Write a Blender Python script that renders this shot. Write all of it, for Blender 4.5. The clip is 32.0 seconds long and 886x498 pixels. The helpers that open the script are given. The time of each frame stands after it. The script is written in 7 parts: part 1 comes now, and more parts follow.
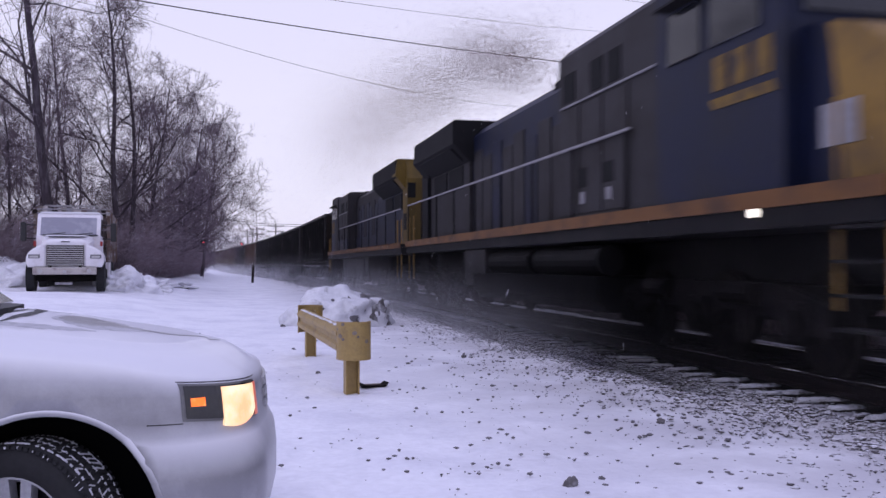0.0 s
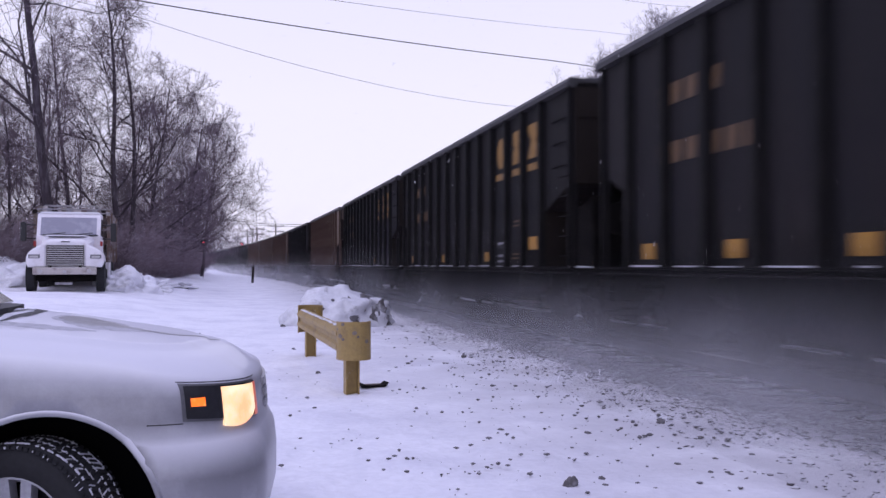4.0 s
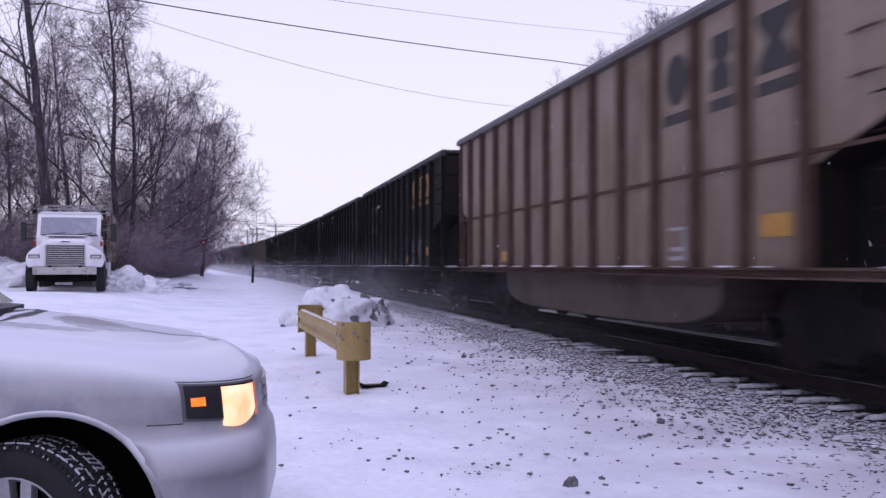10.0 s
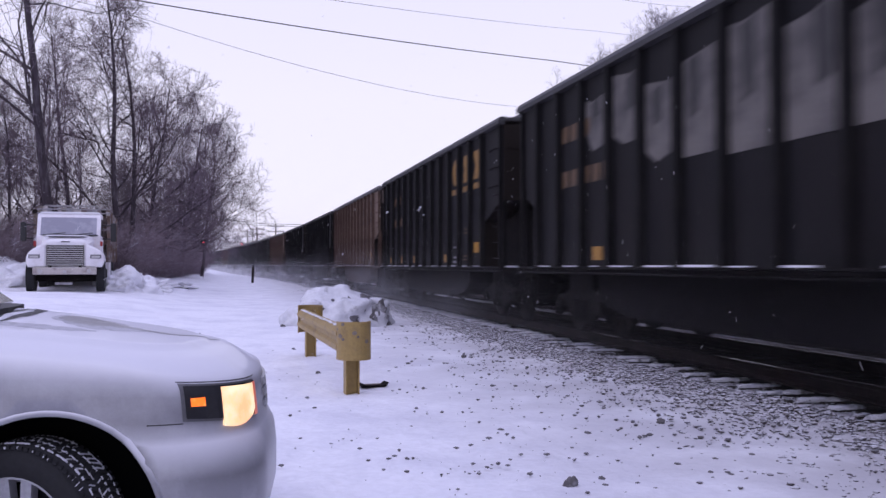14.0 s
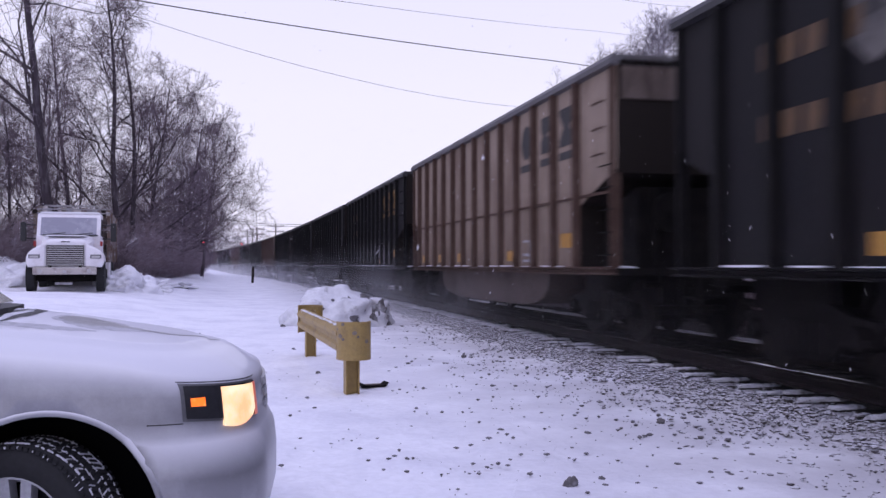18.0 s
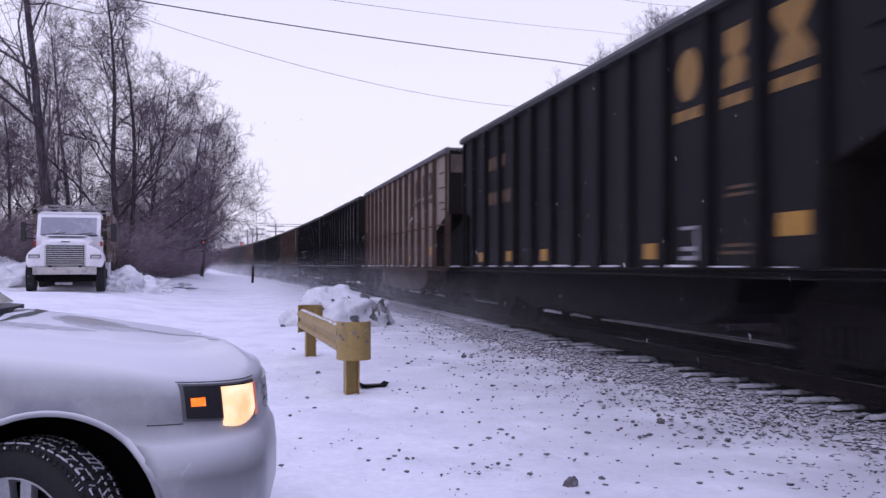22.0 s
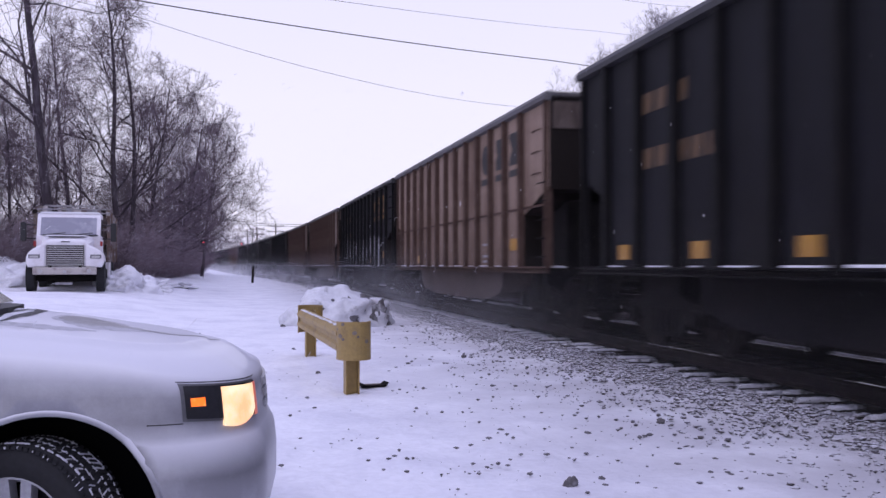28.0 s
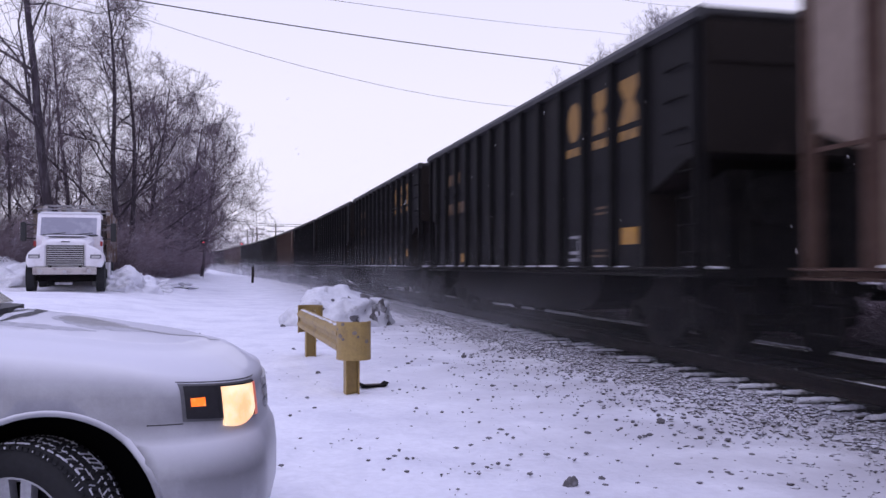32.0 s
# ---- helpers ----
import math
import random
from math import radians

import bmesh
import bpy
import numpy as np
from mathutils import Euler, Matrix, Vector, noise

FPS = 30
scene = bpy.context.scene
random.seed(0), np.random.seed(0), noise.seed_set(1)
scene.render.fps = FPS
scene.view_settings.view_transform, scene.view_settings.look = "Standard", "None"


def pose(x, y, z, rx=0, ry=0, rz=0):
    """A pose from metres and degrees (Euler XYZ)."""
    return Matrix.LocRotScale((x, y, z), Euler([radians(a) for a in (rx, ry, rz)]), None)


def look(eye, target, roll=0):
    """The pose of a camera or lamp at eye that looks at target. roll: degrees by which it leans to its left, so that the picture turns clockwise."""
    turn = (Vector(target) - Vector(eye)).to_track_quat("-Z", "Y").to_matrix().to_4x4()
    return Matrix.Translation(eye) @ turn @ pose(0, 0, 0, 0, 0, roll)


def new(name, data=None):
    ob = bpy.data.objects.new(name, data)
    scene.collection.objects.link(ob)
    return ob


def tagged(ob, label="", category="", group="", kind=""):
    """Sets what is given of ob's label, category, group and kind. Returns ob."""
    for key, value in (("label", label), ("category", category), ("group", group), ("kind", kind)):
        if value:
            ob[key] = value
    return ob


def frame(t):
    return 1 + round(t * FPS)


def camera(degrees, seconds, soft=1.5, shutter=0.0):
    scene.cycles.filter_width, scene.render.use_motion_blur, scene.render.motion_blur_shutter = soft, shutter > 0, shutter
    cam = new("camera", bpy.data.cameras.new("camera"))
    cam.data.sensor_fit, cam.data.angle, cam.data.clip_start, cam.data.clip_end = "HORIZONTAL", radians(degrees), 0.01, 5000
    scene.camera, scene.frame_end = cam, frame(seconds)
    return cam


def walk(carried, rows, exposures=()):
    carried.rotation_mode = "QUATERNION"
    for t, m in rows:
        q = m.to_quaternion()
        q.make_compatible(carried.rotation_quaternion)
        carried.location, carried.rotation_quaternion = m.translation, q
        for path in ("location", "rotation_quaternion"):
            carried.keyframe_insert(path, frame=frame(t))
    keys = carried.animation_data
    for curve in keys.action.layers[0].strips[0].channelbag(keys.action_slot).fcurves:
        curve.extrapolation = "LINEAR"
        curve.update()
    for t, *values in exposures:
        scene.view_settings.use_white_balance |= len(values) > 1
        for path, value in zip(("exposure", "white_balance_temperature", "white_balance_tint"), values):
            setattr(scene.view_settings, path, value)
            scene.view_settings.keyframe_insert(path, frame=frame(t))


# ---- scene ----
# The camera stands on a tripod beside a level crossing: y runs along the track, x across it.
cam = camera(52.5, 32.0, soft=1.5, shutter=0.4)
EYE = Vector((0.0, 0.0, 1.37))
AIM = EYE + Vector((0.2233, 0.9748, 0.0183))
walk(cam, [(0.0, look(EYE, AIM)), (32.0, look(EYE, AIM))],
     exposures=[(0.0, -0.08, 6500, 10), (1.0, 0.02, 6500, 10), (5.0, 0.05, 6500, 10), (32.0, 0.05, 6500, 10)])

# ---- light: an overcast winter sky ----
world = bpy.data.worlds.new("overcast")
scene.world = world
world.use_nodes = True
wn, wl = world.node_tree.nodes, world.node_tree.links
wn.clear()
w_sky = wn.new("ShaderNodeTexSky")
w_sky.sky_type, w_sky.sun_disc = "NISHITA", False
w_sky.sun_elevation, w_sky.sun_rotation = radians(76), radians(200)
w_mix = wn.new("ShaderNodeMix")
w_mix.data_type = "RGBA"
w_mix.inputs["Factor"].default_value = 0.985
w_bg = wn.new("ShaderNodeBackground")
w_bg.inputs["Strength"].default_value = 1.0
w_out = wn.new("ShaderNodeOutputWorld")
w_tc = wn.new("ShaderNodeTexCoord")
w_sep = wn.new("ShaderNodeSeparateXYZ")
w_ramp = wn.new("ShaderNodeValToRGB")
w_ramp.color_ramp.elements[0].position, w_ramp.color_ramp.elements[1].position = 0.18, 0.95
w_ramp.color_ramp.elements[0].color = (0.85, 0.805, 1.0, 1)
w_ramp.color_ramp.elements[1].color = (0.53, 0.545, 1.06, 1)
wl.new(w_tc.outputs["Generated"], w_sep.inputs["Vector"])
wl.new(w_sep.outputs["Z"], w_ramp.inputs["Fac"])
wl.new(w_ramp.outputs["Color"], w_mix.inputs["B"])
wl.new(w_sky.outputs["Color"], w_mix.inputs["A"])
wl.new(w_mix.outputs["Result"], w_bg.inputs["Color"])
wl.new(w_bg.outputs["Background"], w_out.inputs["Surface"])
sun = new("sun", bpy.data.lights.new("sun", "SUN"))
sun.data.energy, sun.data.angle, sun.data.color = 0.5, radians(40), (1.0, 0.95, 0.92)
sun.matrix_world = look((0, 0, 60), (9, 11, 0))

# ---- materials ----


def mat(name, color, rough=0.7, metal=0.0, spots=None, scale=6.0, amount=0.5, bump=0.0, bump_scale=60.0,
        vary=0.0, coat=0.0, emit=0.0, shine=0.5, fine=None, stretch=None):
    """A procedural surface: base colour, blotches of a second colour at a large scale, grain at a small one."""
    m = bpy.data.materials.new(name)
    m.use_nodes = True
    n, k = m.node_tree.nodes, m.node_tree.links
    b = n["Principled BSDF"]
    b.inputs["Roughness"].default_value = rough
    b.inputs["Metallic"].default_value = metal
    b.inputs["Coat Weight"].default_value = coat
    b.inputs["Specular IOR Level"].default_value = shine
    tc = n.new("ShaderNodeTexCoord")
    src = tc.outputs["Object"]
    if stretch:
        mp = n.new("ShaderNodeMapping")
        mp.inputs["Scale"].default_value = stretch
        k.new(src, mp.inputs["Vector"])
        src = mp.outputs["Vector"]
    last = None
    rgb = n.new("ShaderNodeRGB")
    rgb.outputs[0].default_value = (*color, 1)
    last = rgb.outputs[0]
    if spots:
        t = n.new("ShaderNodeTexNoise")
        t.inputs["Scale"].default_value = scale
        t.inputs["Detail"].default_value = 7
        t.inputs["Roughness"].default_value = 0.65
        k.new(src, t.inputs["Vector"])
        r = n.new("ShaderNodeValToRGB")
        r.color_ramp.elements[0].position = 0.62 - 0.35 * amount
        r.color_ramp.elements[1].position = 0.78 - 0.22 * amount
        k.new(t.outputs["Fac"], r.inputs["Fac"])
        x = n.new("ShaderNodeMix")
        x.data_type = "RGBA"
        x.inputs["B"].default_value = (*spots, 1)
        k.new(r.outputs["Color"], x.inputs["Factor"])
        k.new(last, x.inputs["A"])
        last = x.outputs["Result"]
    g = n.new("ShaderNodeTexNoise")
    g.inputs["Scale"].default_value = bump_scale
    g.inputs["Detail"].default_value = 5
    k.new(src, g.inputs["Vector"])
    x = n.new("ShaderNodeMix")
    x.data_type, x.blend_type = "RGBA", "MULTIPLY"
    x.inputs["Factor"].default_value = 0.35 if fine is None else fine
    gr = n.new("ShaderNodeValToRGB")
    gr.color_ramp.elements[0].position, gr.color_ramp.elements[1].position = 0.3, 0.65
    gr.color_ramp.elements[0].color = (0.45, 0.45, 0.45, 1)
    k.new(g.outputs["Fac"], gr.inputs["Fac"])
    k.new(gr.outputs["Color"], x.inputs["B"])
    k.new(last, x.inputs["A"])
    last = x.outputs["Result"]
    if vary:
        oi = n.new("ShaderNodeObjectInfo")
        mr = n.new("ShaderNodeMapRange")
        mr.inputs["To Min"].default_value, mr.inputs["To Max"].default_value = 1 - vary, 1 + vary
        k.new(oi.outputs["Random"], mr.inputs["Value"])
        hs = n.new("ShaderNodeHueSaturation")
        k.new(mr.outputs["Result"], hs.inputs["Value"])
        k.new(last, hs.inputs["Color"])
        last = hs.outputs["Color"]
    k.new(last, b.inputs["Base Color"])
    if bump:
        bp = n.new("ShaderNodeBump")
        bp.inputs["Strength"].default_value = bump
        bp.inputs["Distance"].default_value = 0.02
        k.new(g.outputs["Fac"], bp.inputs["Height"])
        k.new(bp.outputs["Normal"], b.inputs["Normal"])
    if emit:
        k.new(last, b.inputs["Emission Color"])
        b.inputs["Emission Strength"].default_value = emit
    return m


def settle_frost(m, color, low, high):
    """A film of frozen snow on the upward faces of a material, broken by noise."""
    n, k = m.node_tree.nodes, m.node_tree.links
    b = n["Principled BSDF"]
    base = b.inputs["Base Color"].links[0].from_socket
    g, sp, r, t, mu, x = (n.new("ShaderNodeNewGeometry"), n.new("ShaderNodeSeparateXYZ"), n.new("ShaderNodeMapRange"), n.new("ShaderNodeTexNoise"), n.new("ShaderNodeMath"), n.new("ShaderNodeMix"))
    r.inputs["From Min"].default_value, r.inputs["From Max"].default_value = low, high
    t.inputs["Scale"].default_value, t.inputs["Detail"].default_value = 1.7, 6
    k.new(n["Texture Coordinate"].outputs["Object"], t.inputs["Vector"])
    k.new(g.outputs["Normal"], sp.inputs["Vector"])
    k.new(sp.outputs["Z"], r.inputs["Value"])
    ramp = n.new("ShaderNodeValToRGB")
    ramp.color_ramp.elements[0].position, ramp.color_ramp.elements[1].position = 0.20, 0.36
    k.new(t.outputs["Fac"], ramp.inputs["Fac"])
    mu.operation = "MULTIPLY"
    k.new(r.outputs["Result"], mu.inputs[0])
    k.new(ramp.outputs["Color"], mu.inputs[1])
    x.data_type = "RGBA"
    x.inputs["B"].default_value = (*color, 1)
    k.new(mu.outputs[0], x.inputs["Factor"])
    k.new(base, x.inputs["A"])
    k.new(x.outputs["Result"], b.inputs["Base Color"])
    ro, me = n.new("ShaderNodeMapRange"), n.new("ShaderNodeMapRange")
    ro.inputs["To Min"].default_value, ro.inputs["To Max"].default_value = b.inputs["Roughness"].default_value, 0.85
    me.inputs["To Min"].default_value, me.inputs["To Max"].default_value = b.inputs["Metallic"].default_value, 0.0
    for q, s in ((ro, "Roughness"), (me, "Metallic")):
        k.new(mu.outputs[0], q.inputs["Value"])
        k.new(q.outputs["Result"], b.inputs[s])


def shade_to_track(m, color, x0, x1, most):
    """Shade beside the train painted into the snow's colour, deeper towards the track."""
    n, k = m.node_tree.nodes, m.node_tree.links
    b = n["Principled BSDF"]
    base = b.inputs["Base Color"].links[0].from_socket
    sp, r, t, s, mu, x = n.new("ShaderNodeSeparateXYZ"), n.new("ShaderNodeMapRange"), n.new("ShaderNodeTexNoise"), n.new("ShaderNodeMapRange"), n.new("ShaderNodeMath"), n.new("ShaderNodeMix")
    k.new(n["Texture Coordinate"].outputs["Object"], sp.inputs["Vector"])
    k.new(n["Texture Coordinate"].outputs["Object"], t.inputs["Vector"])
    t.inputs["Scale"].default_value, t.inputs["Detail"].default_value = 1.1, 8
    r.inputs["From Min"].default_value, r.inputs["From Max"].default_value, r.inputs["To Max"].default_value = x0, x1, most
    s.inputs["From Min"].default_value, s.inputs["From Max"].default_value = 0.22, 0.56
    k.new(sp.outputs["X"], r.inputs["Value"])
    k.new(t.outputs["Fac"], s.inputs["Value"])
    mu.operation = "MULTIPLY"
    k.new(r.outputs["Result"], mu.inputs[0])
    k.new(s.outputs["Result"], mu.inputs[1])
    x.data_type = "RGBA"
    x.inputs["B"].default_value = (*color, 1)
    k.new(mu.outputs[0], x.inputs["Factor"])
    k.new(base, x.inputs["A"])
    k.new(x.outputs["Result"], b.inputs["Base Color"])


def rust_up(m, color, z0, z1, most):
    """Rust and brake dust that have eaten into the lower panels in ragged streaks."""
    n, k = m.node_tree.nodes, m.node_tree.links
    b = n["Principled BSDF"]
    base = b.inputs["Base Color"].links[0].from_socket
    sp, mp, t, r, s, ad, x = (n.new("ShaderNodeSeparateXYZ"), n.new("ShaderNodeMapping"), n.new("ShaderNodeTexNoise"), n.new("ShaderNodeMapRange"), n.new("ShaderNodeMapRange"), n.new("ShaderNodeMath"), n.new("ShaderNodeMix"))
    mp.inputs["Scale"].default_value = (1, 2.6, 0.55)
    t.inputs["Scale"].default_value, t.inputs["Detail"].default_value, t.inputs["Roughness"].default_value = 1.5, 8, 0.68
    k.new(n["Texture Coordinate"].outputs["Object"], sp.inputs["Vector"])
    k.new(n["Texture Coordinate"].outputs["Object"], mp.inputs["Vector"])
    k.new(mp.outputs["Vector"], t.inputs["Vector"])
    r.inputs["From Min"].default_value, r.inputs["From Max"].default_value = z0, z1
    r.inputs["To Min"].default_value, r.inputs["To Max"].default_value = 0.36, -0.12
    k.new(sp.outputs["Z"], r.inputs["Value"])
    k.new(t.outputs["Fac"], ad.inputs[0])
    k.new(r.outputs["Result"], ad.inputs[1])
    s.inputs["From Min"].default_value, s.inputs["From Max"].default_value, s.inputs["To Max"].default_value = 0.40, 0.92, most
    k.new(ad.outputs[0], s.inputs["Value"])
    x.data_type = "RGBA"
    x.inputs["B"].default_value = (*color, 1)
    k.new(s.outputs["Result"], x.inputs["Factor"])
    k.new(base, x.inputs["A"])
    k.new(x.outputs["Result"], b.inputs["Base Color"])


M = {}
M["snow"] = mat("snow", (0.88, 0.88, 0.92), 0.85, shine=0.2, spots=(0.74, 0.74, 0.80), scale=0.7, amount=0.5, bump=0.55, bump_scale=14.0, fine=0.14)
M["snow_cap"] = mat("snow_cap", (0.80, 0.80, 0.84), 0.9, bump=0.4, bump_scale=25.0, fine=0.15)
M["dirty_snow"] = mat("dirty_snow", (0.72, 0.72, 0.76), 0.9, spots=(0.10, 0.09, 0.09), scale=2.6, amount=0.12, bump=0.8, bump_scale=9.0, fine=0.3)
M["grit"] = mat("ballast_dusted_with_snow", (0.47, 0.46, 0.495), 0.9, shine=0.15, spots=(0.19, 0.175, 0.184), scale=9.0, amount=0.40, bump=0.9, bump_scale=26.0, fine=0.35)
M["tie_snow"] = mat("gritty_snow", (0.68, 0.675, 0.715), 0.9, spots=(0.25, 0.23, 0.24), scale=12.0, amount=0.22, bump=0.6, bump_scale=40.0, fine=0.3)
M["stone"] = mat("ballast_stone", (0.150, 0.136, 0.144), 0.9, shine=0.2, spots=(0.34, 0.33, 0.36), scale=9.0, amount=0.30, bump=0.5, bump_scale=40.0)
shade_to_track(M["snow"], (0.49, 0.475, 0.505), 0.9, 4.6, 1.0)
settle_frost(M["stone"], (0.66, 0.66, 0.70), 0.72, 1.0)
M["rock"] = mat("dark_rock", (0.14, 0.13, 0.135), 0.9, spots=(0.35, 0.35, 0.38), scale=7.0, amount=0.2, bump=0.6, bump_scale=30.0)
M["timber"] = mat("creosoted_timber", (0.020, 0.016, 0.014), 0.9, shine=0.1, spots=(0.042, 0.035, 0.031), scale=5.0, bump=0.5, bump_scale=30.0, stretch=(1, 9, 9), vary=0.25)
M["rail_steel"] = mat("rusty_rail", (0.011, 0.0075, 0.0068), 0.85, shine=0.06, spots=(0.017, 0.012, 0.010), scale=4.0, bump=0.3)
M["rail_head"] = mat("polished_rail_head", (0.62, 0.61, 0.62), 0.22, metal=1.0, fine=0.1)
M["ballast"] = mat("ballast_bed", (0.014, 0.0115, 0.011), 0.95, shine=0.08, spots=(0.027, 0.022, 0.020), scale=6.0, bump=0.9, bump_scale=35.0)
M["slate_car"] = mat("weathered_slate_paint", (0.0125, 0.0125, 0.0165), 0.6, shine=0.12, spots=(0.0085, 0.0078, 0.009), scale=0.9, amount=0.5, bump=0.15, bump_scale=20.0, vary=0.2, stretch=(1, 1, 0.4))
M["black_car"] = mat("weathered_black_paint", (0.0094, 0.0090, 0.0110), 0.6, shine=0.12, spots=(0.0130, 0.0110, 0.0118), scale=0.9, amount=0.6, bump=0.15, bump_scale=20.0, vary=0.3, stretch=(1, 1, 0.4))
M["black_rib"] = mat("black_post_paint", (0.0040, 0.0036, 0.0042), 0.7, shine=0.15, spots=(0.009, 0.0075, 0.0075), scale=2.0, bump=0.2, bump_scale=30.0)
M["beige_car"] = mat("faded_grey_beige_paint", (0.235, 0.186, 0.155), 0.75, shine=0.15, spots=(0.115, 0.078, 0.058), scale=0.75, amount=0.45, bump=0.15, bump_scale=18.0, vary=0.18, stretch=(1, 1, 0.45))
M["beige_rib"] = mat("rust_stained_post", (0.066, 0.039, 0.030), 0.85, shine=0.12, spots=(0.105, 0.070, 0.055), scale=1.6, amount=0.5, bump=0.2, bump_scale=25.0)
M["pale_car"] = mat("pale_grey_beige_paint", (0.262, 0.215, 0.176), 0.75, shine=0.2, spots=(0.150, 0.110, 0.083), scale=0.7, amount=0.35, bump=0.15, bump_scale=18.0, vary=0.1, stretch=(1, 1, 0.45))
M["tan_car"] = mat("warm_tan_paint", (0.262, 0.203, 0.158), 0.75, shine=0.2, spots=(0.14, 0.095, 0.071), scale=0.7, amount=0.35, bump=0.15, bump_scale=18.0, vary=0.1, stretch=(1, 1, 0.45))
M["brown_car"] = mat("rusty_beige_paint", (0.255, 0.186, 0.145), 0.8, shine=0.15, spots=(0.110, 0.070, 0.050), scale=0.7, amount=0.5, bump=0.15, bump_scale=18.0, vary=0.15, stretch=(1, 1, 0.4))
for light_paint in ("beige_car", "pale_car", "tan_car", "brown_car"):
    rust_up(M[light_paint], (0.075, 0.046, 0.033), 1.0, 3.4, 0.58)
# tub paint: grime, and the shade under the car put into the colour
M["tub"] = mat("shaded_grimy_tub_paint", (0.085, 0.066, 0.060), 0.85, shine=0.12, spots=(0.048, 0.034, 0.03), scale=0.9, amount=0.5, bump=0.2, bump_scale=20.0)
M["car_end"] = mat("dark_brown_end", (0.018, 0.014, 0.012), 0.9, shine=0.15, spots=(0.05, 0.036, 0.032), scale=0.8, amount=0.25, bump=0.3)
M["end_paint"] = mat("dark_streaked_end_paint", (0.135, 0.108, 0.092), 0.85, shine=0.15, spots=(0.045, 0.030, 0.025), scale=1.3, amount=0.5, bump=0.2, stretch=(1.6, 1, 0.5))
M["chord"] = mat("top_rail_grey", (0.10, 0.095, 0.10), 0.6, spots=(0.07, 0.06, 0.06), scale=1.5, bump=0.2, bump_scale=25.0)
M["dark_chord"] = mat("sooty_top_rail", (0.022, 0.021, 0.024), 0.6, spots=(0.045, 0.043, 0.046), scale=1.5, amount=0.4, bump=0.2, bump_scale=25.0)
# darker copy of the black paint, standing for the shade under the car
M["dark_tub"] = mat("shaded_black_tub_paint", (0.0062, 0.0055, 0.0062), 0.85, shine=0.08, spots=(0.0105, 0.0085, 0.0088), scale=0.8, amount=0.45, bump=0.2, bump_scale=20.0, stretch=(1, 0.5, 1))
M["coal"] = mat("coal", (0.018, 0.017, 0.019), 0.65, bump=1.0, bump_scale=14.0, fine=0.6)
M["under"] = mat("grimy_running_gear", (0.0072, 0.0064, 0.0065), 0.85, shine=0.1, spots=(0.014, 0.0115, 0.011), scale=3.0, bump=0.4, bump_scale=25.0)
M["wheel"] = mat("wheel_steel", (0.0105, 0.009, 0.0088), 0.8, shine=0.1, spots=(0.019, 0.0145, 0.0125), scale=4.0)
M["yellow_mark"] = mat("yellow_marking", (0.25, 0.128, 0.022), 0.6, spots=(0.10, 0.055, 0.02), scale=3.2, amount=0.42, fine=0.4)
M["faded_mark"] = mat("faded_orange_marking", (0.095, 0.048, 0.016), 0.65, spots=(0.03, 0.019, 0.013), scale=2.2, amount=0.5)
M["dark_mark"] = mat("dark_marking", (0.015, 0.0135, 0.014), 0.65, spots=(0.05, 0.043, 0.04), scale=3.0, amount=0.3, fine=0.3)
M["white_mark"] = mat("white_marking", (0.30, 0.29, 0.315), 0.6, spots=(0.10, 0.09, 0.09), scale=6.0, amount=0.4)
M["reflector"] = mat("yellow_reflector", (0.38, 0.185, 0.014), 0.45, spots=(0.22, 0.105, 0.015), scale=5.0, amount=0.25)
M["graffiti"] = mat("faded_grey_graffiti", (0.10, 0.092, 0.104), 0.65, spots=(0.05, 0.046, 0.05), scale=1.6, amount=0.5)
M["graffiti_pale"] = mat("faded_pale_graffiti", (0.130, 0.118, 0.108), 0.7, spots=(0.028, 0.026, 0.027), scale=1.1, amount=0.5)
M["graffiti_tan"] = mat("faded_tan_graffiti", (0.13, 0.075, 0.05), 0.65, spots=(0.06, 0.04, 0.035), scale=1.6, amount=0.5)

# ---- building helpers ----


def box(bm, x0, x1, y0, y1, z0, z1, bev=0.0):
    r = bmesh.ops.create_cube(bm, size=1.0, matrix=Matrix.Translation(((x0 + x1) / 2, (y0 + y1) / 2, (z0 + z1) / 2))
                              @ Matrix.Diagonal((abs(x1 - x0), abs(y1 - y0), abs(z1 - z0), 1)))
    if bev:
        es = list({e for v in r["verts"] for e in v.link_edges})
        bmesh.ops.bevel(bm, geom=es, offset=bev, segments=2, affect="EDGES", profile=0.6)


def rod(bm, a, b, r, sides=8, r2=None):
    a, b = Vector(a), Vector(b)
    d = b - a
    m = Matrix.Translation((a + b) / 2) @ d.to_track_quat("Z", "Y").to_matrix().to_4x4()
    bmesh.ops.create_cone(bm, cap_ends=True, segments=sides, radius1=r, radius2=r if r2 is None else r2, depth=d.length, matrix=m)


def prism(bm, outline, axis, lo, hi):
    """Extrude a closed outline of (a, b) points along x, y or z from lo to hi."""
    def put(a, b, c):
        return {"x": (c, a, b), "y": (a, c, b), "z": (a, b, c)}[axis]
    v0 = [bm.verts.new(put(a, b, lo)) for a, b in outline]
    v1 = [bm.verts.new(put(a, b, hi)) for a, b in outline]
    n = len(outline)
    fs = [bm.faces.new(v0), bm.faces.new(list(reversed(v1)))]
    for i in range(n):
        fs.append(bm.faces.new((v0[(i + 1) % n], v0[i], v1[i], v1[(i + 1) % n])))
    bmesh.ops.recalc_face_normals(bm, faces=fs)
    return fs


def mesh_of(name, bm, material, smooth=False):
    me = bpy.data.meshes.new(name)
    bm.to_mesh(me)
    bm.free()
    me.materials.append(material)
    if smooth:
        for p in me.polygons:
            p.use_smooth = True
    return me


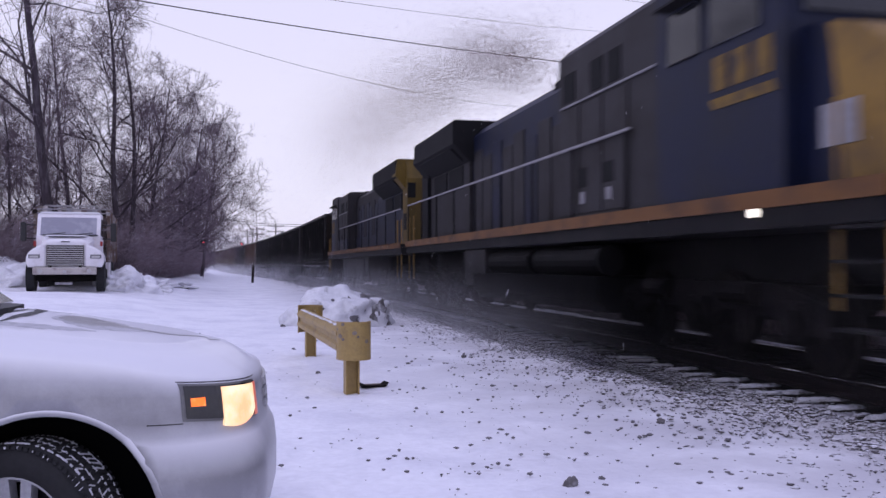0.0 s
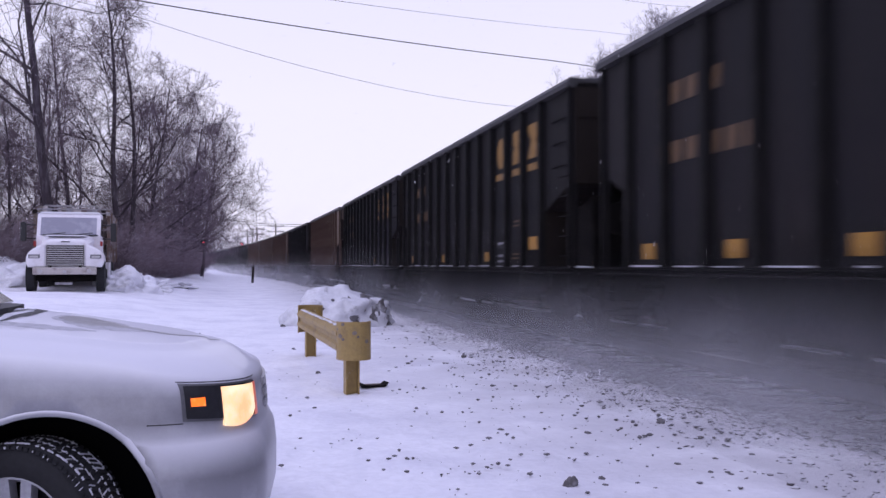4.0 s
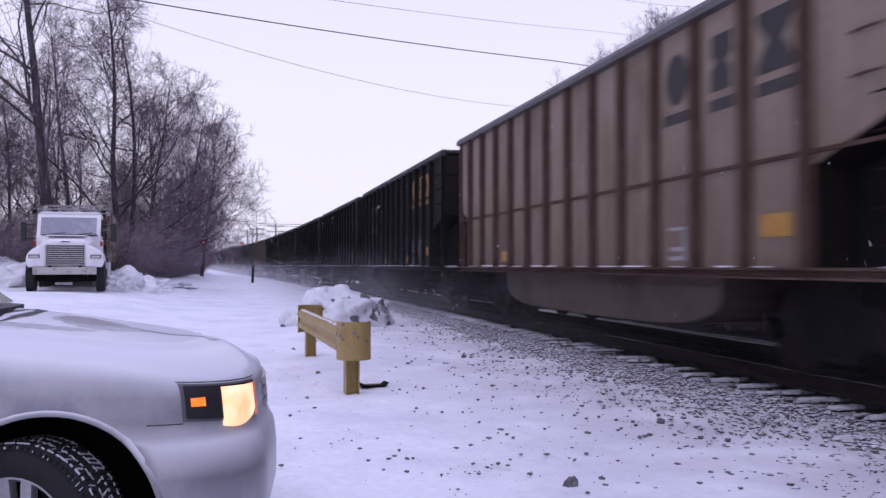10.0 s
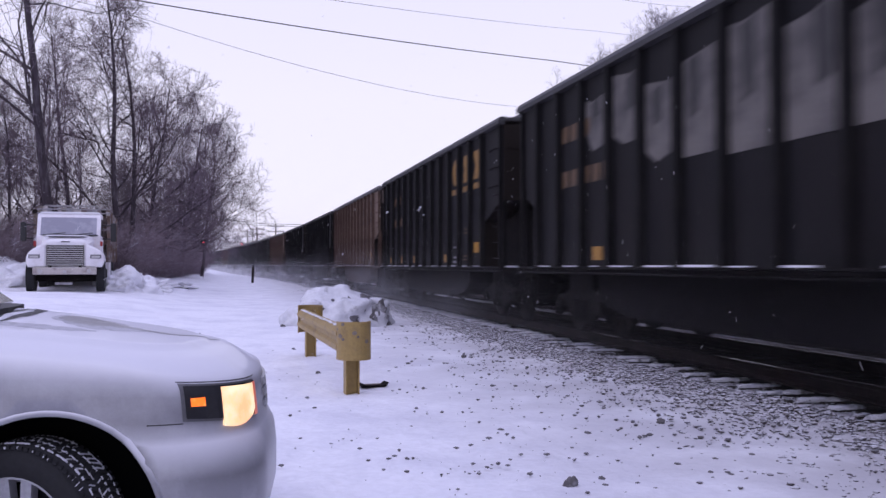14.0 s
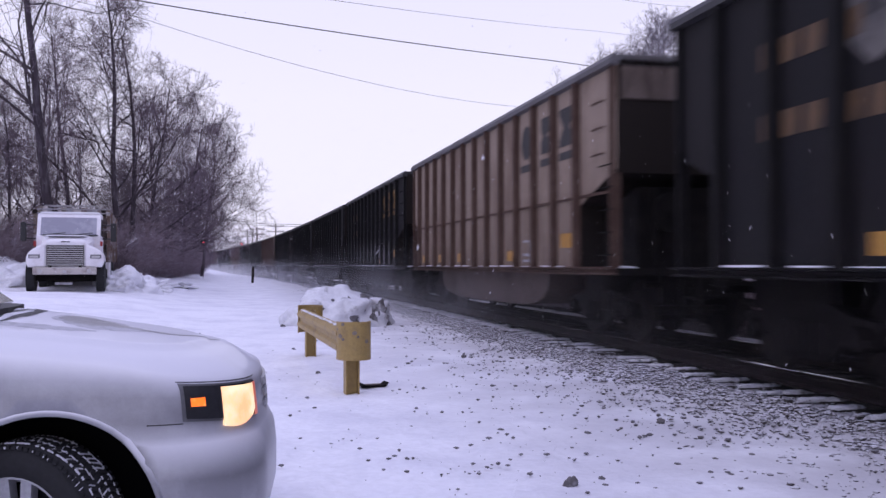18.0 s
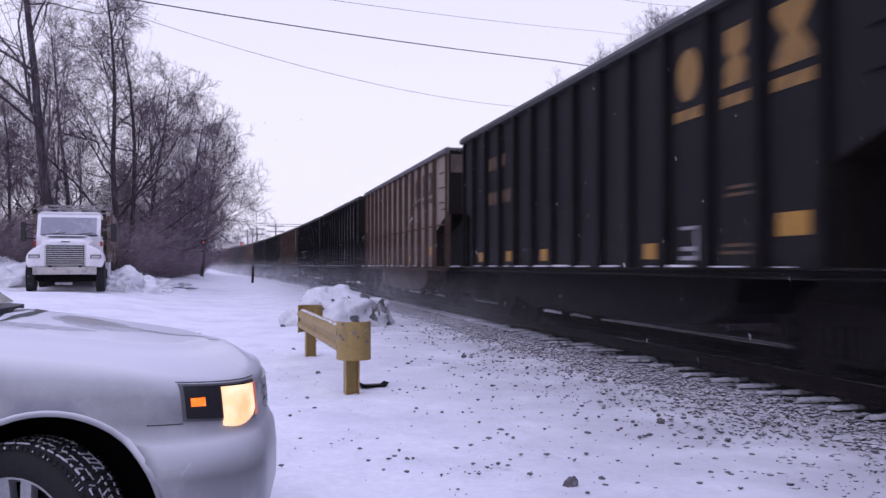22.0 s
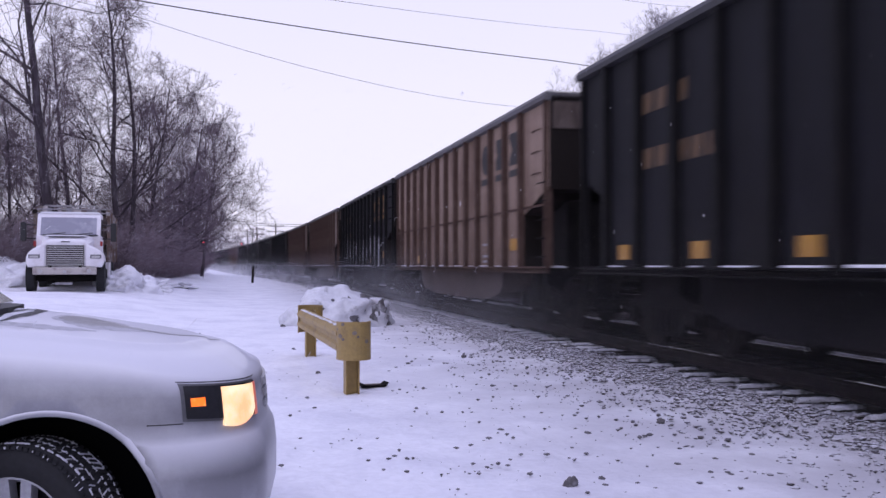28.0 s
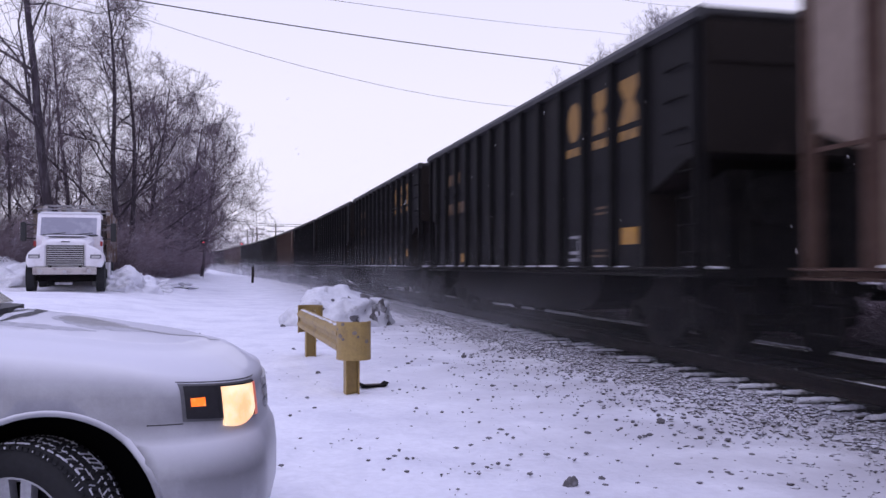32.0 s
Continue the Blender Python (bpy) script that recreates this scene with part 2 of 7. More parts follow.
def built(name, material, make, smooth=False):
    bm = bmesh.new()
    make(bm)
    return mesh_of(name, bm, material, smooth)


def hang(name, me, parent, m=None, label=""):
    """Link a mesh as one part under a thing."""
    ob = new(name, me)
    ob.parent = parent
    if m is not None:
        ob.matrix_basis = m
    if label:
        ob["label"] = label
    return ob


def part(name, bm, material, parent, label="", smooth=False):
    return hang(name, mesh_of(name, bm, material, smooth), parent, None, label)


def thing(name, label, category, m=None, group="", kind=""):
    ob = new(name)
    ob.empty_display_size = 0.2
    if m is not None:
        ob.matrix_basis = m
    return tagged(ob, label, category, group, kind)


def from_arrays(name, verts, faces, material, smooth=False):
    me = bpy.data.meshes.new(name)
    me.from_pydata([tuple(v) for v in verts], [], [tuple(f) for f in faces])
    me.materials.append(material)
    if smooth:
        me.polygons.foreach_set("use_smooth", [True] * len(me.polygons))
    me.update()
    return me


def ease(v, lo, hi):
    t = np.clip((v - lo) / (hi - lo), 0.0, 1.0)
    return t * t * (3 - 2 * t)


# ---- the line of the track: straight past the crossing, then a gentle bend ----
TRACK_X, RAIL_TOP = 6.67, 0.23
LIFT = 0.14                         # height of the car bodies over their running gear
BEND_FROM, BEND_TO, BEND_R2 = 30.0, 140.0, 2500.0


def track_x(y):
    b = np.clip(y, BEND_FROM, BEND_TO) - BEND_FROM
    return TRACK_X - b * b / BEND_R2 - np.maximum(y - BEND_TO, 0) * 2 * (BEND_TO - BEND_FROM) / BEND_R2


def track_turn(y):
    """Degrees by which the track's line turns to the left there."""
    b = min(max(y, BEND_FROM), BEND_TO) - BEND_FROM
    return math.degrees(math.atan(2 * b / BEND_R2))


def ground_z(x, y):
    """Height of the snow-covered ground."""
    x, y = np.asarray(x, float), np.asarray(y, float)
    far = 0.13 * ease(y, 10, 60)
    left = 0.50 * ease(y, 9, 30) * ease(-x, 0.0, 6.0)
    d = np.abs(x - track_x(y))
    bed = ease(-d, -3.0, -1.45)
    z = (far + left) * (1 - bed) - 0.02 * bed
    # the shoulder of ballast heaped against the tie ends
    side = track_x(y) - x
    return z + 0.034 * ease(side, 0.86, 1.16) * ease(-side, -2.7, -1.45)


# ---- ground ----


def graded(pieces):
    out = []
    for lo, hi, step in pieces:
        n = max(1, int(round((hi - lo) / step)))
        out += list(np.linspace(lo, hi, n, endpoint=False))
    return np.array(out + [pieces[-1][1]])


def rough_noise(x, y, scale, seed):
    rng = np.random.RandomState(seed)
    z = np.zeros_like(x)
    for o in range(9):
        f, a, p = scale * 1.5 ** o, rng.uniform(0, 2 * np.pi), rng.uniform(0, 6.28, 2)
        z += np.sin(f * (x * np.cos(a) + y * np.sin(a)) + p[0]) * np.sin(f * 0.8 * (-x * np.sin(a) + y * np.cos(a)) + p[1]) / 1.35 ** o
    return z / 3.2


def build_ground():
    xs = graded([(-3000, -300, 450), (-300, -40, 20), (-40, -8, 1.0), (-8, -1, 0.14), (-1, 6.2, 0.055), (6.2, 12, 0.4), (12, 60, 4), (60, 300, 30), (300, 3000, 450)])
    ys = graded([(-3000, -200, 400), (-200, -10, 10), (-10, 2.5, 0.5), (2.5, 14, 0.055), (14, 30, 0.14), (30, 90, 0.7), (90, 300, 6), (300, 3000, 200)])
    gx, gy = np.meshgrid(xs, ys)
    near = ease(-np.abs(gx), -60, -20) * ease(-np.abs(gy - 20), -110, -60)
    d = np.abs(gx - track_x(gy))
    open_snow = ease(d, 1.2, 3.2)
    z = ground_z(gx, gy)
    # trodden, clodded snow on the open side
    trod = near * ease(-gx, -2.6, -0.6) * ease(gy, 4.0, 7.0) * ease(-gy, -34, -22)
    z += trod * (0.028 * np.maximum(rough_noise(gx, gy, 3.2, 41), 0) + 0.022 * np.abs(rough_noise(gx, gy, 8.0, 42)))
    z += near * ease(-d, -2.6, -1.2) * 0.012 * rough_noise(gx, gy, 9.0, 43)
    z += near * open_snow * (0.045 * rough_noise(gx, gy, 0.6, 3) + 0.022 * rough_noise(gx, gy, 2.4, 5) + 0.014 * rough_noise(gx, gy, 7.0, 8))
    # wheel ruts of the parking place, and the heap thrown up along the edge of the trees
    bank = np.exp(-((gx + 5.2 + 0.02 * (gy - 30)) / 1.5) ** 2) * ease(gy, 33, 37) * ease(-gy, -70, -46)
    z += bank * (0.35 + 0.25 * rough_noise(gx, gy, 1.1, 12))
    z += near * ease(-gx, 8.0, 11.0) * ease(gy, 14, 24) * (0.55 + 0.25 * rough_noise(gx, gy, 0.8, 15))
    nx, ny = len(xs), len(ys)
    v = np.stack([gx.ravel(), gy.ravel(), z.ravel()], 1)
    i = np.arange(nx * ny).reshape(ny, nx)
    f = np.stack([i[:-1, :-1].ravel(), i[:-1, 1:].ravel(), i[1:, 1:].ravel(), i[1:, :-1].ravel()], 1)
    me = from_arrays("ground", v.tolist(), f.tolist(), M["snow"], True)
    me.materials.append(M["grit"])
    cx, cy = gx[:-1, :-1].ravel(), gy[:-1, :-1].ravel()
    edge = 1.75 + 0.35 * rough_noise(cx, cy, 1.4, 31) + 0.25 * rough_noise(cx, cy, 4.5, 32)
    me.polygons.foreach_set("material_index", (np.abs(cx - track_x(cy)) < edge).astype(np.int32))
    tagged(new("ground", me), "snow-covered ground beside the railway, trampled, painted darker towards the track", "ground", kind="structure")


build_ground()


def pebble(rng):
    """A rough eight-sided stone as verts and faces."""
    v = np.array([(1, 0, 0), (-1, 0, 0), (0, 1, 0), (0, -1, 0), (0, 0, 0.8), (0, 0, -0.8), (0.6, 0.6, 0.5), (-0.6, 0.5, 0.5), (0.5, -0.6, 0.55), (-0.55, -0.6, 0.5)])
    v = v * rng.uniform(0.7, 1.15, (10, 1))
    f = [(0, 6, 8), (0, 2, 6), (2, 7, 6), (2, 1, 7), (1, 9, 7), (1, 3, 9), (3, 8, 9), (3, 0, 8), (6, 4, 8), (6, 7, 4), (7, 9, 4), (9, 8, 4), (0, 5, 2), (2, 5, 1), (1, 5, 3), (3, 5, 0)]
    return v, np.array(f)


def scatter_stones(name, spots, seed, material, label, category):
    rng = np.random.RandomState(seed)
    kinds = [pebble(rng) for _ in range(8)]
    vs, fs, base = [], [], 0
    for (x, y, z, s) in spots:
        v, f = kinds[rng.randint(8)]
        a = rng.uniform(0, 6.28)
        r = np.array([(math.cos(a), -math.sin(a), 0), (math.sin(a), math.cos(a), 0), (0, 0, 1)])
        w = (v * (s * rng.uniform(0.7, 1.3), s * rng.uniform(0.7, 1.3), s * rng.uniform(0.45, 0.8))) @ r.T + (x, y, z)
        vs.append(w)
        fs.append(f + base)
        base += len(v)
    me = from_arrays(name, np.concatenate(vs).tolist(), np.concatenate(fs).tolist(), material)
    return tagged(new(name, me), label, category, kind="stuff")


def build_stones():
    rng = np.random.RandomState(11)
    n = 128000
    y = 3.5 + 44 * rng.rand(n) ** 1.35
    e = np.abs(rng.normal(0, 1.05, n)) - 0.42 * (rng.rand(n) < 0.3)
    x = track_x(y) - 1.37 - e
    patch = rough_noise(x, y, 1.9, 21) + 0.6 * rough_noise(x, y, 5.0, 22)
    keep = rng.rand(n) < np.clip(0.95 - 0.33 * np.maximum(e, 0) + 0.55 * patch, 0.04, 1) * np.where(e < 0.9, 0.25, 0.15)
    x, y, e = x[keep], y[keep], e[keep]
    s = np.where(e < 0.9, 0.010, 0.007) + np.where(e < 0.9, 0.033, 0.027) * rng.rand(len(x)) ** 2.0
    z = np.maximum(ground_z(x, y), np.where(e < 0.15, RAIL_TOP - 0.232, -1.0)) + s * rng.uniform(-0.1, 0.5, len(x))
    scatter_stones("ballast_stones", np.stack([x, y, z, s], 1), 5, M["stone"], "grey crushed ballast stones half buried in snow", "ballast")
    spots = []
    for _ in range(6500):
        x, y = rng.uniform(-1.2, 5.0), 2.6 + 14 * rng.rand() ** 1.3
        w = max(0.0, min(1.0, (x - 0.2) / 4.0))
        if rng.rand() > 0.10 + 0.6 * w * w:
            continue
        s = 0.006 + 0.024 * rng.rand() ** 3.2
        spots.append((x, y, float(ground_z(x, y)) + 0.25 * s, s))
    for cx, cy, m in ((1.61, 5.84, 16), (1.2, 6.3, 8), (3.5, 5.35, 16), (3.75, 5.55, 12), (0.75, 7.0, 6), (2.3, 8.2, 8)):
        for _ in range(m):
            x, y, s = cx + rng.normal(0, 0.22), cy + rng.normal(0, 0.12), 0.006 + 0.018 * rng.rand() ** 2
            spots.append((x, y, float(ground_z(x, y)) + 0.3 * s, s))
    scatter_stones("scattered_pebbles", spots, 9, M["rock"], "dark pebbles and clods scattered on the snow", "pebbles")


build_stones()

# ---- the railway track ----


def build_track():
    track = thing("railway_track", "single railway track on snow-dusted ballast, rusty rails with polished heads", "railway track", kind="structure")
    ys = np.concatenate([np.arange(-90, 30, 6.0), np.arange(30, 330, 5.0)])
    prof = [(-0.07, -0.18), (0.07, -0.18), (0.07, -0.16), (0.012, -0.13), (0.012, -0.045), (0.036, -0.035), (0.036, -0.004), (-0.036, -0.004), (-0.036, -0.035), (-0.012, -0.045), (-0.012, -0.13), (-0.07, -0.16)]
    head = [(-0.03, -0.004), (0.03, -0.004), (0.027, 0.0), (-0.027, 0.0)]
    for side in (-0.755, 0.755):
        rails = []
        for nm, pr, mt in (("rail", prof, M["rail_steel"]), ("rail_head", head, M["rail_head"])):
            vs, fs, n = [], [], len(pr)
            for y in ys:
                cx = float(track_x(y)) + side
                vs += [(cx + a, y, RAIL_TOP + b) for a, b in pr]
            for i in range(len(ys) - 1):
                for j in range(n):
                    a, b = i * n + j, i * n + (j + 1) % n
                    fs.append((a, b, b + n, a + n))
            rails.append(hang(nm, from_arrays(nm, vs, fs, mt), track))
        rails[1].parent = rails[0]
    # the bed under the ties; dark far shoulder added to darken under the train
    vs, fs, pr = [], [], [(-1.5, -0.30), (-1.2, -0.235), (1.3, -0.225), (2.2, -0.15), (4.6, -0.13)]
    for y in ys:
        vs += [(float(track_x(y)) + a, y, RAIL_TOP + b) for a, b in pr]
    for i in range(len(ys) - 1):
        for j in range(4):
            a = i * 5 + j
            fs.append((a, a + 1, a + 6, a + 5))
    hang("ballast_bed", from_arrays("ballast_bed", vs, fs, M["ballast"]), track, None, "dark gravel bed with an added far shoulder")
    # snow lodged along the outside of the far rail
    vs, fs = [], []
    near_y = np.arange(-4.0, 46.0, 0.16)
    for y in near_y:
        top = 0.012 + 0.022 * noise.noise(Vector((0.5, y * 0.9, 2.0))) + 0.014 * noise.noise(Vector((0.5, y * 5.0, 7.0)))
        vs += [(float(track_x(y)) + 0.80, y, RAIL_TOP - 0.06), (float(track_x(y)) + 0.88, y, RAIL_TOP + top), (float(track_x(y)) + 1.02, y, RAIL_TOP + top), (float(track_x(y)) + 1.3, y, RAIL_TOP - 0.2)]
    for i in range(len(near_y) - 1):
        for j in range(3):
            a = i * 4 + j
            fs.append((a, a + 1, a + 5, a + 4))
    hang("snow_ridge", from_arrays("snow_ridge", vs, fs, M["grit"], True), track, None, "ridge of snow along the far rail")
    tie = built("tie", M["timber"], lambda bm: box(bm, -1.37, 1.37, -0.115, 0.115, -0.36, -0.19, 0.012))

    caps = []
    for kind in range(5):
        def cap(bm):
            r = random.Random(kind)
            o = []
            for q in range(30):
                ang = 2 * math.pi * q / 30
                o.append((0.21 * math.cos(ang) * r.uniform(0.45, 1.25), 0.10 * math.copysign(abs(math.sin(ang)) ** 0.6, math.sin(ang)) * r.uniform(0.35, 1.12)))
            prism(bm, o, "z", 0.0, 0.032)
            top = [v for v in bm.verts if v.co.z > 0.01]
            for v in top:
                v.co.x, v.co.y, v.co.z = v.co.x * 0.8, v.co.y * 0.7, v.co.z + r.uniform(-0.012, 0.006)
        caps.append(built("snow_cap", M["tie_snow"], cap, True))
    rng = np.random.RandomState(4)
    y, k = -6.0, 0
    far = bmesh.new()
    while y < 200:
        if y < 64:
            t = hang("tie", tie, track, pose(float(track_x(y)), y, RAIL_TOP + rng.uniform(-0.022, -0.006), 0, 0, track_turn(y) + rng.uniform(-1.2, 1.2)))
            if rng.rand() < 0.93:
                w = rng.uniform(0.9, 1.75)
                hang("snow_cap", caps[rng.randint(5)], t, pose(-1.36 + 0.22 * w, rng.uniform(-0.02, 0.02), -0.1915, 0, 0, rng.uniform(-5, 5)) @ Matrix.Diagonal((w, rng.uniform(0.8, 1.1), 1, 1)))
        elif k % 2 == 0:
            cx = float(track_x(y))
            box(far, cx - 1.32, cx + 1.32, y - 0.12, y + 0.12, RAIL_TOP - 0.36, RAIL_TOP - 0.185)
        y += 0.535
        k += 1
    tagged(part("far_ties", far, M["timber"], track), kind="stuff")


build_track()

# ---- the train ----
SPEED, REAR_AT_ZERO, PITCH = 17.535, 114.85, 16.2
BODY = 14.75
ROLL_WHEELS = {}      # local place of a wheelset -> the wheelsets that turn there
CARS = []             # (thing, rear end's place at the start)


def wheel_mesh(r):
    def make(bm):
        for s in (-1, 1):
            x = 0.72 * s
            rod(bm, (x - 0.03, 0, 0), (x + 0.03, 0, 0), r, 24)
            rod(bm, (x - 0.075 * s, 0, 0), (x - 0.03 * s, 0, 0), r + 0.028, 24)
            rod(bm, (x + 0.03 * s, 0, 0), (x + 0.12 * s, 0, 0), 0.13, 12)
            for q in range(6):
                a = q * math.pi / 3
                rod(bm, (x + 0.03 * s, 0.26 * math.cos(a) * r / 0.457, 0.26 * math.sin(a) * r / 0.457), (x + 0.045 * s, 0.26 * math.cos(a) * r / 0.457, 0.26 * math.sin(a) * r / 0.457), 0.05, 6)
        rod(bm, (-0.95, 0, 0), (0.95, 0, 0), 0.075, 10)
    return built("wheelset", M["wheel"], make)


def frame_mesh(spread, r, material):
    """A cast side frame between two axles, with its bearing boxes and springs."""
    def make(bm):
        h = spread / 2
        for s in (-1, 1):
            x0, x1 = s * 0.94, s * 1.06
            o = [(-h - 0.22, r - 0.08), (-h - 0.22, r + 0.16), (-h + 0.1, r + 0.2), (-0.45, r + 0.32), (0.45, r + 0.32), (h - 0.1, r + 0.2), (h + 0.22, r + 0.16), (h + 0.22, r - 0.08),
                 (h - 0.2, r - 0.02), (0.42, r - 0.26), (-0.42, r - 0.26), (-h + 0.2, r - 0.02)]
            prism(bm, o, "x", min(x0, x1), max(x0, x1))
            for y in (-h, h):
                rod(bm, (s * 1.0, y, r), (s * 1.13, y, r), 0.12, 12)
            for y in (-0.25, -0.08, 0.08, 0.25):
                rod(bm, (s * 1.03, y, r - 0.2), (s * 1.03, y, r + 0.12), 0.075, 8)
        box(bm, -1.0, 1.0, -0.22, 0.22, r - 0.05, r + 0.3, 0.02)
        box(bm, -0.3, 0.3, -h - 0.5, h + 0.5, r + 0.18, r + 0.48, 0.02)
        for y in (-h + 0.52, h - 0.52):
            box(bm, -0.82, 0.82, y - 0.05, y + 0.05, r - 0.2, r - 0.02, 0.02)
            for s in (-1, 1):
                box(bm, s * 0.66, s * 0.78, y - 0.08, y + 0.08, r - 0.26, r + 0.2, 0.02)
        box(bm, -1.05, 1.05, -0.5, 0.5, r + 0.26, r + 0.62, 0.03)
    return built("side_frame", material, make)


WHEEL_R = 0.457
CAR_WHEEL = wheel_mesh(WHEEL_R)
CAR_FRAME = frame_mesh(1.78, WHEEL_R, M["under"])


def car_meshes(tag, paint, rib_paint):
    h = BODY / 2
    out = {}

    def shell(bm):
        o = [(-h, 3.90), (-h, 2.30), (-h + 0.35, 2.26), (-6.0, 1.92), (-6.0, 0.98), (6.45, 0.98), (6.45, 1.95), (h - 0.3, 2.2), (h, 2.25), (h, 3.90)]
        fs = prism(bm, o, "x", -1.50, 1.50)
        top = max(fs, key=lambda q: q.calc_center_median().z)
        bmesh.ops.inset_individual(bm, faces=[top], thickness=0.09)
        r = bmesh.ops.extrude_face_region(bm, geom=[top])
        bmesh.ops.translate(bm, vec=(0, 0, -0.9), verts=[v for v in r["geom"] if isinstance(v, bmesh.types.BMVert)])
        bmesh.ops.delete(bm, geom=[top], context="FACES_ONLY")
        bm.normal_update()
        # end walls and recessed slope sheets share one dark brown colour
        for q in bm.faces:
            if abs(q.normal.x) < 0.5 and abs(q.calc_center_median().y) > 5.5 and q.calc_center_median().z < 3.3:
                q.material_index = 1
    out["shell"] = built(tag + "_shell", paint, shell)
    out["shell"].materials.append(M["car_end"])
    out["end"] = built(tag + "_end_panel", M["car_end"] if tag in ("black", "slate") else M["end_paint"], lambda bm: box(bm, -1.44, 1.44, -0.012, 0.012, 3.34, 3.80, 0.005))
    out["rib"] = built(tag + "_post", rib_paint, lambda bm: prism(bm, [(0.0, -0.085), (-0.10, -0.055), (-0.10, 0.055), (0.0, 0.085)], "z", 0.975, 3.83))
    out["corner"] = built(tag + "_corner", rib_paint, lambda bm: (box(bm, 0.0, 0.06, -0.11, 0.11, 0.98, 2.35), box(bm, -0.06, 0.0, -0.035, 0.035, 0.98, 3.83, 0.01)))

    def chord(bm):
        for s in (-1, 1):
            x0 = s * 1.47
            prism(bm, [(x0, 3.81), (s * 1.60, 3.83), (s * 1.61, 3.90), (s * 1.56, 3.975), (x0, 3.975)], "y", -h - 0.02, h + 0.02)
            box(bm, -1.47, 1.47, s * h - 0.06 * (s > 0), s * h + 0.06 * (s < 0), 3.82, 3.97)
    out["chord"] = built(tag + "_top_rail", M["dark_chord"] if tag in ("black", "slate") else M["chord"], chord)

    def sill(bm):
        prism(bm, [(-1.47, 0.98), (-1.60, 0.98), (-1.60, 0.955), (-1.52, 0.945), (-1.52, 0.895), (-1.59, 0.885), (-1.59, 0.865), (-1.45, 0.865)], "y", -h, h)
    out["sill"] = built(tag + "_sill", rib_paint, sill)
    out["waist"] = built(tag + "_waist", rib_paint, lambda bm: box(bm, -1.535, -1.495, -h + 0.25, h - 0.25, 2.03, 2.07))

    def tub(bm):
        o = []
        for i in range(13):
            a = math.pi * i / 12
            o.append((-4.15 * math.copysign(abs(math.cos(a)) ** 0.42, math.cos(a)), 0.9 - 0.66 * math.sin(a) ** 0.55))
        prism(bm, [(-4.25, 0.93)] + o + [(4.25, 0.93)], "x", -1.36, 1.36)
        bmesh.ops.remove_doubles(bm, verts=bm.verts, dist=0.002)
    out["tub"] = built(tag + "_tub", M["dark_tub"] if tag in ("black", "slate") else M["tub"], tub)
    return out


def coal_mesh(seed, heap):
    h, rng = BODY / 2 - 0.1, seed * 13.7
    xs, ys = np.linspace(-1.4, 1.4, 11), np.linspace(-h, h, 61)
    vs, fs = [], []
    for y in ys:
        for x in xs:
            e = (1 - (x / 1.42) ** 2) * (1 - abs(y / (h + 0.02)) ** 6)
            q = noise.noise(Vector((x * 0.9, y * 0.55, rng))) * 0.35 + noise.noise(Vector((x * 4, y * 4, rng))) * 0.07
            vs.append((x, y, 3.62 + (heap + q * heap * 1.4) * max(e, 0.0) ** 0.7))
    for i in range(60):
        for j in range(10):
            a = i * 11 + j
            fs.append((a, a + 1, a + 12, a + 11))
    return from_arrays("coal_load", vs, fs, M["coal"])


COAL = [coal_mesh(1, 0.78), coal_mesh(2, 0.35), coal_mesh(3, 0.25)]


def end_gear(bm):
    """Ladder, platform, grab irons and brake wheel at one end (towards -y)."""
    h = BODY / 2
    for k in range(5):
        z = 1.15 + 0.32 * k
        rod(bm, (-1.56, -h + 0.06, z), (-1.56, -h + 0.50, z), 0.012, 6)
    for x in (-0.9, 0.9):
        rod(bm, (x, -h + 0.08, 1.0), (x, -h + 0.08, 2.1), 0.05, 6)
    box(bm, -1.5, 1.5, -h - 0.02, -h + 1.0, 0.86, 0.96)
    box(bm, -0.22, 0.22, -h - 0.10, -h + 3.6, 0.55, 0.90)
    rod(bm, (-1.0, -h + 0.25, 0.72), (1.0, -h + 0.25, 0.72), 0.05, 8)
    # added dark block, closes the bright view through the end recess
    prism(bm, [(-h + 0.16, 0.96), (-h + 0.16, 2.12), (-h + 0.60, 2.0), (-6.02, 1.9), (-6.02, 0.96)], "x", -1.12, 1.12)
    box(bm, -0.75, -0.35, -h + 0.2, -h + 0.7, 0.42, 0.86, 0.03)
    box(bm, 0.4, 0.7, -h + 0.3, -h + 0.9, 0.5, 0.86, 0.03)
    rod(bm, (-0.3, -h - 0.3, 0.62), (-0.45, -h + 0.1, 0.3), 0.035, 6)
    for s in (-1.53, 1.45):
        box(bm, s, s + 0.05, -h + 0.08, -h + 0.12, 0.35, 0.9)
        box(bm, s, s + 0.05, -h + 0.46, -h + 0.50, 0.35, 0.9)
        rod(bm, (s + 0.02, -h + 0.08, 0.36), (s + 0.02, -h + 0.50, 0.36), 0.014, 6)
        rod(bm, (s + 0.02, -h + 0.08, 0.62), (s + 0.02, -h + 0.50, 0.62), 0.012, 6)


def crust(bm):
    h = BODY / 2
    for k, (x, y, w, d, z) in enumerate(((-1.2, -h + 0.5, 0.28, 0.36, 0.965), (0.2, -h + 0.45, 0.6, 0.3, 0.965))):
        bmesh.ops.create_icosphere(bm, subdivisions=2, radius=1.0, matrix=pose(x, y, z) @ Matrix.Diagonal((w, d, 0.03, 1)))


CRUST = built("snow_crust", M["snow_cap"], crust, True)
END_GEAR = built("end_platform", M["under"], end_gear)


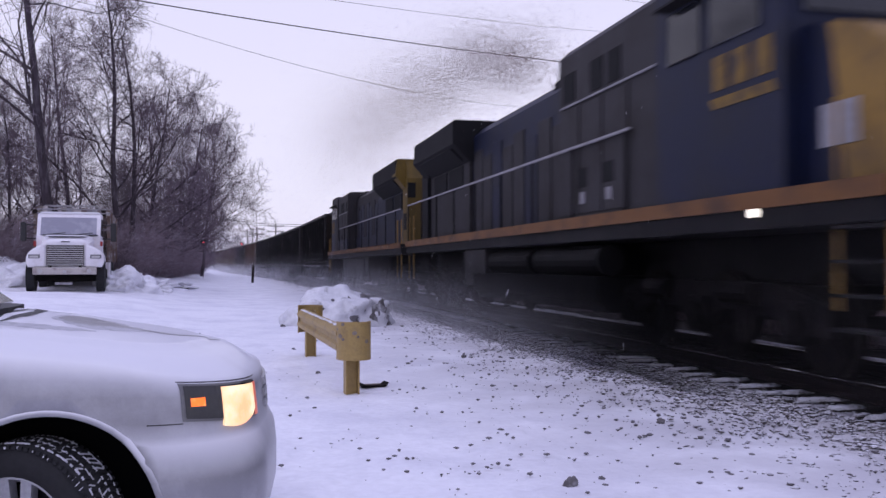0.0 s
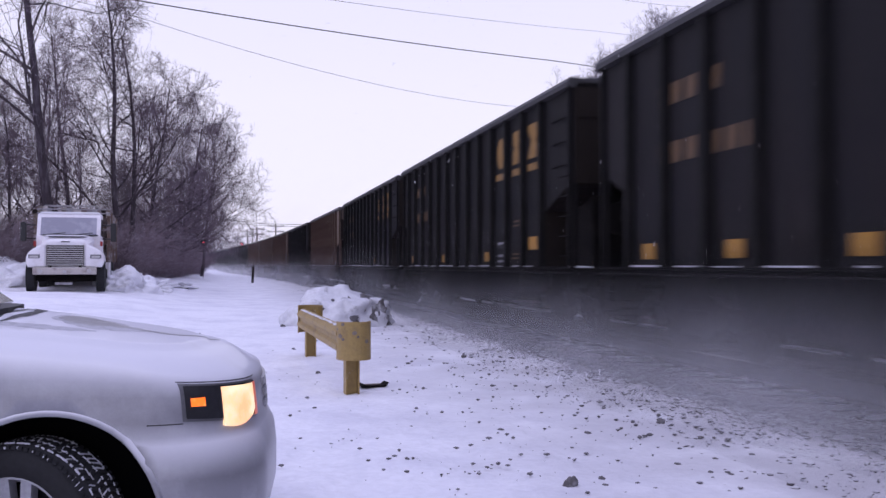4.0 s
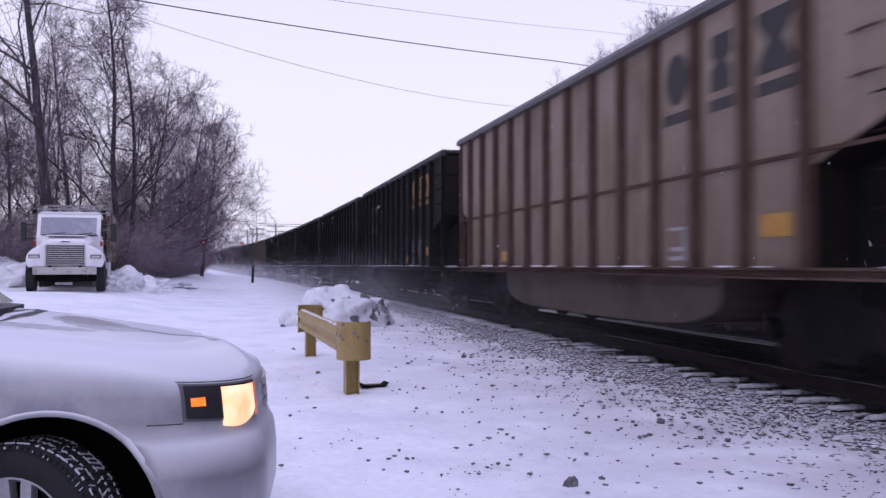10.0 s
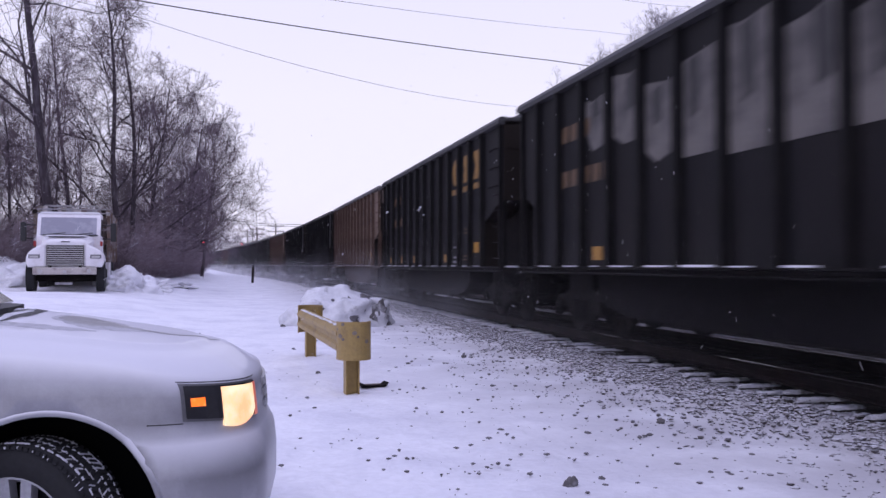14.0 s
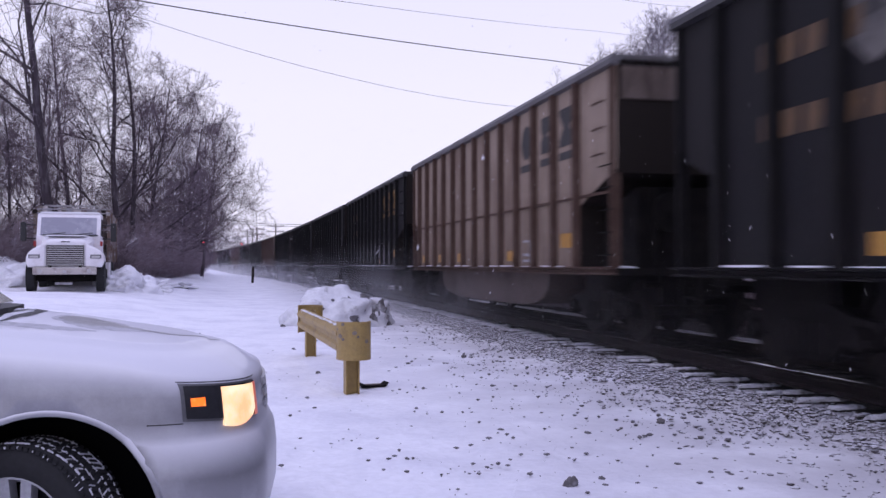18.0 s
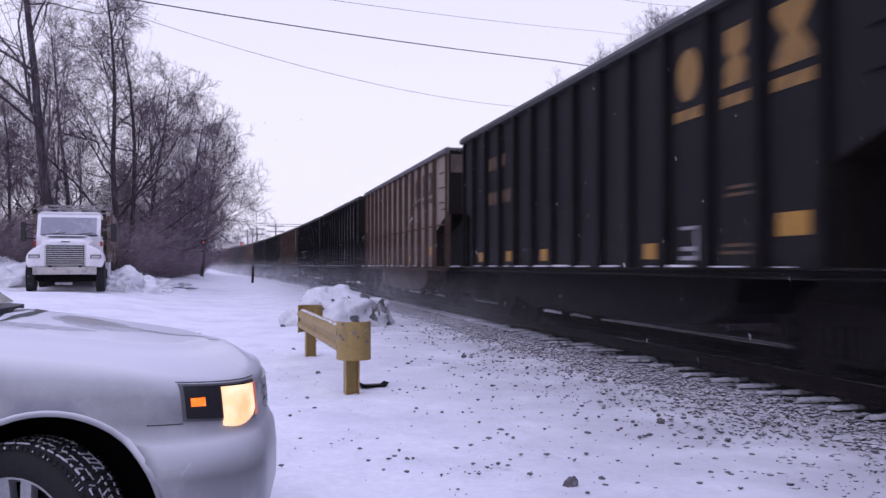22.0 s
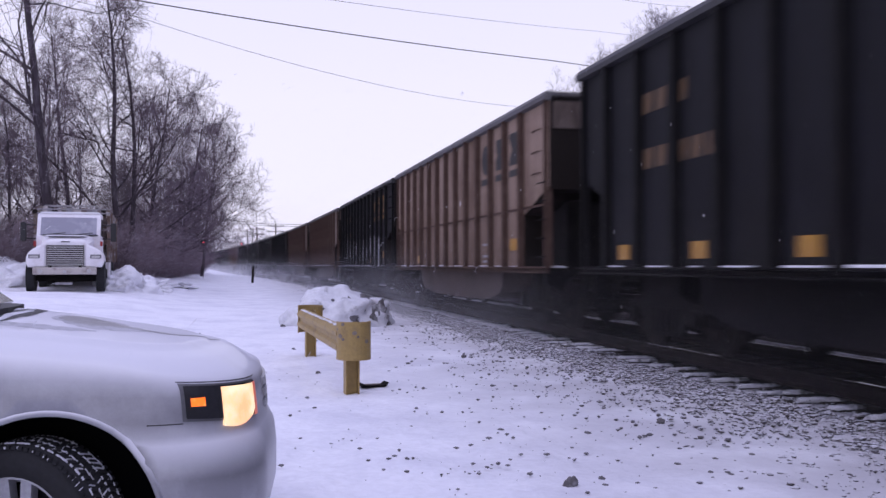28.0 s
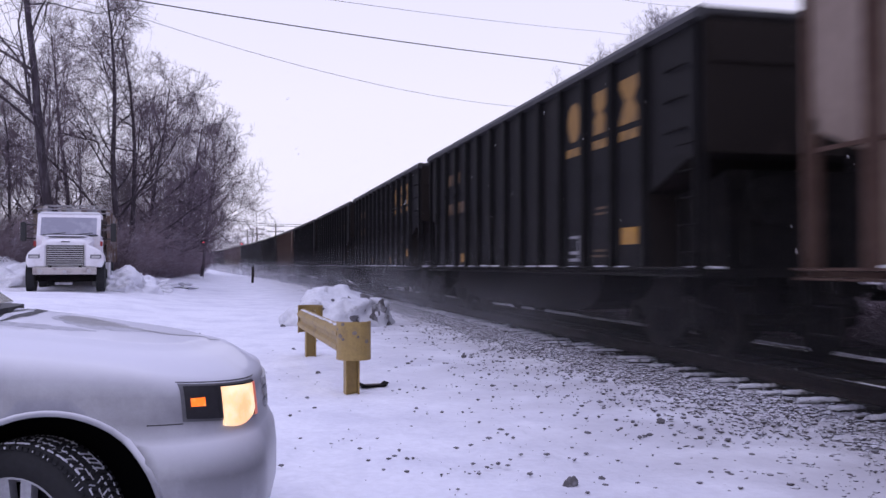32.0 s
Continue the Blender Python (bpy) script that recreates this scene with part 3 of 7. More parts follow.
def make_coupler(bm):
    h = BODY / 2
    box(bm, -0.09, 0.09, -h - 0.44, -h - 0.02, 0.70, 0.86, 0.02)
    box(bm, -0.16, 0.16, -h - 0.55, -h - 0.34, 0.64, 0.94, 0.04)
    rod(bm, (0.35, -h - 0.02, 0.75), (0.2, -h - 0.5, 0.45), 0.03, 6)


COUPLER = built("coupler", M["under"], make_coupler)
GRAB = built("grab_iron", M["under"], lambda bm: (rod(bm, (-0.05, -0.22, 0), (-0.05, 0.22, 0), 0.016, 6), rod(bm, (0, -0.22, 0), (-0.05, -0.22, 0), 0.014, 6), rod(bm, (0, 0.22, 0), (-0.05, 0.22, 0), 0.014, 6)))
RUSTY_GRAB = built("grab_iron", M["beige_rib"], lambda bm: (rod(bm, (-0.05, -0.17, 0), (-0.05, 0.17, 0), 0.014, 6), rod(bm, (0, -0.17, 0), (-0.05, -0.17, 0), 0.012, 6), rod(bm, (0, 0.17, 0), (-0.05, 0.17, 0), 0.012, 6)))
BRAKE_WHEEL = built("brake_wheel", M["under"], lambda bm: (rod(bm, (-0.7, -BODY / 2 - 0.02, 1.75), (-0.7, -BODY / 2 - 0.07, 1.75), 0.28, 16), rod(bm, (-0.7, -BODY / 2 + 0.1, 1.75), (-0.7, -BODY / 2 - 0.10, 1.75), 0.05, 8)))
RESERVOIR = built("air_reservoir", M["under"], lambda bm: (rod(bm, (-0.3, BODY / 2 - 0.75, 1.32), (0.8, BODY / 2 - 0.75, 1.32), 0.2, 14), box(bm, -1.0, -0.6, BODY / 2 - 0.9, BODY / 2 - 0.6, 1.1, 1.5, 0.03)))


def block_marks(material, tag):
    """Three plain emblem shapes and the bars under them, one to a panel."""
    out = []
    for k in range(3):
        def make(bm, k=k):
            e, half = -0.006, (0.32, 0.25, 0.32)[k]
            if k == 0:
                o = [(0.27 * math.cos(a), 0.31 + 0.31 * math.sin(a)) for a in [2 * math.pi * i / 24 for i in range(24)]]
            elif k == 1:
                o = [(0.20, 0.62), (-0.22, 0.62), (-0.22, 0.40), (-0.10, 0.31), (-0.20, 0.22), (-0.20, 0.0), (0.22, 0.0), (0.22, 0.22), (0.10, 0.31), (0.20, 0.40)]
            else:
                o = [(-0.31, 0.62), (0.31, 0.62), (0.31, 0.52), (0.13, 0.31), (0.31, 0.10), (0.31, 0.0), (-0.31, 0.0), (-0.31, 0.10), (-0.13, 0.31), (-0.31, 0.52)]
            prism(bm, o, "x", e, 0)
            box(bm, e, 0, -half, half, -0.22, -0.09)
        out.append(built(tag, material, make))
    return out


MARKS = {"black": block_marks(M["yellow_mark"], "yellow_block"), "beige": block_marks(M["dark_mark"], "dark_block")}
BAR = {tag: built("painted_bar", mt, lambda bm: box(bm, -0.005, 0, -0.13, 0.13, 0.0, 0.26)) for tag, mt in (("black", M["faded_mark"]), ("beige", M["dark_mark"]))}
PLATE = built("reflector", M["reflector"], lambda bm: box(bm, -0.012, 0, -0.17, 0.17, -0.10, 0.10))
WIDE_PLATE = built("reflector", M["reflector"], lambda bm: box(bm, -0.012, 0, -0.25, 0.25, -0.115, 0.115))
FINE_LINE = built("painted_line", M["faded_mark"], lambda bm: (box(bm, -0.005, 0, -0.3, 0.3, 0.0, 0.035), box(bm, -0.005, 0, -0.3, 0.24, 0.08, 0.115)))


def sill_snow(seed):
    """Snow caught between the posts on the ledge of the side sill."""
    rng = random.Random(seed)

    def make(bm):
        for k in range(12):
            y = 6.35 - 1.022 * (k + 0.5)
            a, b = sorted((rng.uniform(-0.42, 0.1), rng.uniform(-0.1, 0.42)))
            prism(bm, [(-1.595, y + a), (-1.515, y + a - 0.02), (-1.515, y + b + 0.02), (-1.595, y + b)], "z", 0.978, 0.985 + rng.uniform(0.004, 0.022))
    return built("sill_snow", M["snow_cap"], make)


SILL_SNOW = [sill_snow(k) for k in range(3)]
DATA_BOX = built("data_panel", M["white_mark"], lambda bm: prism(bm, [(-0.2, 0), (0.2, 0), (0.2, 0.05), (-0.15, 0.05), (-0.15, 0.11), (0.2, 0.11), (0.2, 0.16), (-0.15, 0.16), (-0.15, 0.36), (0.2, 0.36), (0.2, 0.40), (-0.2, 0.40)], "x", -0.006, 0))


def spray(car, seed, first, last, z0, z1, material, broad=False):
    """Sprayed panels between the posts, each a part with a ragged outline."""
    rng = random.Random(seed)
    for k in range(first, last):
        if rng.random() < 0.12:
            continue
        y = 6.35 - 1.022 * (k + 0.5)
        lo_z, hi_z = z0 + (0.0 if broad else rng.uniform(0, 0.3)) * (z1 - z0), z1 - rng.uniform(0, 0.25 if broad else 0.35) * (z1 - z0)
        w = 0.425 if broad else rng.uniform(0.28, 0.41)
        if broad:
            full = min(1.0, 0.4 + 0.18 * (k - first))
            mid = hi_z - (hi_z - lo_z) * full
            o = [(-w, mid + rng.uniform(-0.25, 0.1) * (full < 0.9)), (rng.uniform(-0.2, 0.2), mid + rng.uniform(-0.3, 0.05) * (full < 0.9)), (w, mid), (w, hi_z + rng.uniform(-0.15, 0.1)), (rng.uniform(-0.2, 0.2), hi_z + rng.uniform(-0.1, 0.12)), (-w, hi_z)]
            cut = rng.uniform(-0.2, 0.2)
            c = [(cut - 0.13, mid + 0.42 * (hi_z - mid)), (cut + 0.13, mid + 0.35 * (hi_z - mid)), (cut + 0.16, hi_z - 0.12), (cut - 0.10, hi_z - 0.05)]
        else:
            o = [(-w + 2 * w * i / 6, lo_z + rng.uniform(-0.1, 0.16)) for i in range(7)] + [(w - 2 * w * i / 6, hi_z + rng.uniform(-0.2, 0.06)) for i in range(7)]
            c = [(rng.uniform(-0.22, 0.22) + 0.07 * math.cos(q), (lo_z + hi_z) / 2 + 0.16 * math.sin(q)) for q in (0.4, 1.9, 3.4, 5.1)]
        hang("graffiti", built("graffiti", material, lambda bm: prism(bm, o, "x", -0.0038, 0)), car, pose(-1.502, y, 0))
        hang("graffiti", built("graffiti", M["dark_mark"], lambda bm: prism(bm, c, "x", -0.0075, -0.004)), car, pose(-1.502, y, 0))


PAINTS = {"black": car_meshes("black", M["black_car"], M["black_rib"]), "beige": car_meshes("beige", M["beige_car"], M["beige_rib"]),
          "brown": car_meshes("brown", M["brown_car"], M["beige_rib"]), "slate": car_meshes("slate", M["slate_car"], M["black_rib"]), "pale": car_meshes("pale", M["pale_car"], M["beige_rib"]), "tan": car_meshes("tan", M["tan_car"], M["beige_rib"])}


def add_truck(parent, y, frame_me, wheel_me, axles, r):
    tr = hang("truck", frame_me, parent, pose(0, y, -LIFT))
    for a in axles:
        w = hang("wheelset", wheel_me, tr, pose(0, a, r))
        ROLL_WHEELS.setdefault((a, r), []).append(w)


# shift of single cars ahead (-) or behind (+), fitted to the camera's view
CAR_SHIFT = ((-3, 0, 1, 2, 3, 4, 5, 6, 7, 8, 9, 12, 13, 14, 15, 16, 17, 18, 19, 20, 21, 24, 25, 26, 27, 28, 29),
         (0.25, -0.8, -0.57, 0.0, -0.05, 0.0, 0.15, 0.45, 0.6, 0.63, 0.8, 0.1, 0.1, 0.4, 0.4, 0.2, -0.2, -0.32, -0.17, 0.0, -0.05, 0.3, 0.34, -0.2, -0.1, 0.13, 0.5))


def coal_car(index, paint, extra):
    words = {"black": "weathered black ribbed coal gondola with yellow markings", "beige": "grey-beige ribbed coal gondola with rusty posts",
             "brown": "rusty brown-beige ribbed coal gondola with dark markings",
             "slate": "weathered slate-grey ribbed coal gondola with faded markings", "pale": "pale grey ribbed coal gondola with rusty posts", "tan": "warm tan ribbed coal gondola with dark markings"}[paint]
    if extra:
        words = words.split(" with ")[0] + " with sprayed graffiti"
    car = thing("coal_car", words + " in the train", "railway car", group="coal cars of the train")
    g = PAINTS[paint]
    hang("body", g["shell"], car)
    hang("top_rail", g["chord"], car)
    for e in (-1, 1):
        hang("end_panel", g["end"], car, pose(0, e * (BODY / 2 + 0.013), 0))
    for s in (0, 180):
        hang("side_sill", g["sill"], car, pose(0, 0, 0, 0, 0, s))
        if paint not in ("black", "slate"):
            hang("waist_rail", g["waist"], car, pose(0, 0, 0, 0, 0, s))
        for k in range(13):
            hang("post", g["rib"], car, pose(0, 0, 0, 0, 0, s) @ pose(-1.5, 6.35 - k * 1.022, 0))
        for e in (-1, 1):
            hang("corner_post", g["corner"], car, pose(0, 0, 0, 0, 0, s) @ pose(-1.5, e * (BODY / 2 - 0.12), 0))
        hang("end_platform", END_GEAR, car, pose(0, 0, 0, 0, 0, s))
        hang("coupler", COUPLER, car, pose(0, 0, 0, 0, 0, s))
        hang("snow_crust", CRUST, car, pose(0, 0, 0, 0, 0, s))
    for z in (2.62, 3.0, 3.38):
        hang("grab_iron", GRAB if paint in ("black", "slate") else RUSTY_GRAB, car, pose(-1.5, -6.75, z))
    hang("tub", g["tub"], car)
    hang("brake_wheel", BRAKE_WHEEL, car)
    hang("air_reservoir", RESERVOIR, car)
    hang("coal_load", COAL[0 if index in (-3, -2, -1, 10, 15, 16, 17, 29, 30, 31) else 1 + index % 2], car, None, "heaped black coal")
    for y in (-5.55, 5.55):
        add_truck(car, y, CAR_FRAME, CAR_WHEEL, (-0.89, 0.89), WHEEL_R)
    dark = paint in ("black", "slate")
    tag = "black" if dark else "beige"
    back = 1.022 if index in (16, 17) else 0.0
    for k in range(3):
        hang("painted_block", MARKS[tag][k], car, pose(-1.502, back - 3.36 - 1.022 * k, 2.93))
    if dark or index % 3 == 0:
        for row, count in ((2.97, 4), (2.25, 6)):
            for k in range(count):
                hang("painted_bar", BAR[tag], car, pose(-1.502, 5.45 - 0.36 * k - 0.17 * (k > 2), row))
    for y in (5.84, 3.79, 1.75, -2.34, -5.4):
        if (index * 7 + int(y * 3)) % 4 != 0:
            hang("reflector", PLATE if y > -5 else WIDE_PLATE, car, pose(-1.502, y, 1.18 if y > -5 else 1.40))
    hang("data_panel", DATA_BOX, car, pose(-1.502, back - 3.36, 1.06))
    for k in range(2 if dark else 0):
        hang("painted_line", FINE_LINE, car, pose(-1.502, back - 4.38 - 0.1 * k, 1.12 + 0.62 * k))
    for s in (0, 180):
        hang("sill_snow", SILL_SNOW[index % 3], car, pose(0, 0, 0, 0, 0, s), "thin snow lying on the side sill" if s == 0 else "")["kind"] = "stuff"
    if extra == "low":
        spray(car, index, 6 if index == 24 else 1 if index == 26 else 2, 12, 1.08, 2.3 if index == 26 else 1.95, M["white_mark"] if index == 26 else M["graffiti"])
    elif extra == "top":
        spray(car, index, 2, 12, 2.20, 3.66, M["graffiti_pale"], True)
    elif extra == "spot":
        spray(car, index, 9, 12, 1.2, 1.85, M["graffiti"])
    elif extra == "tan":
        spray(car, index, 0, 6, 1.9, 2.3, M["graffiti_tan"])
    CARS.append((car, REAR_AT_ZERO + PITCH * index - BODY / 2 + float(np.interp(index, *CAR_SHIFT))))


ORDER = {0: "slate", 12: "slate", 24: "slate", 16: "slate", 17: "slate", 1: "tan", 3: "beige", 4: "beige", 5: "tan", 11: "brown", 14: "tan", 19: "pale", 22: "brown", 25: "brown", 27: "beige", 28: "beige", 33: "brown", 37: "beige", 38: "brown"}
SPRAYED = {9: "top", 13: "top", 15: "low", 20: "top", 21: "low", 24: "low", 26: "low", 28: "low", 0: "", 8: "tan", 6: "spot", 7: "spot"}
for n in range(-3, 44):
    coal_car(n, ORDER.get(n, "black"), SPRAYED.get(n, ""))

# ---- the two locomotives ----
M["loco_blue"] = mat("grimy_dark_blue_paint", (0.0065, 0.0100, 0.030), 0.5, shine=0.2, spots=(0.0100, 0.0112, 0.020), scale=1.3, amount=0.5, bump=0.1)
M["loco_grey"] = mat("grimy_grey_paint", (0.029, 0.027, 0.030), 0.6, shine=0.2, spots=(0.017, 0.0145, 0.015), scale=1.2, amount=0.55, bump=0.1)
M["loco_dark"] = mat("sooty_dark_grey", (0.009, 0.009, 0.0105), 0.75, shine=0.15, spots=(0.015, 0.014, 0.015), scale=1.4, amount=0.5)
M["loco_yellow"] = mat("grimy_yellow_paint", (0.25, 0.145, 0.03), 0.55, shine=0.3, spots=(0.14, 0.085, 0.03), scale=1.4, amount=0.45)
M["loco_stripe"] = mat("faded_orange_stripe", (0.155, 0.072, 0.025), 0.6, shine=0.2, spots=(0.06, 0.032, 0.02), scale=2.0, amount=0.5)
M["worn_yellow"] = mat("worn_yellow_lettering", (0.19, 0.115, 0.026), 0.6, shine=0.2, spots=(0.03, 0.026, 0.03), scale=4.5, amount=0.45, fine=0.4)
M["end_yellow"] = mat("sooty_yellow_paint", (0.135, 0.088, 0.017), 0.6, shine=0.2, spots=(0.05, 0.035, 0.014), scale=1.2, amount=0.5, stretch=(1, 1, 0.4))
M["vent"] = mat("vent_black", (0.006, 0.006, 0.007), 0.8, shine=0.2)
M["glass_dark"] = mat("dark_window_glass", (0.012, 0.013, 0.016), 0.08, fine=0.0)
M["step_lamp"] = mat("glowing_step_lamp", (1.0, 0.93, 0.85), 0.4, emit=2.5, fine=0.0)
M["pale_panel"] = mat("pale_grey_panel", (0.30, 0.29, 0.31), 0.6, spots=(0.2, 0.19, 0.2), scale=3.0)

LOCO_WHEEL_R = 0.533
LOCO_WHEEL = wheel_mesh(LOCO_WHEEL_R)


def loco_frame_mesh():
    r = LOCO_WHEEL_R

    def make(bm):
        for s in (-1, 1):
            x0, x1 = s * 0.98, s * 1.12
            o = [(-2.55, r - 0.1), (-2.55, r + 0.2), (-1.6, r + 0.42), (1.6, r + 0.42), (2.55, r + 0.2), (2.55, r - 0.1), (2.0, r - 0.1), (1.3, r + 0.1), (0.55, r + 0.1), (0.3, r - 0.12),
                 (-0.3, r - 0.12), (-0.55, r + 0.1), (-1.3, r + 0.1), (-2.0, r - 0.1)]
            prism(bm, o, "x", min(x0, x1), max(x0, x1))
            for y in (-1.95, 0.0, 1.95):
                rod(bm, (s * 1.05, y, r), (s * 1.24, y, r), 0.17, 14)
                box(bm, s * 1.0, s * 1.16, y - 0.2, y + 0.2, r - 0.2, r + 0.24, 0.02)
            for y in (-1.0, 1.0):
                rod(bm, (s * 1.14, y - 0.3, r + 0.3), (s * 1.14, y + 0.3, r + 0.3), 0.13, 12)
                rod(bm, (s * 1.1, y, r - 0.25), (s * 1.1, y, r + 0.3), 0.09, 10)
        box(bm, -1.0, 1.0, -2.3, 2.3, r + 0.15, r + 0.4, 0.03)
    return built("loco_truck_frame", M["under"], make)


LOCO_FRAME = loco_frame_mesh()


def one(parent, name, material, make, label="", smooth=False):
    bm = bmesh.new()
    make(bm)
    return part(name, bm, material, parent, label, smooth)


def locomotive(label, start, reverse, hood, upper, cab_paint, end_paint, stripe, more=0.0):
    """Long-hood diesel: the cab and nose towards -y, the radiator wings towards +y."""
    lo = thing("locomotive", label, "locomotive", group="locomotives of the train")
    turned = pose(0, 0, 0, 0, 0, 180) if reverse else Matrix.Identity(4)
    base = hang("frame", built("frame", M["loco_dark"], lambda bm: (box(bm, -1.56, 1.56, -10.9, 10.3 + more * 0.8, 1.36, 1.60, 0.02), box(bm, -0.5, 0.5, -10.6, 10.6, 0.8, 1.4, 0.05))), lo, turned)

    def put(name, material, make, label="", smooth=False, parent=None):
        return one(parent or base, name, material, make, label, smooth)
    for s in (-1, 1):
        put("walkway_stripe", stripe, lambda bm: box(bm, s * 1.565, s * 1.60, -10.9, 10.3 + more * 0.8, 1.57, 1.745), "faded yellow walkway edge")
    put("walkway", M["loco_dark"], lambda bm: box(bm, -1.565, 1.565, -10.85, 10.3 + more * 0.8, 1.60, 1.70))

    def chamfer(w, z0, z1, c):
        return [(-w, z0), (-w, z1 - c), (-w + c, z1), (w - c, z1), (w, z1 - c), (w, z0)]
    long_hood = put("long_hood", hood, lambda bm: prism(bm, chamfer(1.02, 1.7, 4.36, 0.22), "y", -3.1, 4.2))
    put("engine_end_hood", upper, lambda bm: prism(bm, chamfer(1.12, 1.7, 3.75, 0.1), "y", 4.2, 8.7 + more))

    # radiator wings overhang on both sides
    def wings(bm):
        prism(bm, [(-1.14, 3.55), (-1.56, 3.98), (-1.56, 4.50), (-1.50, 4.56), (1.50, 4.56), (1.56, 4.50), (1.56, 3.98), (1.14, 3.55)], "y", 4.15 + more, 9.05 + more)
        box(bm, -1.4, 1.4, 4.4 + more, 8.8 + more, 4.55, 4.60)
    rad = put("radiator", M["loco_dark"], wings, "dark overhanging radiator wings")
    for s in (-1, 1):
        put("radiator_screen", M["vent"], lambda bm: prism(bm, [(s * 1.19, 3.60), (s * 1.52, 3.91), (s * 1.54, 3.89), (s * 1.21, 3.58)], "y", 4.5 + more, 8.5 + more), parent=rad)
        for k in range(2):
            put("air_intake", M["vent"], lambda bm: box(bm, s * 1.13, s * 1.15, 4.8 + more + k * 1.8, 6.3 + more + k * 1.8, 2.95, 3.5))
    # end wall of the radiator end, painted round the corner
    put("end_wall", end_paint, lambda bm: prism(bm, [(8.7 + more, 1.7), (8.7 + more, 3.80), (9.02 + more, 4.5), (9.2 + more, 4.5), (9.5 + more, 3.9), (9.5 + more, 1.7)], "x", -1.22, 1.22))
    put("end_hood_cover", end_paint, lambda bm: prism(bm, [(-1.57, 4.0), (-1.50, 4.57), (1.50, 4.57), (1.57, 4.0), (1.2, 3.56), (-1.2, 3.56)], "y", 8.55 + more, 9.16 + more))
    put("end_light", M["pale_panel"], lambda bm: (rod(bm, (-0.15, 9.40 + more, 4.1), (-0.15, 9.56 + more, 4.1), 0.1, 12), rod(bm, (0.15, 9.40 + more, 4.1), (0.15, 9.56 + more, 4.1), 0.1, 12)))
    if reverse:
        put("end_emblem", M["loco_dark"], lambda bm: prism(bm, [(0.62 * math.cos(a), 2.45 + 0.42 * math.sin(a) * (1 + 0.35 * math.sin(3 * a))) for a in [2 * math.pi * q / 24 for q in range(24)]], "y", 9.50 + more, 9.525 + more), "dark worn emblem")
        for s in (-1, 1):
            put("end_window", M["vent"], lambda bm: box(bm, s * 0.95, s * 1.22, 9.49 + more, 9.53 + more, 3.25, 3.75, 0.01))
            put("side_emblem", M["loco_dark"], lambda bm: box(bm, s * 1.215, s * 1.235, 8.85 + more, 9.35 + more, 2.2, 2.75, 0.004))
            put("blue_band", M["loco_blue"], lambda bm: box(bm, s * 1.015, s * 1.052, -3.05, 4.2, 1.72, 2.28), "dark blue band along the hood")
            put("blue_band", M["loco_blue"], lambda bm: box(bm, s * 1.465, s * 1.497, -6.7, -3.05, 1.72, 2.28))
    put("end_number_block", M["vent"], lambda bm: box(bm, -0.5, 0.5, 9.49 + more, 9.52 + more, 2.85, 3.35, 0.01))
    # full-width cabinet behind the cab, and the cab itself
    cabinet = put("equipment_cabinet", hood if reverse else M["loco_grey"], lambda bm: prism(bm, chamfer(1.47, 1.7, 4.52, 0.14), "y", -6.7, -3.05))
    for s in (-1, 1):
        for y0, y1 in ((-3.75, -3.25), (-4.85, -4.4), (-5.5, -5.05)):
            put("vent_window", M["vent"], lambda bm: box(bm, s * 1.463, s * 1.482, y0, y1, 3.62, 4.08), parent=cabinet)
        for k in range(3):
            put("cabinet_door", hood if reverse else M["loco_grey"], lambda bm: box(bm, s * 1.463, s * 1.49, -5.75 + k * 0.9, -4.95 + k * 0.9, 1.8, 3.5, 0.01), parent=cabinet)
        put("cabinet_rail", M["pale_panel"], lambda bm: rod(bm, (s * 1.50, -6.6, 3.55), (s * 1.50, -3.2, 3.55), 0.018, 6), parent=cabinet)
        for y in (-4.1, -5.1):
            put("notice_plate", M["pale_panel"], lambda bm: box(bm, s * 1.487, s * 1.497, y - 0.08, y + 0.08, 1.95, 2.13, 0.004), parent=cabinet)
            put("louvre", M["vent"], lambda bm: box(bm, s * 1.487, s * 1.496, y - 0.2, y + 0.2, 2.2, 2.5, 0.004), parent=cabinet)
    cab = put("cab", cab_paint, lambda bm: prism(bm, [(-6.70, 1.7), (-6.70, 4.42), (-6.90, 4.55), (-9.00, 4.55), (-9.25, 4.4), (-9.40, 3.4), (-9.40, 1.7)], "x", -1.52, 1.52))
    for s in (-1, 1):
        put("cab_window", M["glass_dark"], lambda bm: box(bm, s * 1.515, s * 1.535, -7.80, -7.00, 3.42, 4.05, 0.02), parent=cab)
        put("cab_window", M["glass_dark"], lambda bm: box(bm, s * 1.515, s * 1.535, -9.00, -8.00, 3.42, 4.05, 0.02), parent=cab)
        put("sunshade", M["loco_dark"], lambda bm: box(bm, s * 1.53, s * 1.72, -9.00, -7.00, 4.08, 4.11), parent=cab)
        put("painted_block", M["worn_yellow"], lambda bm: [box(bm, s * 1.515, s * 1.53, -9.2 + k * 0.42, -8.92 + k * 0.42, 2.92, 3.3) for k in range(3)], parent=cab)
        put("painted_bar", M["worn_yellow"], lambda bm: prism(bm, [(-9.30, 2.72), (-8.10, 2.72), (-8.00, 2.84), (-9.20, 2.84)], "x", s * 1.5225 - 0.0075, s * 1.5225 + 0.0075), parent=cab)
        put("side_panel", M["pale_panel"], lambda bm: box(bm, s * 1.30, s * 1.335, -10.2, -9.7, 2.1, 2.5), "pale panel", parent=cab)
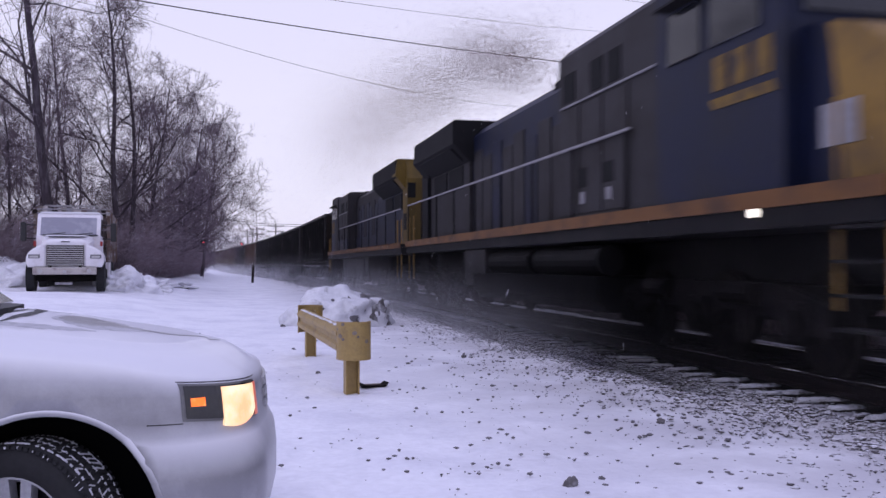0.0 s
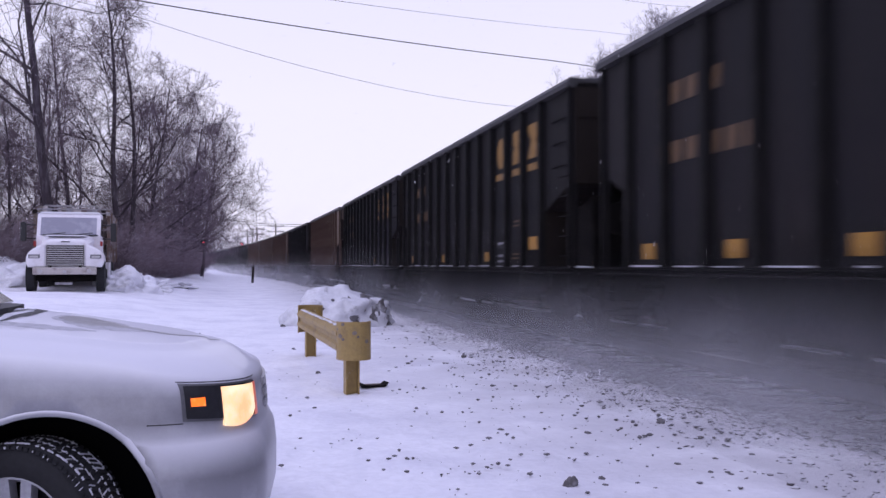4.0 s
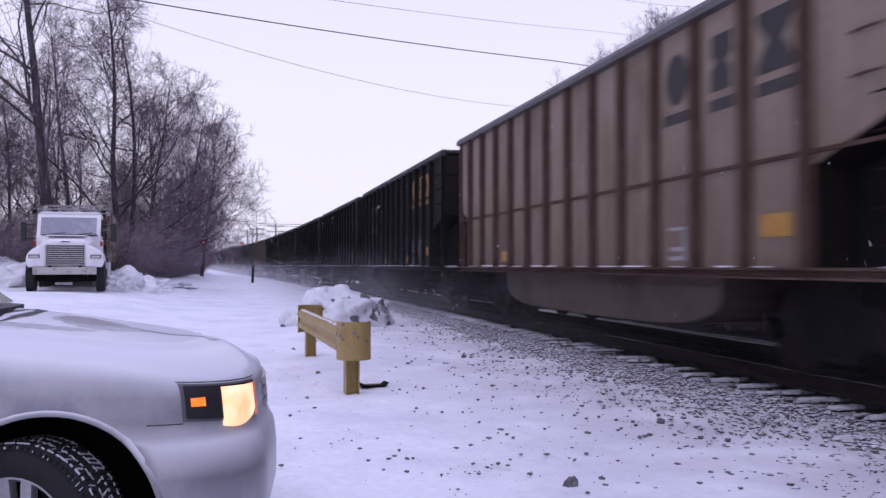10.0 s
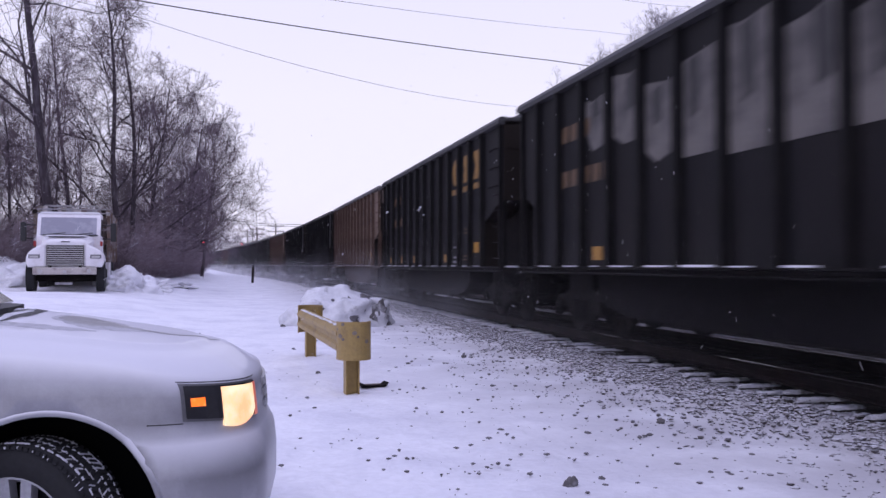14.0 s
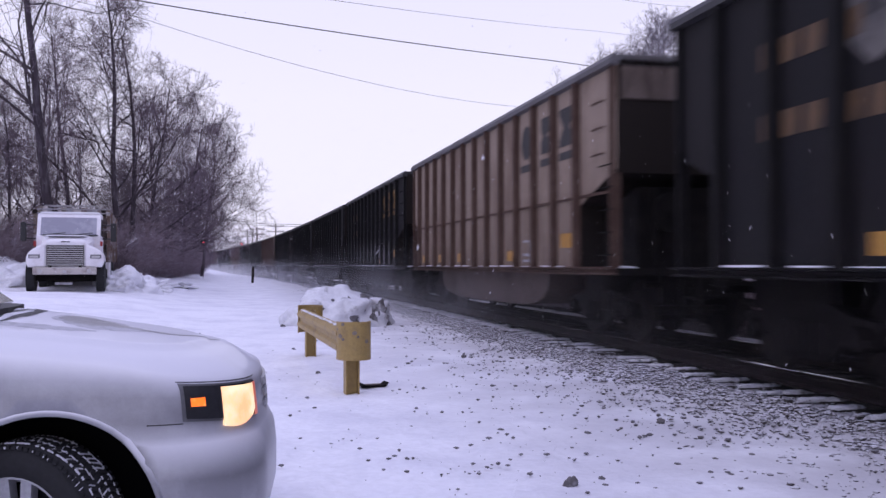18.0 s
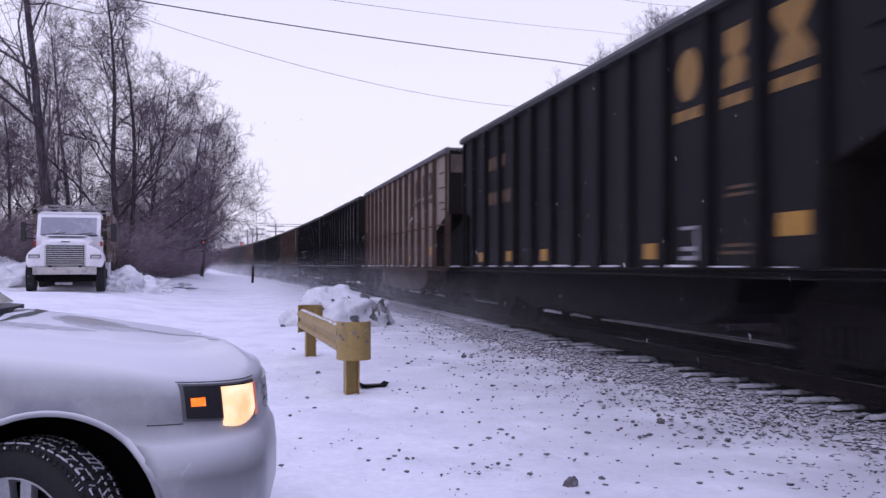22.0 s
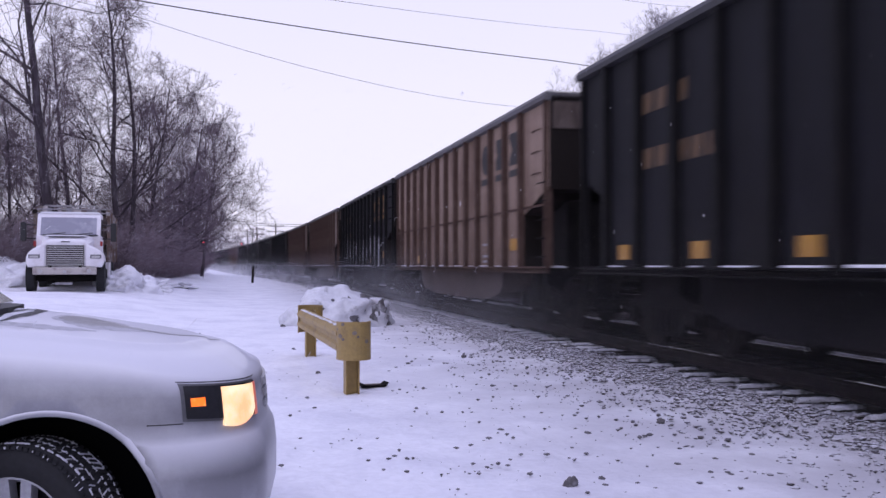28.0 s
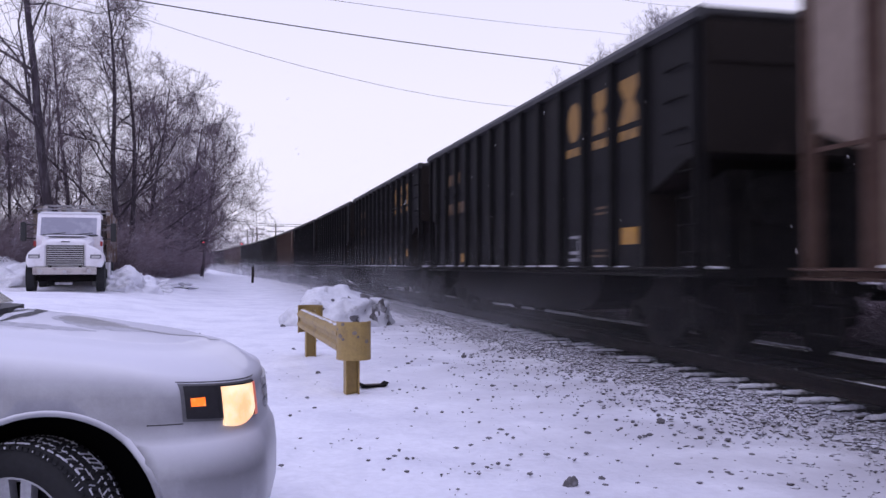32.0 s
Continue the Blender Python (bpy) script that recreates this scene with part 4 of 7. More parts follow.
    for x in (-0.75, 0.75):
        put("windscreen", M["glass_dark"], lambda bm: prism(bm, [(-9.42, 3.5), (-9.30, 4.25), (-9.27, 4.25), (-9.39, 3.5)], "x", x - 0.55, x + 0.55), parent=cab)
    put("nose", cab_paint, lambda bm: prism(bm, [(-9.35, 1.7), (-9.35, 3.35), (-10.20, 3.15), (-10.70, 2.8), (-10.70, 1.7)], "x", -1.30, 1.30))
    put("nose_band", M["loco_yellow"], lambda bm: prism(bm, [(-10.05, 1.72), (-9.80, 3.28), (-10.22, 3.17), (-10.73, 2.82), (-10.79, 1.72)], "x", -1.32, 1.32), "yellow band round the nose")
    if reverse:
        for s in (-1, 1):
            put("blue_panel", M["loco_blue"], lambda bm: prism(bm, [(-9.38, 1.75), (-9.38, 3.38), (-7.3, 3.38), (-8.0, 1.75)], "x", s * 1.5215 - 0.004, s * 1.5215 + 0.004), "dark blue painted panel", parent=cab)
    put("anticlimber", M["loco_dark"], lambda bm: box(bm, -1.5, 1.5, -11.30, -10.90, 1.3, 1.72, 0.05))
    put("plough", M["under"], lambda bm: prism(bm, [(-11.50, 0.05), (-11.30, 1.2), (-11.20, 1.2), (-11.35, 0.05)], "x", -1.4, 1.4))
    # roof gear
    put("exhaust_stack", M["vent"], lambda bm: (box(bm, -0.45, 0.45, 0.7, 1.6, 4.25, 4.46, 0.03), box(bm, -0.38, 0.38, 0.78, 1.52, 4.44, 4.56)))
    put("dynamic_brake_box", M["loco_dark"], lambda bm: box(bm, -0.9, 0.9, -2.9, -1.2, 4.2, 4.42, 0.05))
    put("horn", M["loco_dark"], lambda bm: [rod(bm, (x, -7.8, 4.62), (x, -8.3, 4.66), 0.03, 8, 0.08) for x in (-0.2, 0.0, 0.2)])
    put("roof_aerial", M["loco_dark"], lambda bm: (box(bm, 0.2, 0.8, -7.6, -7.0, 4.54, 4.66, 0.03), rod(bm, (-1.3, -7.0, 4.55), (-1.3, -7.0, 4.85), 0.02, 6), rod(bm, (-1.3, -8.8, 4.55), (-1.3, -8.8, 4.85), 0.02, 6), rod(bm, (-1.3, -8.8, 4.85), (-1.3, -7.0, 4.85), 0.02, 6)))
    # hood doors
    for s in (-1, 1):
        for k in range(9):
            put("hood_door", upper if k % 3 else hood, lambda bm: box(bm, s * 1.02, s * 1.045, -3.0 + k * 0.79, -2.28 + k * 0.79, 1.8, 3.55 if k % 2 else 3.75, 0.01), parent=long_hood)
        # handrails
        rail = put("handrail", M["pale_panel"], lambda bm: rod(bm, (s * 1.54, -5.9, 2.84), (s * 1.54, 10.1 + more * 0.8, 2.84), 0.024, 6))
        for k in range(9):
            put("stanchion", M["loco_dark"], lambda bm: rod(bm, (s * 1.54, -5.8 + k * 1.98, 1.7), (s * 1.54, -5.8 + k * 1.98, 2.84), 0.02, 6), parent=rail)
        # corner steps at both ends
        for e, y in ((0, -10.5), (1, 9.75 + more * 0.8)):
            put("corner_rail", M["loco_yellow"], lambda bm: (rod(bm, (s * 1.5, y - 0.35, 0.6), (s * 1.5, y - 0.35, 2.5), 0.022, 6), rod(bm, (s * 1.5, y + 0.35, 0.6), (s * 1.5, y + 0.35, 2.5), 0.022, 6)))
            for k in range(4):
                put("step", M["loco_dark"], lambda bm: box(bm, s * 1.3, s * 1.56, y - 0.34, y + 0.34, 0.42 + 0.3 * k, 0.45 + 0.3 * k))
        put("step_lamp", M["pale_panel"] if reverse else M["step_lamp"], lambda bm: rod(bm, (s * 1.55, -8.95, 1.53), (s * 1.60, -8.95, 1.53), 0.045, 10), "white step lamp")
        if not reverse:
            put("air_reservoir", M["loco_dark"], lambda bm: rod(bm, (s * 1.22, -4.6, 1.08), (s * 1.22, -1.6, 1.08), 0.24, 16))
            put("air_reservoir", M["loco_dark"], lambda bm: rod(bm, (s * 1.22, -1.3, 1.08), (s * 1.22, 1.4, 1.08), 0.24, 16))
    top = 1.28 if reverse else 0.84
    put("fuel_tank", M["loco_grey"] if reverse else M["loco_dark"], lambda bm: prism(bm, [(-1.3, 0.30), (-1.50, 0.46), (-1.50, top), (1.50, top), (1.50, 0.46), (1.3, 0.30)], "y", -4.7, 2.4))
    put("battery_box", M["loco_grey"], lambda bm: box(bm, -1.45, 1.45, 1.6, 3.4, 0.55, 1.36, 0.03))
    for y in (-10.75, 10.75):
        put("coupler", M["under"], lambda bm: box(bm, -0.12, 0.12, y - 0.35, y + 0.35, 0.68, 0.9, 0.03))
    for y in (-7.0, 6.9):
        add_truck(lo, y, LOCO_FRAME, LOCO_WHEEL, (-1.95, 0.0, 1.95), LOCO_WHEEL_R)
    CARS.append((lo, start))


locomotive("dark blue and grey diesel locomotive with a yellow nose", 17.1, False, M["loco_blue"], M["loco_grey"], M["loco_blue"], M["loco_dark"], M["loco_stripe"])
locomotive("grey diesel locomotive with a yellow end, coupled cab last", 39.75, True, M["loco_grey"], M["loco_blue"], M["loco_grey"], M["end_yellow"], M["loco_stripe"], 1.0)

# ---- yellow guardrail ----
M["yellow_paint"] = mat("chipped_yellow_paint", (0.37, 0.255, 0.085), 0.55, spots=(0.24, 0.165, 0.075), scale=3.5, amount=0.35, bump=0.2, bump_scale=40.0)
M["chip"] = mat("bare_metal_scrape", (0.25, 0.205, 0.16), 0.6, spots=(0.12, 0.10, 0.1), scale=9.0)


def build_guardrail():
    g = thing("guardrail", "chipped yellow steel guardrail on two short posts in the snow", "guardrail", pose(1.17, 9.62, 0.0, 0, 0, 2.2))
    zc = 0.565

    def beam(bm):
        pr = [(0.045, -0.155), (0.0, -0.135), (-0.045, -0.09), (-0.042, -0.05), (-0.008, -0.02), (-0.008, 0.02), (-0.042, 0.05), (-0.045, 0.09), (0.0, 0.135), (0.045, 0.155)]
        o = [(-0.09 + a, zc + b) for a, b in pr] + [(-0.09 + a + 0.012, zc + b) for a, b in reversed(pr)]
        prism(bm, o, "y", 0.05, 4.05)
    part("beam", bmesh_from(beam), M["yellow_paint"], g)

    def wrap(bm, y, sgn):
        o = []
        for k in range(15):
            a = math.radians(-95 + 190 * k / 14) * 1.0
            o.append((0.06 + 0.185 * math.sin(a), y - sgn * 0.20 * math.cos(a) + 0.0))
        inner = [(0.06 + (p - 0.06) * 0.93, y + (q - y) * 0.93) for p, q in o]
        prism(bm, o + list(reversed(inner)), "z", zc - 0.205, zc + 0.205)
    part("rounded_end", bmesh_from(lambda bm: wrap(bm, 0.06, 1)), M["yellow_paint"], g, "curved end shield with scrapes")
    part("rounded_end", bmesh_from(lambda bm: wrap(bm, 4.02, -1)), M["yellow_paint"], g)
    for y in (0.10, 3.86):
        p = part("post", bmesh_from(lambda bm: prism(bm, [(-0.03, y - 0.085), (-0.03, y + 0.085), (-0.012, y + 0.085), (-0.012, y + 0.008), (0.102, y + 0.008), (0.102, y + 0.085), (0.12, y + 0.085), (0.12, y - 0.085), (0.102, y - 0.085), (0.102, y - 0.012), (-0.012, y - 0.012), (-0.012, y - 0.085)], "z", -0.3, zc + 0.14)), M["yellow_paint"], g)
    part("block", bmesh_from(lambda bm: box(bm, -0.075, -0.03, 3.8, 3.94, zc - 0.15, zc + 0.15)), M["chip"], g)
    rng = random.Random(3)
    for k in range(7):
        a = math.radians(rng.uniform(-80, 60))
        x, y, z, r = 0.06 + 0.188 * math.sin(a), 0.06 - 0.203 * math.cos(a), zc + rng.uniform(-0.17, 0.18), rng.uniform(0.012, 0.03)

        def dab(bm):
            bmesh.ops.create_icosphere(bm, subdivisions=1, radius=1.0, matrix=pose(x, y, z, 0, 0, math.degrees(a)) @ Matrix.Diagonal((r * 1.3, 0.004, r, 1)))
        part("scrape", bmesh_from(dab), M["chip"], g)

    def top_snow(bm):
        for k in range(60):
            y = 0.3 + 3.5 * k / 60
            bmesh.ops.create_icosphere(bm, subdivisions=1, radius=1.0, matrix=pose(-0.09 + rng.uniform(-0.02, 0.02), y, zc + 0.152) @ Matrix.Diagonal((0.022, 0.05 * rng.random() + 0.008, 0.004 + 0.006 * rng.random(), 1)))
    part("snow_line", bmesh_from(top_snow), M["snow_cap"], g, "thin line of snow", True)


def bmesh_from(make):
    bm = bmesh.new()
    make(bm)
    return bm


build_guardrail()


# ---- the ploughed heap, rocks, debris ----


def at(u, v, depth):
    """The point seen at that place of the picture, at a depth along the view."""
    c, s = 0.97485, 0.22330
    a, b = (u - 784) / 1589.0, (441 - v) / 1589.0
    up = b + 0.0183
    return Vector((EYE.x + depth * (s + a * c), EYE.y + depth * (c - a * s), EYE.z + depth * up))


def lump(name, x, y, sx, sy, sz, material, label, category, seed, rough=0.35, sub=4, dip=0.25, group=""):
    bm = bmesh.new()
    bmesh.ops.create_icosphere(bm, subdivisions=sub, radius=1.0)
    for v in bm.verts:
        p = v.co.copy()
        q = 1 + rough * (noise.noise(p * 1.7 + Vector((seed, 0, 0))) + 0.5 * noise.noise(p * 4.1 + Vector((0, seed, 0))) + 0.22 * noise.noise(p * 11 + Vector((0, 0, seed))))
        v.co = Vector((p.x * sx * q, p.y * sy * q, p.z * sz * q))
    ob = new(name, mesh_of(name, bm, material, sub > 2))
    ob.location = (x, y, float(ground_z(x, y)) + sz * (1 - 2 * dip) * 0.5)
    return tagged(ob, label, category, group)


M["bank_snow"] = mat("ploughed_snow", (0.84, 0.84, 0.88), 0.9, shine=0.2, spots=(0.45, 0.44, 0.46), scale=2.2, amount=0.1, bump=0.7, bump_scale=12.0, fine=0.15)
M["soiled_snow"] = mat("soiled_snow", (0.13, 0.12, 0.125), 0.95, shine=0.1, spots=(0.62, 0.62, 0.66), scale=3.2, amount=0.35, bump=0.9, bump_scale=12.0)


def build_heap():
    h = lump("snow_mound", 2.24, 20.6, 1.16, 0.95, 0.74, M["dirty_snow"], "ploughed heap of dirty snow and clods", "snow mound", 4.0, 0.26, 5, 0.42)
    rng = random.Random(8)
    rock_me = []
    for k in range(3):
        def make(bm):
            bmesh.ops.create_icosphere(bm, subdivisions=2, radius=1.0)
            for v in bm.verts:
                v.co *= 1 + 0.45 * noise.noise(v.co * 1.9 + Vector((k * 7, 1, 0)))
        rock_me.append(built("clod", M["rock"], make))
    for k in range(34):
        a, e = rng.uniform(-0.6, 0.9) if k < 20 else rng.uniform(-2.6, -0.4), rng.uniform(0.05, 0.95)
        px, py, pz = math.cos(a) * math.cos(e) * 1.05, math.sin(a) * math.cos(e) * 0.9, math.sin(e) * 0.66
        s = rng.uniform(0.05, 0.16) if k < 20 else rng.uniform(0.03, 0.09)
        hang("clod", rock_me[k % 3], h, pose(px, py, pz, rng.uniform(0, 90), rng.uniform(0, 90), 0) @ Matrix.Diagonal((s * 1.3, s, s * 0.8, 1)), "dark frozen clod" if k == 0 else "")
    lump("snow_mound", 3.0, 20.5, 0.45, 0.55, 0.56, M["soiled_snow"], "small soiled heap of frozen clods beside the larger heap", "snow mound", 9.0, 0.5, 4, 0.40)
    for (x, y, s) in ((2.03, 5.29, 0.075), (3.59, 7.21, 0.055), (3.30, 13.03, 0.06), (0.98, 20.0, 0.09), (1.0, 11.4, 0.055), (0.89, 14.7, 0.05), (2.45, 18.2, 0.07), (-0.7, 18.0, 0.06)):
        lump("rock", x, y, s * 0.62, s * 0.5, s * 0.55, M["rock"], "dark rock lying on the snow", "rock", x * 9, 0.45, 3, 0.15, "rocks on the snow")
    for u, v, d, sx, sy, sz, words in ((224, 492, 33.0, 0.95, 1.3, 0.74, "rounded bank of ploughed snow beside the truck"), (256, 493, 36.0, 1.1, 1.4, 0.36, "low bank of ploughed snow"),
                                       (312, 488, 43.0, 0.9, 1.6, 0.22, "long low bank of ploughed snow"), (22, 492, 33.5, 1.5, 1.6, 0.72, "rounded bank of ploughed snow beside the truck"), (-40, 480, 35.0, 1.6, 1.6, 1.0, "rounded bank of ploughed snow")):
        q = at(u, v, d)
        lump("snow_bank", q.x, q.y, sx, sy, sz, M["bank_snow"], words, "snow bank", u * 0.37, 0.46, 5, 0.46)
    # a bent dark piece of scrap by the guardrail
    d = thing("scrap_plate", "bent dark scrap metal plate lying in the snow", "scrap metal", pose(1.50, 10.05, 0.01, 0, 0, 8))
    part("plate", bmesh_from(lambda bm: prism(bm, [(-0.15, 0.0), (-0.15, 0.05), (-0.11, 0.022), (0.1, 0.018), (0.15, 0.05), (0.16, 0.045), (0.12, 0.0)], "y", -0.08, 0.08)), M["under"], d)
    part("strap", bmesh_from(lambda bm: box(bm, -0.1, 0.08, -0.02, 0.02, 0.018, 0.03)), M["chip"], d)


build_heap()

# ---- bare winter trees ----
M["bark"] = mat("grey_brown_bark", (0.056, 0.045, 0.053), 0.95, shine=0.1, spots=(0.115, 0.101, 0.114), scale=6.0, amount=0.4, bump=0.8, bump_scale=22.0, stretch=(1, 1, 0.25))
M["twig"] = mat("snow_dusted_twigs", (0.145, 0.112, 0.135), 0.95, shine=0.1, spots=(0.36, 0.34, 0.39), scale=2.4, amount=0.26)
M["twig_dark"] = mat("dark_thicket_twigs", (0.225, 0.172, 0.190), 0.95, shine=0.1, spots=(0.44, 0.42, 0.46), scale=2.0, amount=0.36)
# far trees: haze put into one pale colour for twigs and trunk
M["twig_far"] = mat("haze_pale_twigs", (0.20, 0.18, 0.21), 0.95, shine=0.1, spots=(0.42, 0.41, 0.45), scale=0.8, amount=0.3)


def tubes(name, segs, sides, material):
    """One mesh of tapered prisms for segments (a, b, ra, rb)."""
    a = np.array([s[0] for s in segs])
    b = np.array([s[1] for s in segs])
    ra = np.array([s[2] for s in segs])[:, None]
    rb = np.array([s[3] for s in segs])[:, None]
    d = b - a
    d /= np.linalg.norm(d, axis=1, keepdims=True) + 1e-9
    ref = np.where(np.abs(d[:, 2:3]) > 0.9, np.array([[1.0, 0, 0]]), np.array([[0, 0, 1.0]]))
    u = np.cross(d, ref)
    u /= np.linalg.norm(u, axis=1, keepdims=True)
    w = np.cross(d, u)
    n = len(segs)
    vs = np.zeros((n, 2 * sides, 3))
    for k in range(sides):
        c, s = math.cos(2 * math.pi * k / sides), math.sin(2 * math.pi * k / sides)
        vs[:, k] = a + (u * c + w * s) * ra
        vs[:, sides + k] = b + (u * c + w * s) * rb
    base = (np.arange(n) * 2 * sides)[:, None, None]
    f = np.array([(k, (k + 1) % sides, sides + (k + 1) % sides, sides + k) for k in range(sides)])[None]
    return from_arrays(name, vs.reshape(-1, 3).tolist(), (base + f).reshape(-1, 4).tolist(), material, sides > 3)


def grow_tree(seed, height, trunk_r, lean=(0, 0), bare=0.25, counts=(17, 7, 6, 4), spread=0.52, fork=False, droop=0.0):
    rng = np.random.RandomState(seed)
    levels = [[], [], [], [], []]

    def branch(p, d, length, r, level):
        n = (9, 6, 4, 3, 2)[level]
        pts, dirs = [p], [d]
        for k in range(n):
            up = (0.10, 0.055, 0.03, 0.0, -droop)[level]
            d = d + rng.normal(0, (0.05, 0.15, 0.19, 0.24, 0.28)[level], 3) + np.array([0, 0, up])
            d = d / np.linalg.norm(d)
            p = p + d * length / n
            pts.append(p)
            dirs.append(d)
        tip = (0.22, 0.25, 0.35, 0.5, 0.6)[level]
        for k in range(n):
            levels[level].append((pts[k], pts[k + 1], r * (1 - (1 - tip) * k / n), r * (1 - (1 - tip) * (k + 1) / n)))
        if level == 4:
            return
        m = counts[level]
        for c in range(m):
            t = (bare + (1 - bare) * (c + rng.rand()) / m) if level == 0 else (0.22 + 0.78 * (c + rng.rand()) / m)
            i = min(int(t * n), n - 1)
            q = pts[i] + (pts[i + 1] - pts[i]) * (t * n - i)
            dd = dirs[i + 1]
            ang = rng.uniform(0, 6.283)
            side = np.cross(dd, np.array([math.cos(ang), math.sin(ang), 0.13]))
            side /= np.linalg.norm(side) + 1e-9
            open_a = math.radians(rng.uniform(30, 68) if level else rng.uniform(38, 76) - 22 * t)
            nd = dd * math.cos(open_a) + side * math.sin(open_a)
            if level == 0:
                ln = height * spread * (1.08 - 0.72 * t) * rng.uniform(0.75, 1.15)
                rr = r * (1 - 0.7 * t) * rng.uniform(0.32, 0.5)
            else:
                ln = length * (0.62, 0.62, 0.60, 0.55)[level] * rng.uniform(0.7, 1.15) * (1.1 - 0.45 * t)
                rr = max(r * (1 - 0.6 * t) * 0.5, (0, 0.014, 0.0085, 0.0058)[level])
            branch(q, nd, ln, rr, level + 1)
    branch(np.zeros(3), np.array([lean[0], lean[1], 1.0]), height, trunk_r, 0)
    if fork:
        branch(np.array([0.0, 0, height * 0.12]), np.array([0.28, 0.1, 1.0]), height * 0.85, trunk_r * 0.75, 0)
    return levels


TREES = []
for k, spec in enumerate((dict(height=17, trunk_r=0.185, lean=(-0.10, 0), bare=0.24, counts=(15, 8, 6, 5)),
                          dict(height=13, trunk_r=0.17, bare=0.18, counts=(20, 8, 7, 5), spread=0.40),
                          dict(height=11.5, trunk_r=0.15, lean=(0.16, -0.03), bare=0.12, counts=(20, 9, 7, 5), spread=0.50, fork=False),
                          dict(height=12, trunk_r=0.16, lean=(0.04, 0), bare=0.10, counts=(22, 8, 7, 5), spread=0.46),
                          dict(height=13, trunk_r=0.15, lean=(-0.05, 0.03), bare=0.3, counts=(16, 8, 6, 5), spread=0.40),
                          dict(height=9, trunk_r=0.12, lean=(0.12, 0.0), bare=0.24, counts=(22, 8, 7, 5), spread=0.58))):
    lv = grow_tree(20 + k, **spec)
    TREES.append((tubes("trunk", lv[0], 8, M["bark"]), tubes("branching", lv[1] + lv[2], 4, M["bark"]), tubes("crown", lv[3] + lv[4], 3, M["twig"])))
lv = [[(a, b, ra * 1.25, rb * 1.25) for a, b, ra, rb in level] for level in grow_tree(41, 20, 0.16, bare=0.25, counts=(20, 9, 7, 6), spread=0.44)]
FAR_TREE = (tubes("trunk", lv[0], 6, M["twig_far"]), tubes("branching", lv[1] + lv[2], 3, M["twig_far"]), tubes("crown", lv[3] + lv[4], 3, M["twig_far"]))


def plant(meshes, x, y, size, turn, label, group="bare trees along the track"):
    t = thing("tree", label, "tree", pose(x, y, float(ground_z(x, y)) - 0.1, 0, 0, turn) @ Matrix.Diagonal((size, size, size, 1)), group)
    trunk = hang("trunk", meshes[0], t)
    hang("branching", meshes[1], t)
    hang("crown", meshes[2], t, None, "fine bare twigs dusted with snow")
    return t


TALL, MIDDLE = "tall bare deciduous tree with a dark leaning trunk", "bare deciduous tree with fine snow-dusted twigs"
plant(TREES[0], -6.72, 36.5, 1.08, 0, TALL)
plant(TREES[1], -5.15, 42.2, 1.0, 30, MIDDLE)
plant(TREES[4], -4.75, 43.0, 0.9, 100, MIDDLE)
plant(TREES[2], -4.9, 50.3, 0.90, 0, MIDDLE)
plant(TREES[3], -4.6, 60.0, 0.84, 200, MIDDLE)
plant(TREES[2], -4.2, 68.0, 1.02, 12, MIDDLE)
plant(TREES[5], -3.1, 83.0, 1.34, 0, MIDDLE)
plant(TREES[3], -4.4, 92.0, 0.95, 70, MIDDLE)
plant(TREES[5], -5.0, 108.0, 1.15, 20, MIDDLE)
for x, y, s, k in ((-9.9, 38.5, 0.6, 4), (-12.5, 41.0, 0.7, 4), (-4.9, 55.0, 0.60, 3), (-4.4, 64.0, 0.62, 3), (-4.3, 73.0, 0.68, 3), (-4.2, 79.0, 0.66, 5), (-5.6, 47.0, 0.55, 5), (-4.6, 98.0, 0.8, 3),
                   (-9.6, 42.5, 0.62, 1), (-11.4, 44.5, 0.75, 4), (-8.8, 47.5, 0.6, 4)):
    plant(TREES[k], x, y, s, x * 77, MIDDLE)
rng_t = random.Random(17)
for k in range(9):
    x, y = rng_t.uniform(-27, -8.5), rng_t.uniform(46, 96)
    plant(TREES[(0, 1, 3, 4, 4, 1)[k % 6]], x, y, rng_t.uniform(0.7, 1.0), rng_t.uniform(0, 360), MIDDLE)
for x, y, s in ((31.2, 66.0, 0.94), (32.6, 64.5, 0.97), (34.6, 66.0, 1.0), (31.2, 76.0, 0.94)):
    plant(FAR_TREE, x, y, s, x * 31, "tall bare tree beyond the train, haze painted into its pale colour", "bare trees beyond the train")
for x, y, s in ((-4.5, 320, 0.55), (0.5, 350, 0.6), (-9, 370, 0.62), (5, 390, 0.5)):
    plant(FAR_TREE, x, y, s, x * 47, "distant bare tree, haze painted into its pale colour", "distant bare trees")


